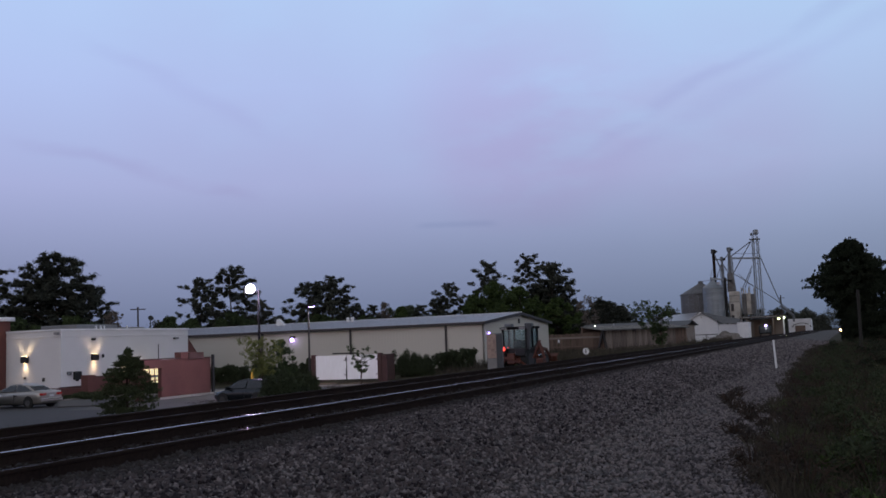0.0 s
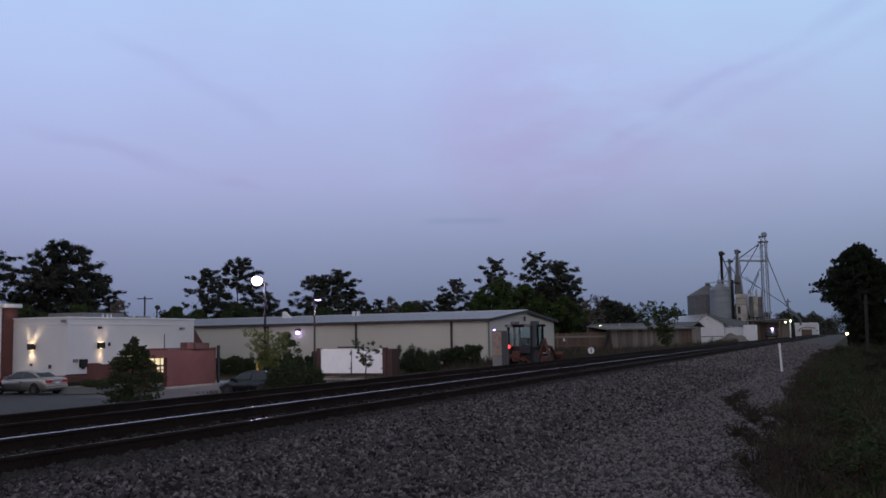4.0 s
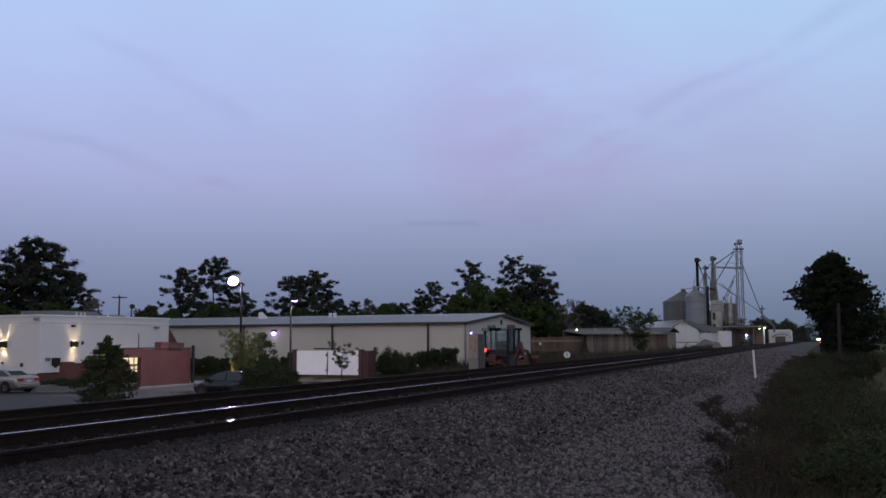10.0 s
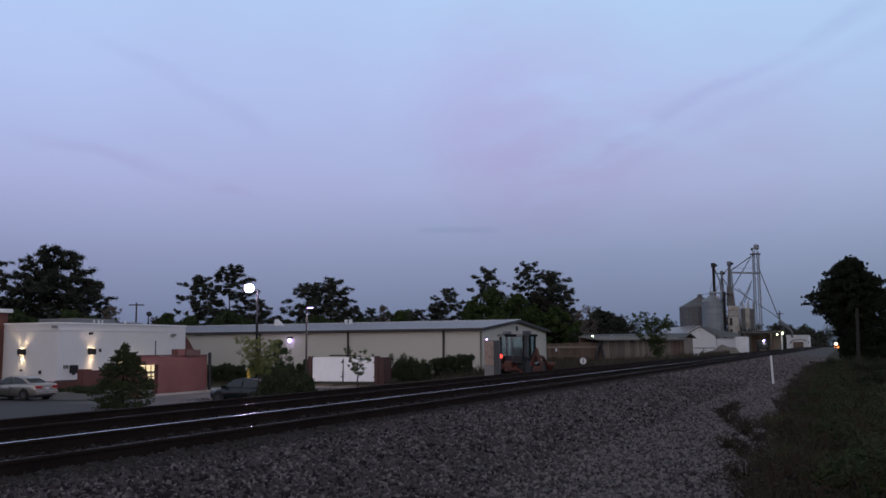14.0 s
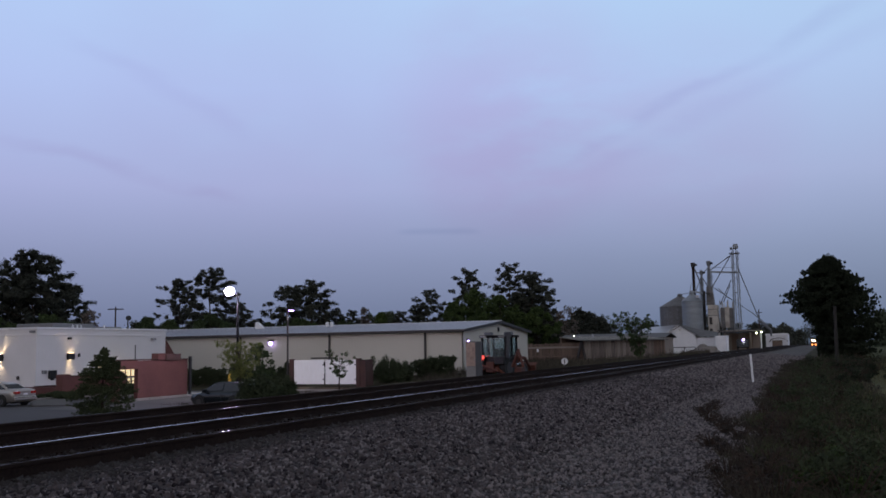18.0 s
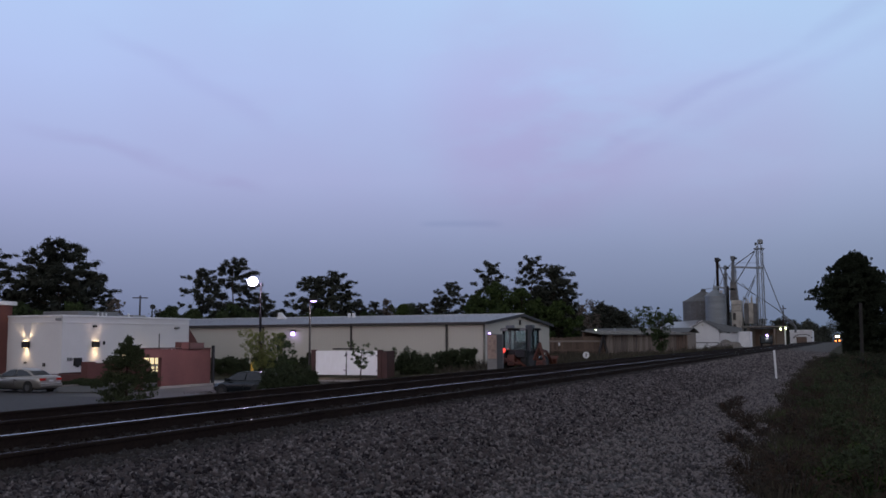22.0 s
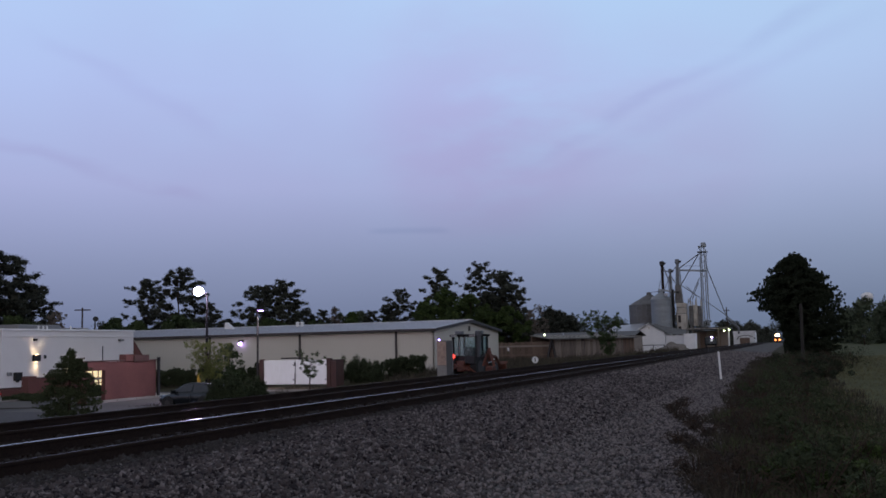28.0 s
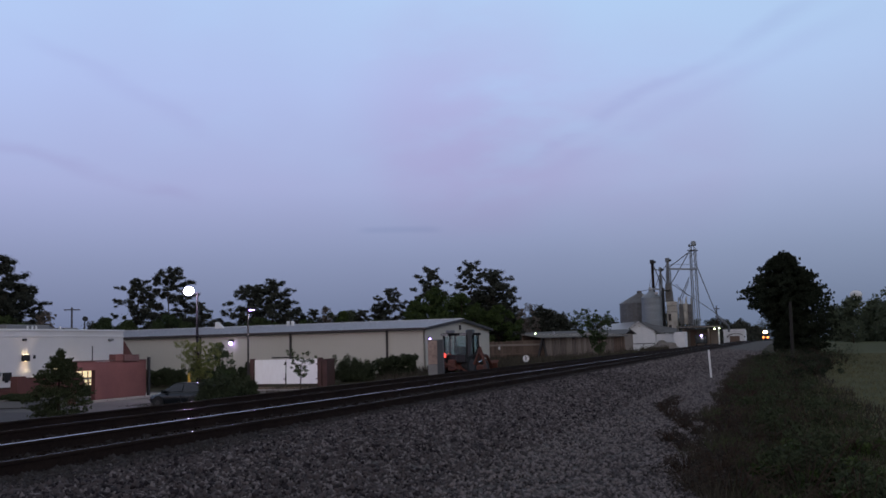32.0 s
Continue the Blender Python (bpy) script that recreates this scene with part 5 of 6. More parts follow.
    part("shaft", tb((0, 0, -0.3), (0, 0, 7.9), 0.14, 0.1), M_BARK, p)
    part("crossarm", bx(-0.6, -0.06, 7.2, 0.6, 0.06, 7.34), M_BARK, p)


# ---- street furniture ----
def build_lamps():
    a = thing("parking_lamp", (-34.35, 49.45, gz(-34.35, 49.45)), "tall dark pole with blazing white area lamp", "street lamp")
    h = 5.3 - gz(-34.1, 49.6)
    part("pole", tb((0, 0, -0.1), (0, 0, h), 0.11, 0.07, n=10), M_MATTE, a)
    part("base", tb((0, 0, -0.1), (0, 0, 0.5), 0.22, n=12), M_CONCRETE, a)
    part("arm", tb((0, 0, h - 0.1), (-0.5, -0.5, h + 0.05), 0.04), M_MATTE, a)
    f = look((-0.62, -0.62, h), (-8, -10, h - 2))
    part("head", bx(-0.34, -0.22, 0.02, 0.34, 0.22, 0.28, bevel=0.04, m=f), M_MATTE, a)
    # The ball is larger than a real lens; its extra size stands for glare.
    bm = bmesh.new()
    bmesh.ops.create_uvsphere(bm, u_segments=32, v_segments=20, radius=0.275)
    bmesh.ops.scale(bm, vec=(1.1, 1.0, 0.95), verts=bm.verts)
    bmesh.ops.translate(bm, vec=(0.01, -0.9, h + 0.02), verts=bm.verts)
    part("lens", bm, M_LENS_WHITE, a, "white lens, oversize to stand for the lamp's glare")
    b = thing("parking_lamp", (-39.1, 63.0, gz(-39.1, 63.0)), "slim dark pole with small lit violet lamp", "street lamp")
    h = 4.8 - gz(-38.9, 63.1)
    part("pole", tb((0, 0, -0.1), (0, 0, h - 0.08), 0.085, 0.075, n=10), M_BROWNTRIM, b)
    part("head", bx(-0.1, -0.3, h - 0.08, 0.85, 0.3, h + 0.1, bevel=0.05), M_BLACK, b)
    bm = bmesh.new()
    bmesh.ops.create_uvsphere(bm, u_segments=14, v_segments=8, radius=0.24)
    bmesh.ops.scale(bm, vec=(1.2, 1, 0.5), verts=bm.verts)
    bmesh.ops.translate(bm, vec=(0.32, 0, h - 0.04), verts=bm.verts)
    part("lens", bm, M_LENS_SMALL, b)
    p = thing("utility_pole", (-124.9, 140, gz(-124.9, 140)), "far wooden utility pole with crossarm", "utility pole")
    part("shaft", tb((0, 0, -0.3), (0, 0, 11.9), 0.2, 0.14), M_BARK, p)
    part("crossarm", bx(-1.4, -1.0, 11.3, 1.4, -0.85, 11.5, m=pose(0, 0, 0, 0, 0, 42)), M_BARK, p)
    q = thing("marker_post", (-2.69, 37.4, gz(-2.69, 37.4)), "white square marker post in the gravel", "post")
    part("shaft", bx(-0.037, -0.037, -0.2, 0.037, 0.037, 1.1, bevel=0.01), M_WHITEPAINT, q)
    part("cap", bx(-0.042, -0.042, 1.1, 0.042, 0.042, 1.13, bevel=0.01), M_WHITEPAINT, q)
    q.rotation_euler = (0, radians(-2.4), 0)
    s = thing("switch_target", (-15, 56, gz(-15, 56)), "round white railway target with dark bar", "sign")
    h = 0.64 - gz(-15, 56)
    part("stand", tb((0, 0.05, -0.2), (0, 0.05, h), 0.03), M_BLACK, s)
    part("disc", tb((0, 0, h), (0.01, -0.02, h), 0.2, n=24), M_WHITEPAINT, s)
    part("bar", bx(-0.025, -0.035, h - 0.13, 0.035, -0.022, h + 0.13), M_BLACK, s)
    y = thing("bollard", (-35.76, 50.65, gz(-35.76, 50.65)), "yellow steel bollard at the kerb", "bollard")
    part("shaft", tb((0, 0, -0.1), (0, 0, 1.73), 0.11, n=14), M_YELLOW, y)
    k = thing("field_post", (0.38, 50, gz(0.38, 50)), "grey weathered wooden pole before the dark tree", "pole")
    part("shaft", tb((0, 0, -0.2), (0.05, 0, 3.4), 0.085, 0.07), mat("weathered_pole", (0.03, 0.027, 0.024), (0.018, 0.016, 0.015), 0.95, scale=4, fine=18, stretch=(1, 1, 0.2)), k)


# ---- vehicles ----
def wheel(parent, x, y, z, r, w, rim):
    t = part("wheel", tb((x - w / 2, y, z), (x + w / 2, y, z), r, n=20), M_RUBBER, parent)
    part("rim", tb((x - w / 2 - 0.012, y, z), (x + w / 2 + 0.012, y, z), r * 0.6, n=16), rim, t)
    return t


def build_car(place, rz, paint, label, stations, roof, width, tails, name="car"):
    """stations: (y, sill height, shoulder height, half width) along the body; roof: the side outline of the cabin, rear to front. The car faces +y."""
    c = thing(name, place, label, "car", rz=rz)
    w = width / 2
    bm = bmesh.new()
    rings = []
    for y, z0, z1, k in stations:
        half = [(0.80, z0), (0.96, z0 + 0.07), (1.0, z0 + (z1 - z0) * 0.55), (0.975, z1 - 0.1), (0.90, z1 - 0.02), (0.70, z1 + 0.015)]
        ring = [(sx * k * w, z) for sx, z in half] + [(-sx * k * w, z) for sx, z in half[::-1]]
        rings.append([bm.verts.new((x, y, z)) for x, z in ring])
    for p, q in zip(rings, rings[1:]):
        for i in range(12):
            bm.faces.new((p[i], p[(i + 1) % 12], q[(i + 1) % 12], q[i])).smooth = True
    bm.faces.new(rings[0]), bm.faces.new(rings[-1][::-1])
    bmesh.ops.recalc_face_normals(bm, faces=bm.faces)
    part("body", bm, paint, c)
    zt, zb = max(z for _, z in roof), min(z for _, z in roof)
    wide = lambda z: (w - 0.10) - 0.24 * (z - zb) / (zt - zb)
    g = bmesh.new()
    prism(g, roof, -1, 1)
    for v in g.verts:
        v.co.x *= wide(v.co.z)
    bmesh.ops.bevel(g, geom=g.edges[:], offset=0.045, segments=2, affect="EDGES")
    for f in g.faces:
        f.smooth = True
    part("cabin", g, paint, c)
    # side glass, split at the middle pillar, and the two screens
    ym = (roof[0][0] + roof[-1][0]) / 2
    cy, cz = ym, (zt + zb) / 2
    inner = [(cy + (y - cy) * 0.86, cz + (z - cz) * 0.76) for y, z in roof]
    for sx in (-1, 1):
        for lo, hi in ((-9, ym - 0.04), (ym + 0.04, 9)):
            pts = [(min(max(y, lo), hi), z) for y, z in inner]
            pts = [p for i, p in enumerate(pts) if p != pts[i - 1]]
            t = bmesh.new()
            prism(t, pts, 0, 0.012)
            for v in t.verts:
                v.co.x = sx * (wide(v.co.z) + 0.002 + v.co.x)
            bmesh.ops.recalc_face_normals(t, faces=t.faces)
            part("side_window", t, M_GLASS, c)
        part("mirror", bx(sx * (w - 0.05), roof[-1][0] - 0.5, zb + 0.02, sx * (w + 0.16), roof[-1][0] - 0.38, zb + 0.15, bevel=0.03), paint, c)
        part("door_handle", bx(sx * w * 0.985, -0.5, zb - 0.2, sx * (w * 1.0 + 0.015), -0.32, zb - 0.16), M_BLACK, c)
        part("door_seam", bx(sx * w * 0.99, ym - 0.01, 0.35, sx * (w + 0.004), ym + 0.01, zb - 0.08), M_BLACK, c)
    for name_, (p, q) in (("rear_window", roof[:2]), ("windscreen", roof[:-3:-1])):
        p, q = Vector((0, *p)), Vector((0, *q))
        d = (q - p).normalized()
        out = Vector((0, -d.z, d.y)) if name_ == "rear_window" else Vector((0, d.z, -d.y))
        t = bmesh.new()
        vs = [t.verts.new(p.lerp(q, f) + out * 0.008 + Vector((sx * (wide(p.lerp(q, f).z) - 0.09), 0, 0))) for f, sx in ((0.1, -1), (0.1, 1), (0.9, 1), (0.9, -1))]
        face = t.faces.new(vs)
        bmesh.ops.solidify(t, geom=[face], thickness=0.01)
        part(name_, t, M_GLASS, c)
    y0, y1 = stations[0][0], stations[-1][0]
    L = y1 - y0
    for sy in (y0 + 0.2 * L, y1 - 0.19 * L):
        for sx in (-1, 1):
            # Black disc on the closed side stands for the shade inside the wheel arch.
            part("wheel_arch", tb((sx * w * 0.9, sy, 0.34), (sx * (w + 0.004), sy, 0.34), 0.385, n=20), M_RUBBER, c)
            wheel(c, sx * (w - 0.08), sy, 0.31, 0.31, 0.21, M_CHROME if paint == M_SILVER else M_BROWNTRIM)
    tz0, tz1, tw = tails
    for sx in (-1, 1):
        part("tail_light", bx(sx * (w * 0.9 - tw) if sx > 0 else -w * 0.93, y0 - 0.012, tz0, w * 0.93 if sx > 0 else -(w * 0.9 - tw), y0 + 0.16, tz1, bevel=0.02), M_TAIL, c)
        part("headlight", bx(sx * (w - 0.36) - 0.2, y1 - 0.1, 0.6, sx * (w - 0.36) + 0.2, y1 + 0.01, 0.74, bevel=0.02), M_CHROME, c)
    part("rear_bumper", bx(-w * 0.95, y0 - 0.07, 0.34, w * 0.95, y0 + 0.12, 0.58, bevel=0.05), paint, c)
    part("bumper_strip", bx(-w * 0.93, y0 - 0.078, 0.5, w * 0.93, y0 - 0.068, 0.535), M_CHROME, c)
    part("number_plate", bx(-0.16, y0 - 0.02, 0.66, 0.16, y0 - 0.008, 0.77), M_WHITEPAINT, c)
    part("underbody", bx(-w * 0.8, y0 + 0.3, 0.17, w * 0.8, y1 - 0.3, 0.35), M_RUBBER, c)
    return c


SEDAN = ((-2.42, 0.36, 0.88, 0.88), (-2.36, 0.27, 0.98, 0.94), (-2.1, 0.24, 1.02, 0.98), (-1.2, 0.22, 1.0, 1.0), (0, 0.22, 0.96, 1.0), (1.2, 0.22, 0.92, 0.99), (1.9, 0.24, 0.8, 0.96), (2.3, 0.28, 0.68, 0.88), (2.42, 0.36, 0.58, 0.78))
SEDAN_ROOF = ((-1.85, 0.97), (-1.12, 1.33), (-0.65, 1.42), (0.0, 1.44), (0.42, 1.39), (1.3, 0.92))
SUV = ((-2.3, 0.42, 1.0, 0.93), (-2.24, 0.36, 1.1, 0.98), (-1.0, 0.34, 1.12, 1.0), (0.6, 0.34, 1.08, 1.0), (1.4, 0.34, 1.03, 0.98), (2.1, 0.36, 0.95, 0.95), (2.3, 0.42, 0.8, 0.86))
SUV_ROOF = ((-2.18, 1.08), (-1.95, 1.66), (-1.5, 1.75), (0.1, 1.76), (0.45, 1.68), (1.15, 1.04))
HATCH = ((-2.05, 0.34, 0.86, 0.9), (-1.98, 0.26, 0.93, 0.96), (-1.0, 0.22, 0.94, 1.0), (0.4, 0.22, 0.92, 1.0), (1.2, 0.22, 0.85, 0.97), (1.85, 0.26, 0.72, 0.9), (2.05, 0.34, 0.6, 0.8))
HATCH_ROOF = ((-1.93, 0.9), (-1.5, 1.3), (-1.1, 1.4), (0.0, 1.42), (0.4, 1.35), (1.25, 0.86))


def build_backhoe():
    """A loader with a rear digging arm, seen from its tail side."""
    b = thing("backhoe_loader", (-21.5, 63.0, gz(-21.5, 63.0)), "orange backhoe loader with dark glazed cab and red tail lamp", "backhoe", rz=-10)
    for sx in (-0.85, 0.85):
        wheel(b, sx, -0.7, 0.72, 0.72, 0.45, M_BROWNTRIM)
        wheel(b, sx, 1.6, 0.5, 0.5, 0.34, M_BROWNTRIM)
    part("chassis", bx(-0.55, -1.3, 0.55, 0.55, 2.4, 1.0, bevel=0.05), M_ORANGE, b)
    part("bonnet", bx(-0.5, 0.7, 1.0, 0.5, 2.4, 1.6, bevel=0.12), M_ORANGE, b, "orange engine cover")
    for sx in (-1, 1):
        part("fender", pr([(-1.5, 1.15), (-1.2, 1.5), (-0.1, 1.5), (0.25, 1.1), (0.15, 1.05), (-0.15, 1.42), (-1.15, 1.42), (-1.4, 1.1)], sx * 0.6, sx * 1.12), M_BLACK, b)
    cab = part("cab", bx(-0.78, -1.05, 0.98, 0.78, 0.65, 1.4, bevel=0.04), M_BLACK, b, "dark cab with large windows")
    for sx in (-0.76, 0.76):
        for y in (-1.02, -0.15, 0.6):
            part("cab_post", bx(sx - 0.06, y - 0.06, 1.4, sx + 0.06, y + 0.06, 2.66, bevel=0.01), M_MATTE, cab)
    part("cab_roof", bx(-0.92, -1.2, 2.66, 0.92, 0.78, 2.83, bevel=0.06), M_MATTE, cab)
    part("window", bx(-0.71, -1.03, 1.42, 0.71, -1.01, 2.64), M_CABGLASS, cab)
    part("window", bx(-0.71, 0.59, 1.42, 0.71, 0.61, 2.64), M_CABGLASS, cab)
    for sx in (-0.77, 0.75):
        part("window", bx(sx, -0.97, 1.42, sx + 0.02, -0.2, 2.64), M_CABGLASS, cab)
        part("window", bx(sx, -0.1, 1.42, sx + 0.02, 0.55, 2.64), M_CABGLASS, cab)
    part("seat", bx(-0.3, -0.5, 1.1, 0.3, 0.1, 1.95, bevel=0.1), M_RUBBER, cab)
    for x in (-0.7, -0.5, 0.5, 0.7):
        part("work_lamp", bx(x - 0.09, -1.3, 2.66, x + 0.09, -1.2, 2.8, bevel=0.02), M_GREYMET, cab)
    for sx in (-0.62, 0.7):
        part("beacon", bx(sx - 0.28, -0.5, 2.83, sx + 0.2, -0.1, 3.05, bevel=0.05), M_MILL, cab)
    for o in (cab, *cab.children):
        o.data.transform(Matrix.Diagonal((1.22, 1.0, 1.06, 1.0)))
    part("tail_lamp", tb((-0.78, -1.42, 1.45), (-0.78, -1.3, 1.45), 0.15, n=14), M_TAILLIT, b, "glowing red tail lamp")
    part("tail_lamp", tb((0.72, -1.4, 1.3), (0.72, -1.3, 1.3), 0.09, n=12), M_TAIL, b)
    part("exhaust", tb((0.35, 1.5, 1.55), (0.35, 1.5, 2.5), 0.05), M_BLACK, b)
    # loader arms and bucket
    for sx in (-0.75, 0.75):
        arm = bmesh.new()
        tube(arm, (sx, 0.7, 1.5), (sx, 2.2, 1.35), 0.11, 0.11, 6)
        tube(arm, (sx, 2.2, 1.35), (sx, 3.2, 0.45), 0.11, 0.1, 6)
        part("loader_arm", arm, M_ORANGE, b)
        part("loader_ram", tb((sx * 0.8, 1.2, 0.9), (sx * 0.8, 2.4, 1.1), 0.05), M_CHROME, b)
    part("loader_bucket", pr([(3.1, 0.1), (4.0, 0.06), (4.02, 0.1), (3.2, 0.2), (3.15, 0.75), (3.4, 0.95), (3.35, 1.0), (3.05, 0.8)], -1.15, 1.15), M_ORANGE, b)
    # digging arm folded at the rear
    part("swing_post", bx(-0.3, -1.7, 0.4, 0.3, -1.3, 1.15, bevel=0.05), M_ORANGE, b)
    part("boom", tb((1.55, -1.2, 0.8), (2.1, -1.25, 2.0), 0.12, 0.09, 6), M_ORANGE, b)
    part("dipper", tb((2.05, -1.25, 1.93), (2.45, -1.3, 0.75), 0.11, 0.1, 6), M_ORANGE, b)
    part("boom_ram", tb((1.45, -1.3, 1.2), (1.95, -1.35, 1.9), 0.05), M_BLACK, b)
    part("digging_bucket", pr([(-2.0, 0.15), (-1.5, 0.12), (-1.5, 0.6), (-1.75, 0.8), (-2.0, 0.7)], 2.15, 2.65), M_ORANGE, b)
    for sx in (-1, 1):
        part("stabiliser", tb((sx * 0.4, -1.5, 0.75), (sx * 1.35, -1.55, 0.15), 0.09, 0.08, 6), M_ORANGE, b)
        part("stabiliser_pad", bx(sx * 1.35 - 0.22, -1.75, 0.02, sx * 1.35 + 0.22, -1.35, 0.12, bevel=0.02), M_ORANGE, b)
    # the arm's upper part stowed upright behind the cab, with hoses
    part("stowed_arm", tb((1.2, -1.2, 1.4), (1.28, -1.25, 3.1), 0.12, 0.17, 6), M_DARKBLUE, b, "dark stowed arm")
    part("arm_head", bx(1.02, -1.35, 2.8, 1.5, -1.12, 3.2, bevel=0.06), M_DARKBLUE, b)
    for dx in (0.0, 0.08):
        part("hose", tb((1.05 + dx, -1.4, 1.2), (1.1 + dx, -1.4, 2.9), 0.025, n=5), M_RUBBER, b)
    part("side_plate", bx(-1.25, -1.45, 0.35, -0.85, -1.38, 0.95, bevel=0.03), M_ORANGE, b)
    part("cross_beam", tb((-0.7, -1.72, 0.95), (0.75, -1.78, 0.5), 0.09, 0.07, 6), M_ORANGE, b)
    part("step", bx(-1.3, -1.0, 0.3, -1.12, -0.6, 0.36), M_BLACK, b)
    part("valve_block", bx(0.3, -1.6, 0.95, 1.1, -1.3, 1.5, bevel=0.05), M_BLACK, b)
    # steel cabinet standing beside it
    c = thing("steel_cabinet", (-21.45, 57.4, gz(-21.45, 57.4)), "tall steel cabinet with pale pink-brown stained door", "cabinet", rz=18)
    part("body", bx(-0.62, -0.4, 0.3, 0.62, 0.6, 2.75, bevel=0.03), M_MILL, c)
    part("door", bx(-0.6, -0.43, 1.15, 0.12, -0.403, 2.7, bevel=0.008), mat("stained_pale_paint", (0.40, 0.29, 0.25), (0.22, 0.155, 0.13), 0.8, scale=5, fine=6), c, "pale stained door")
    part("door", bx(-0.6, -0.43, 0.35, 0.12, -0.403, 1.12, bevel=0.008), M_GREYMET, c)
    part("door", bx(0.14, -0.43, 0.35, 0.6, -0.403, 2.7, bevel=0.008), M_DARKBLUE, c, "dark door")
    part("handle", bx(0.02, -0.46, 1.5, 0.06, -0.43, 1.7), M_CHROME, c)
    part("frame", bx(-0.62, -0.5, 0.0, 0.1, 0.65, 0.3, bevel=0.02), M_WHITEPAINT, c)
    for o in c.children:
        o.data.transform(Matrix.Diagonal((0.82, 1.0, 1.0, 1.0)))
    # scrap lying by the machine
    d = thing("wooden_pallet", (-21.6, 67.3, gz(-21.6, 67.3)), "weathered wooden pallet leaning in the weeds", "pallet")
    for i in range(5):
        part("slat", bx(-0.6 + i * 0.26, -0.05, 0.2, -0.44 + i * 0.26, 0.0, 1.1), M_BROWNWOOD, d)
    for z in (0.25, 0.65, 1.05):
        part("cross_board", bx(-0.62, 0.0, z - 0.06, 0.62, 0.08, z + 0.06), M_BROWNWOOD, d)


def build_locomotive():
    """A wide-nosed diesel locomotive with lit headlight and ditch lights; it faces the camera."""
    l = thing("locomotive", (-8.14, 860, 0), "dark diesel locomotive with blazing headlights on the track", "locomotive")
    part("frame", bx(-1.5, 0.0, 1.0, 1.5, 20, 1.5, bevel=0.05), M_BLACK, l)
    part("nose", bx(-0.95, 0.6, 1.5, 0.95, 2.6, 3.3, bevel=0.15), M_DARKCAR, l)
    part("cab", bx(-1.5, 2.6, 1.5, 1.5, 5.4, 4.5, bevel=0.12), M_DARKCAR, l)
    for x in (-0.95, 0.15):
        part("windscreen", bx(x, 2.57, 3.45, x + 0.8, 2.6, 4.1), M_GLASS, l)
    part("hood", bx(-1.0, 5.4, 1.5, 1.0, 19.4, 4.4, bevel=0.12), M_DARKCAR, l)
    part("pilot", pr([(0.1, 0.2), (0.3, 1.3), (0.5, 1.3), (0.5, 0.2)], -1.4, 1.4), M_BLACK, l)
    part("coupler", bx(-0.15, -0.5, 0.75, 0.15, 0.2, 1.05, bevel=0.04), M_RUST, l)
    for y in (2.2, 4.0, 5.8, 14.2, 16.0, 17.8):
        for x in (-0.75, 0.75):
            part("wheel", tb((x - 0.07, y, 0.5), (x + 0.07, y, 0.5), 0.5, n=16), M_RUST, l)
    part("headlight_box", bx(-0.92, 2.35, 3.9, 0.92, 2.62, 4.84, bevel=0.04), M_BLACK, l)
    # Headlight and ditch lenses are far oversize, the glare built into their discs.
    for x in (-0.24, 0.24):
        part("headlight", tb((x * 1.9, 2.28, 4.3), (x * 1.9, 2.35, 4.3), 0.55, n=14), M_HEAD, l, "blazing headlight, oversize to stand for its glare")
    for x in (-1.05, 1.05):
        part("ditch_light", tb((x, -0.05, 1.75), (x, 0.03, 1.75), 0.5, n=14), M_DITCH, l, "lit ditch light, oversize to stand for its glare")
    return l


# ---- put everything in place ----
build_ground()
build_track(-7.42, -8.86, (M_STEEL_DULL, M_STEEL), "main railway track with bright worn rails on dark ties")
build_track(-10.45, -11.88, (M_STEEL_DULL, M_STEEL_DULL), "second railway track with duller brown rails")
build_long_shed()
build_restaurant()
build_gate_enclosure()
build_far_buildings()
build_grain_mill()
build_lamps()
build_backhoe()
build_car((-47.2, 42.65, -1.45), 90, M_SILVER, "champagne silver sedan parked in the lot", SEDAN, SEDAN_ROOF, 1.78, (0.72, 0.88, 0.42))
build_car((-49.0, 39.4, -1.45), 90, M_DARKCAR, "dark green sport utility car parked in the lot", SUV, SUV_ROOF, 1.84, (0.8, 1.05, 0.12))
build_car((-31.2, 43.9, -1.5), 84, M_DARKCAR, "dark hatchback parked behind the shrubs", HATCH, HATCH_ROOF, 1.7, (0.62, 0.85, 0.14))


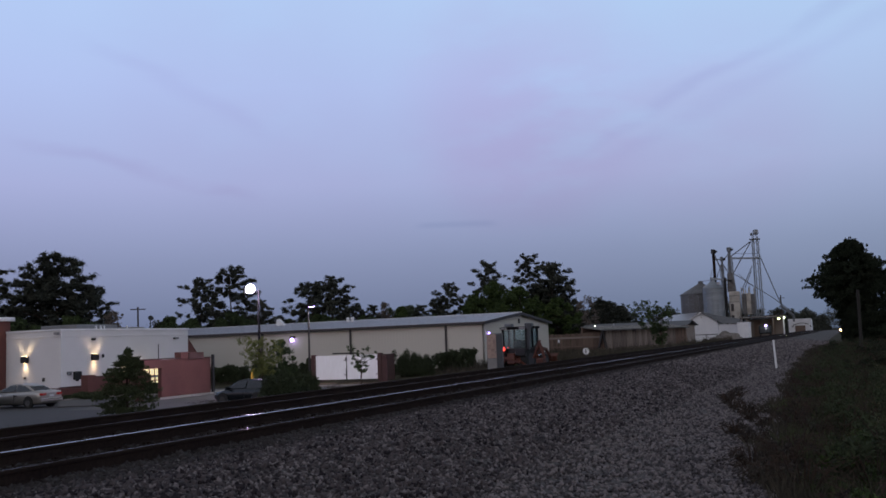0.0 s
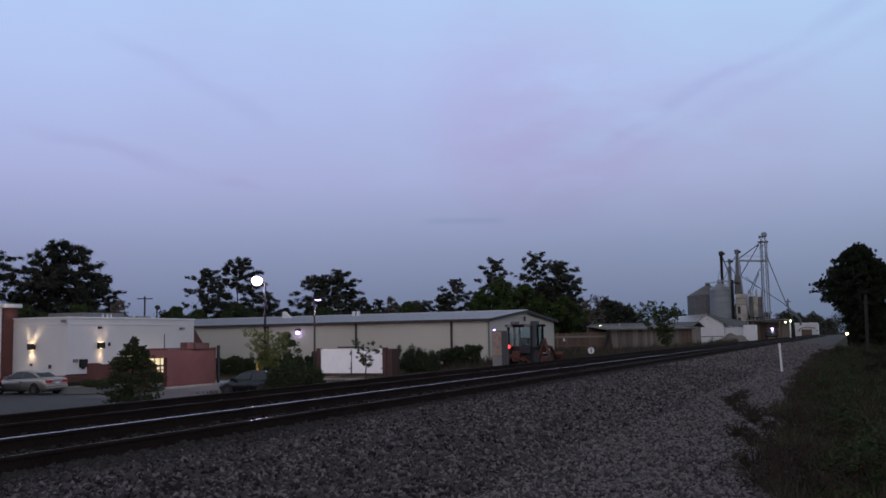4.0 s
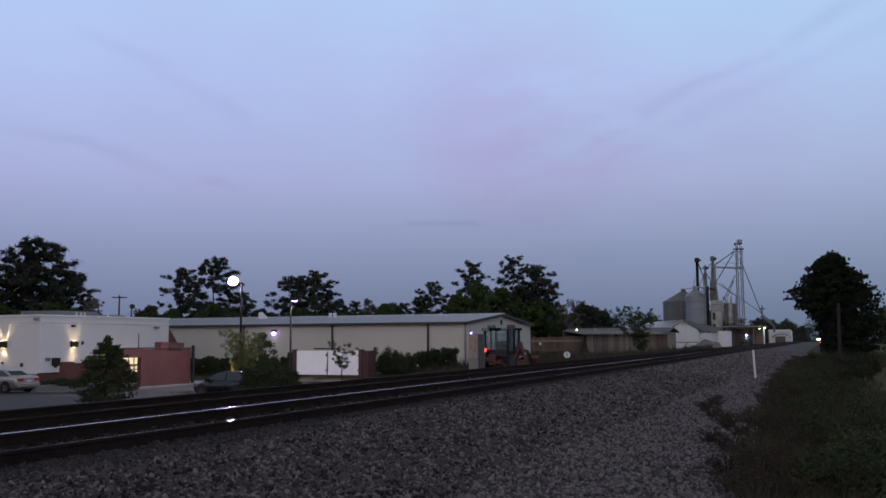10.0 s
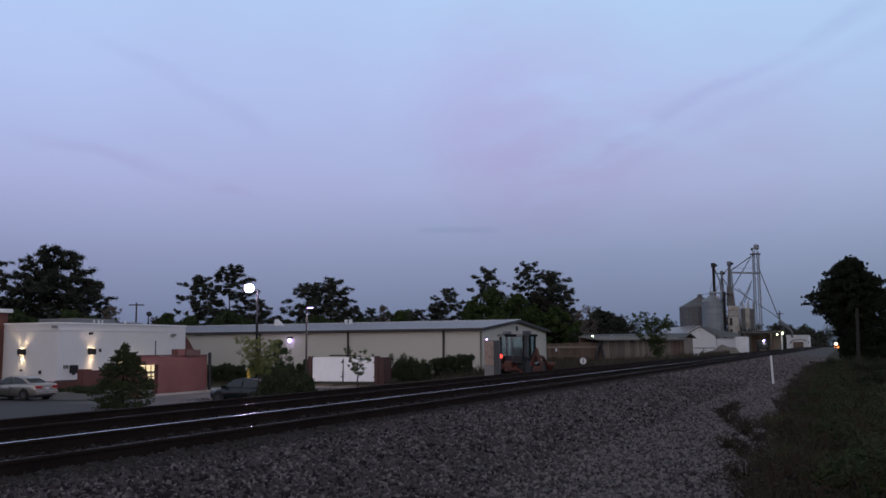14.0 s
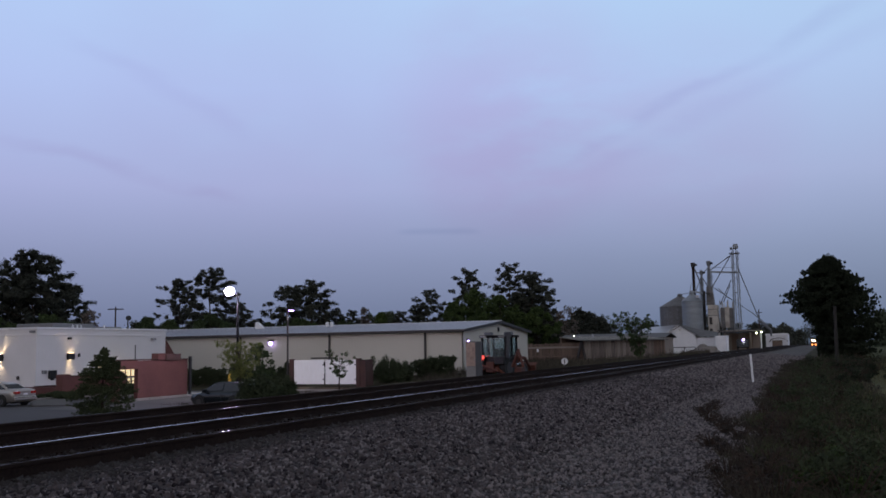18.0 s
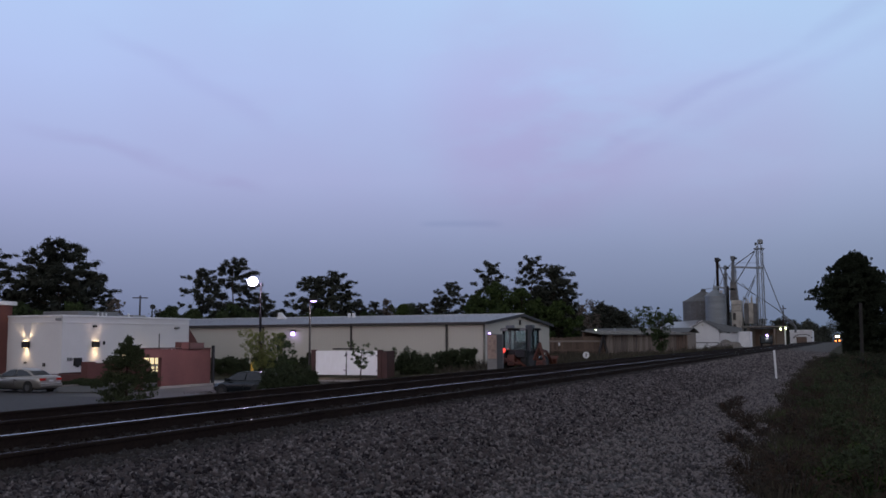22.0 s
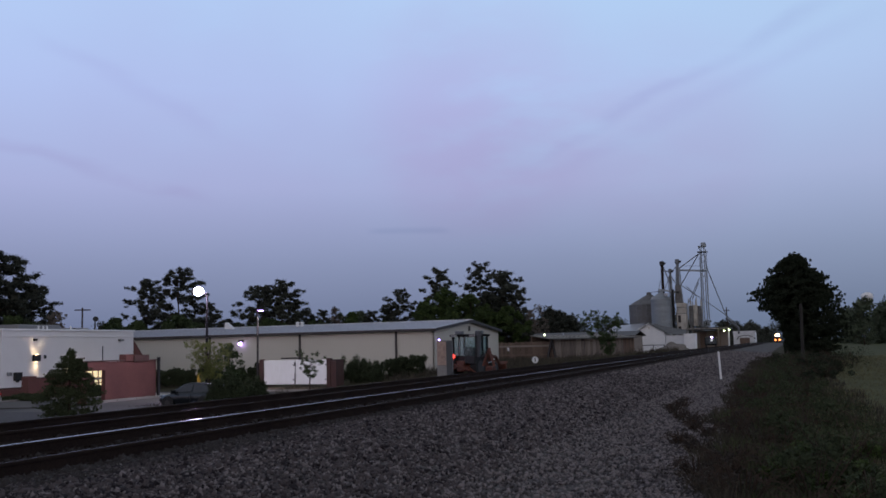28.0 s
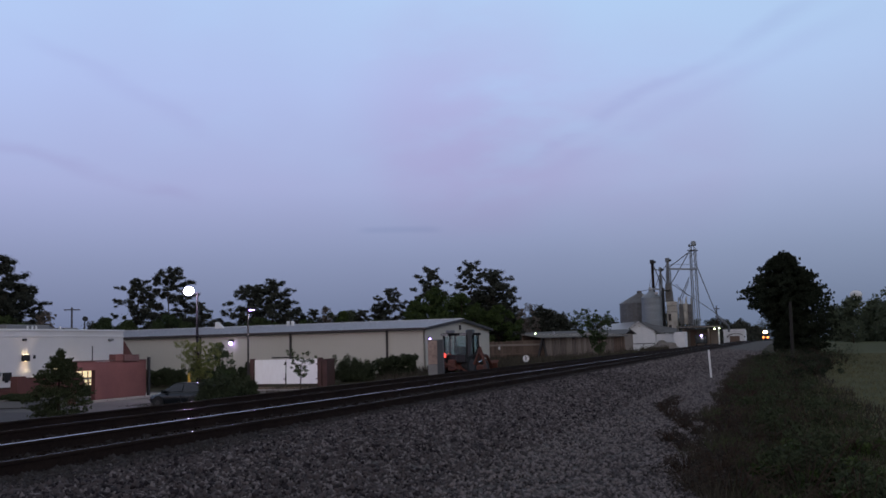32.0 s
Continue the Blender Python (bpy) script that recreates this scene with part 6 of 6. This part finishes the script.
def build_kerbs():
    for a, b, label in (((-41.0, 47.4), (-41.0, 54.6), "pale concrete kerb along the brick wall"), ((-49.0, 44.6), (-49.0, 58), "pale concrete kerb by the drive-through"),
                        ((-38.5, 58.5), (-30, 58.5), "concrete kerb edging the lot")):
        k = thing("kerb", (0, 0, 0), label, "kerb", kind="structure")
        x0, x1 = sorted((a[0] - 0.1, b[0] + 0.1))
        y0, y1 = sorted((a[1] - 0.1, b[1] + 0.1))
        z = gz(x0, y0)
        n = max(2, int(max(x1 - x0, y1 - y0) / 1.8))
        for i in range(n):
            if x1 - x0 > y1 - y0:
                part("kerbstone", bx(x0 + (x1 - x0) * i / n + 0.01, y0, z - 0.2, x0 + (x1 - x0) * (i + 1) / n - 0.01, y1, z + 0.2, bevel=0.02), M_CONCRETE, k)
            else:
                part("kerbstone", bx(x0, y0 + (y1 - y0) * i / n + 0.01, z - 0.2, x1, y0 + (y1 - y0) * (i + 1) / n - 0.01, z + 0.2, bevel=0.02), M_CONCRETE, k)
    w = bx(-38.7, 60.4, gz(-35, 61) - 0.3, -32.4, 62.48, gz(-35, 61.4) + 0.07)
    tagged(part("pavement", w, M_SOIL), "trodden reddish-brown dirt apron before the white gates", "pavement", kind="structure")
    w = pr([(-51.6, 49.7), (-49.0, 50.4), (-41.5, 42.9), (-43.6, 42.0)], -1.6, -1.39, "z")
    tagged(part("pavement", w, M_LANE), "tan concrete walk between the lot and the low wall", "pavement", kind="structure")
    w = bx(-49.0, 53.0, -1.5, -41.5, 58, -1.38)
    tagged(part("pavement", w, M_CONCRETE), "pale concrete walk beside the drive-through", "pavement", kind="structure")


build_kerbs()

# trees behind the buildings: direction (x, y), height above sea of the land, width
PINES = ((-82.7, 69.5, 13.5, 10.1, 11), (-78.0, 75, 14.4, 12.8, 112), (-82.1, 76.2, 12.2, 8.7, 13), (-79.1, 80.7, 11.1, 7.7, 14), (-75.5, 95.8, 12.6, 7.0, 15), (-71.2, 96.6, 13.7, 9.0, 16), (-69, 99.4, 9.4, 6.2, 17), (-64.9, 105.7, 11.8, 9.2, 18), (-63.7, 108.7, 12.5, 8.6, 19), (-71.6, 108.5, 7.6, 3.3, 20), (-62.8, 113.8, 9.0, 3.7, 21), (-61.8, 116.6, 8.7, 4.6, 22), (-54.9, 117.8, 8.4, 4.4, 23), (-50.5, 117.6, 11.2, 7.2, 24), (-52, 118.1, 9.1, 5.5, 25), (-43.9, 116, 13.2, 7.0, 26), (-36.9, 112.1, 12.8, 6.6, 27), (-33.9, 112, 11.6, 8.4, 28), (-33.4, 114.2, 8.4, 6.1, 29), (-36.4, 114.3, 8.9, 9.2, 30), (-40.4, 165.1, 8.7, 10.1, 31), (-39.1, 170.6, 7.4, 7.5, 32))
for x, y, h, w, sd in PINES:
    build_pine((x, y, gz(x, y)), h, w, "tall dark loblolly pine behind the buildings", sd, 40 if w < 8 else 50, "pines behind the buildings")
BROADLEAF = ((-39.8, 106.8, 9.1, 7.8, 31, 1), (-36.3, 106.0, 8.2, 6.3, 32, 1), (-41.7, 105.0, 7.7, 4.2, 33, 1), (-75.8, 90.4, 7.3, 4.4, 34, 0), (-74.4, 92.9, 7.0, 5.2, 35, 0), (-56.5, 114.8, 8.0, 3.5, 36, 1), (-32.4, 108.3, 6.7, 6.3, 37, 1), (-77.5, 69.3, 7.1, 7.7, 38, 0), (-73.9, 73.2, 7.2, 7.7, 39, 0), (-75.7, 82.6, 5.7, 4.2, 40, 0), (-68.9, 93.3, 7.6, 8.6, 41, 0), (-61.9, 102.8, 7.1, 8.9, 42, 0), (-57.8, 107.4, 6.6, 9.1, 43, 0), (-49.8, 111.3, 6.6, 8.3, 44, 0))
for x, y, h, w, sd, fresh in BROADLEAF:
    build_tree("broadleaf_tree", (x, y, gz(x, y)), h, w, "rounded green spring tree behind the warehouse" if fresh else "dark bushy tree under the pines", M_DECID if fresh else M_HEDGE, "round", sd, per=130, size=0.19, bare=0.12, puffs=120)
# the lower tree line that shows over the warehouse roof
for i, (x, h, w) in enumerate(((-98, 7.6, 6.5), (-93, 7.9, 6.0), (-87.5, 7.2, 6.5), (-82, 7.0, 5.5), (-78.5, 7.3, 4.5), (-67.4, 7.0, 4.6), (-64.2, 7.5, 4.0), (-61.2, 8.2, 4.6), (-58.8, 7.2, 4.0), (-56.6, 8.3, 4.2), (-47.5, 7.2, 5.0), (-45.6, 6.8, 4.4))):
    y = 118 + 3 * (i % 3)
    if i % 3 == 2:
        build_pine((x, y, gz(x, y)), h + 0.5, w * 0.8, "small dark pine in the tree line behind the warehouse", 200 + i, 40, "tree line behind the warehouse")
    else:
        build_tree("broadleaf_tree", (x, y, gz(x, y)), h, w, "dark bushy tree in the tree line behind the warehouse", M_FARLEAF if i % 2 else M_HEDGE, "round", 200 + i, per=60, size=0.2, bare=0.12, puffs=90, group="tree line behind the warehouse")
for x, y, h, w, sd in ((-68.4, 73.0, 7.6, 2.7, 61), (-58.5, 113.9, 8.9, 1.9, 62), (-40.8, 154.7, 8.9, 4.6, 63), (-71.1, 106.4, 7.4, 2.4, 64), (-39.6, 144.7, 7.6, 3.7, 65)):
    build_tree("budding_tree", (x, y, gz(x, y)), h, w, "thin budding tree with bare grey twigs", M_DRYTWIG, "round", sd, per=30, size=0.2, bare=0.3, puffs=36)
build_tree("broadleaf_tree", (12.3, 189.6, gz(12.3, 189.6)), 4.8, 6.5, "green tree at the edge of the field", M_FARLEAF, "round", 71, per=40, size=0.2, bare=0.1, puffs=60)
build_tree("small_tree", (-18.5, 100.0, gz(-18.5, 100)), 5.8, 6.6, "small spreading green tree at the fence", M_HEDGE, "vase", 58, per=34, size=0.12, bare=0.16, puffs=160, lean=-0.9)
build_conifer("evergreen_shrub", (-33.2, 36.4, gz(-33.2, 36.4)), "bushy cone-shaped evergreen beside the lot", M_FIR,
              ((0.1, 1.3), (0.7, 1.5), (1.4, 1.32), (2.1, 1.02), (2.5, 0.6), (2.9, 0.3), (3.3, 0.03)), ((0.1, 1.2), (0.8, 1.52), (1.3, 1.46), (2.05, 1.15), (2.5, 0.84), (2.88, 0.5), (3.3, 0.03)),
              52, 250, 24, 0.05, 0.14, 0.22, rz=42, heart=0.15, category="shrub")
build_tree("small_tree", (-32.45, 46.9, gz(-32.45, 46.9)), 3.95, 3.3, "small tree with pale yellow-green new leaves", M_PALE, "vase", 53, per=34, size=0.06, bare=0.42, puffs=190)
build_tree("small_tree", (-33.15, 50.1, gz(-33.15, 50.1)), 3.6, 1.8, "small dark-leaved tree behind the pale one", M_HEDGE, "round", 54, per=30, size=0.09, bare=0.3, puffs=120)
build_tree("sapling", (-32.0, 58.4, gz(-32.0, 58.4)), 3.05, 2.5, "thin leafy sapling before the white gates", M_HEDGE, "vase", 55, per=32, size=0.075, bare=0.38, puffs=52)
build_conifer("juniper_tree", (0.3, 58.0, gz(0.3, 58)), "dense black-green cedar tree beside the railway", M_CEDAR,
              ((0.1, 0.55), (0.9, 0.55), (2.0, 0.65), (2.7, 0.95), (3.2, 1.75), (3.9, 2.35), (4.15, 2.5), (4.5, 2.1), (4.9, 1.75), (5.6, 1.4), (6.0, 0.75), (6.38, 0.05)),
              ((0.1, 1.0), (0.5, 1.7), (1.0, 2.3), (1.5, 2.6), (2.2, 2.85), (3.2, 2.8), (3.9, 2.4), (4.6, 2.05), (5.1, 1.75), (5.5, 1.15), (6.1, 0.75), (6.38, 0.1)),
              56, 600, 30, 0.075, 0.25, 0.15)
build_hedge((-31.7, 66.4, gz(-31.7, 66.4)), 3.3, 1.4, 2.1, "loose dark hedge beside the enclosure", 61, clipped=False)
build_hedge((-29.3, 69.2, gz(-29.3, 69.2)), 2.9, 1.4, 1.9, "clipped dark hedge before the warehouse", 62)
build_hedge((-50.3, 70.5, gz(-50.3, 70.5)), 14.0, 1.3, 1.75, "long clipped hedge along the warehouse wall", 63)
build_hedge((-40.9, 70.3, gz(-40.9, 70.3)), 5.6, 1.3, 1.7, "clipped dark hedge behind the enclosure", 68)
for x, y, w, h, sd in ((-27.6, 42.0, 2.2, 1.9, 64), (-31.4, 48.4, 3.2, 1.6, 67), (-46.5, 54.6, 4.0, 0.9, 66), (-48.8, 49.5, 2.6, 0.6, 69)):
    build_hedge((x, y, gz(x, y)), w, 1.4, h, "low weedy shrubs at the lot's edge", sd, name="shrub", clipped=False)

# far woods along the horizon
def build_woods():
    rng = random.Random(77)
    spots = []
    for i in range(60):
        spots.append((rng.uniform(-260, -95), rng.uniform(150, 300), rng.uniform(7, 12), 0))
    for i in range(50):
        y = rng.uniform(290, 520)
        spots.append((-rng.uniform(0.095, 0.36) * y, y, rng.uniform(8, 13) + 0.008 * y, 0))
    for i in range(40):
        y = rng.uniform(480, 700)
        spots.append((-rng.uniform(0.012, 0.10) * y - 6, y, rng.uniform(9, 13), 0))
    for i in range(46):
        spots.append((rng.uniform(-75, 40), rng.uniform(930, 1040), rng.uniform(23, 30), 0))
    for i in range(14):
        y = rng.uniform(430, 520)
        spots.append((-rng.uniform(0.034, 0.09) * y, y, rng.uniform(11, 14.5), 0))
    for i in range(80):
        spots.append((rng.uniform(13, 60) if i < 50 else rng.uniform(60, 160), rng.uniform(215, 300), rng.uniform(8.5, 12.5), 1))
    for kind, m, lab in ((0, M_PINE, "far dark woods along the horizon"), (1, M_FARLEAF, "green tree line beyond the field")):
        puffs = []
        for x, y, h, k in spots:
            if k != kind:
                continue
            z = gz(x, y)
            for j in range(16 if h < 20 else 26):
                f = rng.uniform(0.05, 1)
                r = h * 0.14
                s = h * 0.3 * math.sin(math.pi * min(0.95, 0.3 + 0.65 * f))
                puffs.append((x + rng.uniform(-s, s), y + rng.uniform(-s, s), z + h * f - r * 0.6, r * 1.2, r * 1.2, r))
        v, f = leaf_cloud(puffs, 34, 0.68, 5 + kind)
        tagged(raw("far_woods", v, f, m), lab, "woods", kind="stuff")


build_woods()


def build_far_right():
    t = thing("water_tower", (41.9, 600, gz(41.9, 600)), "pale round water tower beyond the trees", "water tower")
    z = 24.9 - gz(41.9, 600)
    bm = bmesh.new()
    bmesh.ops.create_uvsphere(bm, u_segments=24, v_segments=14, radius=3.5)
    bmesh.ops.scale(bm, vec=(1, 1, 0.75), verts=bm.verts)
    bmesh.ops.translate(bm, vec=(0, 0, z), verts=bm.verts)
    part("tank", bm, M_WHITEPAINT, t)
    for a in range(5):
        x, y = 2.9 * math.cos(a * 1.257), 2.9 * math.sin(a * 1.257)
        part("leg", tb((x * 1.2, y * 1.2, 0), (x, y, z - 1.5), 0.25), M_GREYMET, t)


build_far_right()

# grass, weeds and brush
def build_grass():
    for name, args, m, lab in (
        ("tall_grass", (30000, 0.2, 3.0, 5.5, 75, 0.06, 0.28, 21, 1.6, 0.011, 1.5, True), M_BLADE, "dark green rank grass beside the gravel"),
        ("dry_grass", (20000, -0.1, 3.4, 6.5, 60, 0.08, 0.34, 22, 1.5, 0.009, 1.6, True), M_DRY, "dry straw-coloured weeds at the gravel's edge"),
        ("field_grass", (80000, 0.3, 18, 8, 90, 0.04, 0.17, 24, 1.3, 0.012, 1.8), M_FIELDBLADE, "short field grass beyond the brush"),
        ("verge_weeds", (12000, -0.3, 2.4, 28, 78, 0.1, 0.32, 26, 1.2, 0.012, 1.0, True), M_DRY, "dark dry weeds along the gravel edge"),
        ("yard_weeds", (16000, -32, -14, 66, 125, 0.3, 1.0, 25, 1.0, 0.03), M_DRY, "rank weeds in the yard beyond the tracks"),
        ("lot_weeds", (16000, -36, -22, 44, 63, 0.06, 0.3, 27, 1.0, 0.014), M_DRY, "brown weeds on the bank below the white gates"),
        ("far_bank_grass", (30000, -24, -13.6, 10, 110, 0.06, 0.26, 23, 1.1, 0.014), M_BLADE, "weeds on the far bank of the railway"),
    ):
        v, f = blades(*args)
        tagged(raw(name, v, f, m), lab, "grass", kind="stuff")


build_grass()


def build_brambles():
    rng = random.Random(9)
    spots = [(0.1, 10.5, 0.7, 0), (0.5, 12.5, 0.8, 0), (-0.2, 15.0, 0.7, 0), (0.4, 18, 0.8, 0), (-0.5, 20, 0.7, 0), (-0.1, 23, 0.8, 0), (0.3, 28, 0.8, 0), (-0.6, 33, 0.8, 0), (0.2, 38, 0.9, 0), (-0.4, 44, 1.0, 0),
             (0.6, 9.2, 0.6, 0), (-0.9, 25, 0.7, 0), (-0.3, 31, 0.8, 0), (0.2, 50, 1.2, 0), (0.9, 50, 1.0, 0), (-0.5, 48, 1.0, 0), (-0.6, 54, 1.1, 0), (1.4, 55, 1.0, 0), (-0.8, 40, 0.9, 0), (1.9, 57.2, 1.3, 0), (2.7, 58.5, 1.4, 0), (1.1, 57.0, 1.2, 0), (3.3, 61, 1.4, 0)]
    # dark undergrowth about the foot of the cedar
    spots += [(0.5, 46, 1.0, 3), (1.2, 43, 0.8, 3), (0.2, 52, 1.2, 3), (-0.5, 51, 1.0, 3), (0.9, 40, 0.7, 3), (1.6, 48, 1.0, 3), (1.0, 53.5, 1.2, 3), (2.0, 53, 1.1, 3), (-0.7, 56, 1.1, 3), (0.3, 36, 0.7, 3)]
    # bare brown brush along the edge of the gravel
    for i in range(16):
        y = 8.2 + 1.5 * i * (1 + 0.012 * i)
        spots.append((float(gravel_edge(y)) + rng.uniform(0.2, 0.6), y, rng.uniform(0.32, 0.55), 1))
    # a tongue of brush that runs out over the gravel
    for i in range(12):
        y = 10.2 + 1.12 * i
        spots.append((-1.0 - 0.135 * (y - 10) + rng.uniform(-0.1, 0.45), y, rng.uniform(0.24, 0.36), 1))
    # fresh green weeds
    for x, y in ((0.05, 8.4), (0.4, 9.1), (0.3, 10.9), (0.9, 14.2), (0.1, 13.0), (-0.2, 11.6), (0.6, 11.2)):
        spots.append((x, y, rng.uniform(0.35, 0.5), 2))
    for sd, (x, y, s, sort) in enumerate(spots):
        label = ("dark tangled brush beside the gravel", "dry brown brush at the gravel's edge", "fresh green weeds in the brush", "dark shrub at the foot of the cedar")[sort]
        b = thing("bramble", (x, y, gz(x, y)), label, "bush", "brush along the gravel")
        bm = bmesh.new()
        for i in range(16 if sort == 0 else 34):
            a = rng.uniform(0, 6.28)
            q = Vector((math.cos(a) * s * rng.uniform(0.2, 0.75), math.sin(a) * s * rng.uniform(0.2, 0.75), s * rng.uniform(0.35, 0.85)))
            tube(bm, (q.x * 0.15, q.y * 0.15, -0.03), q, 0.009, 0.005, 3)
            tube(bm, q, q + Vector((math.cos(a) * 0.35 * s, math.sin(a) * 0.35 * s, rng.uniform(-0.3, 0.2) * s)), 0.005, 0.002, 3)
        part("stem", bm, M_BARK, b)
        puffs = [(rng.gauss(0, 0.36) * s, rng.gauss(0, 0.36) * s, rng.uniform(0.1, 0.7) * s, 0.22 * s, 0.22 * s, 0.16 * s) for _ in range(18)]
        v, f = leaf_cloud(puffs, (60, 22, 70, 90)[sort], (0.036, 0.024, 0.03, 0.05)[sort], sd + 1)
        raw("leaves", v, f, (M_CLIPPED, M_BRUSH, M_DECID, M_CEDAR)[sort], b)


build_brambles()
build_stones()
build_dark_stones()
LOCO = build_locomotive()


def loco_pose(y):
    return pose(-8.14, y, RAIL_TOP - float(dip(y)), math.degrees(math.atan(-3.6e-5 * max(y - 250, 0))))


def motions():
    walk(LOCO, [(t, loco_pose(863 - 11.75 * t)) for t in range(0, 33, 2)])


motions()
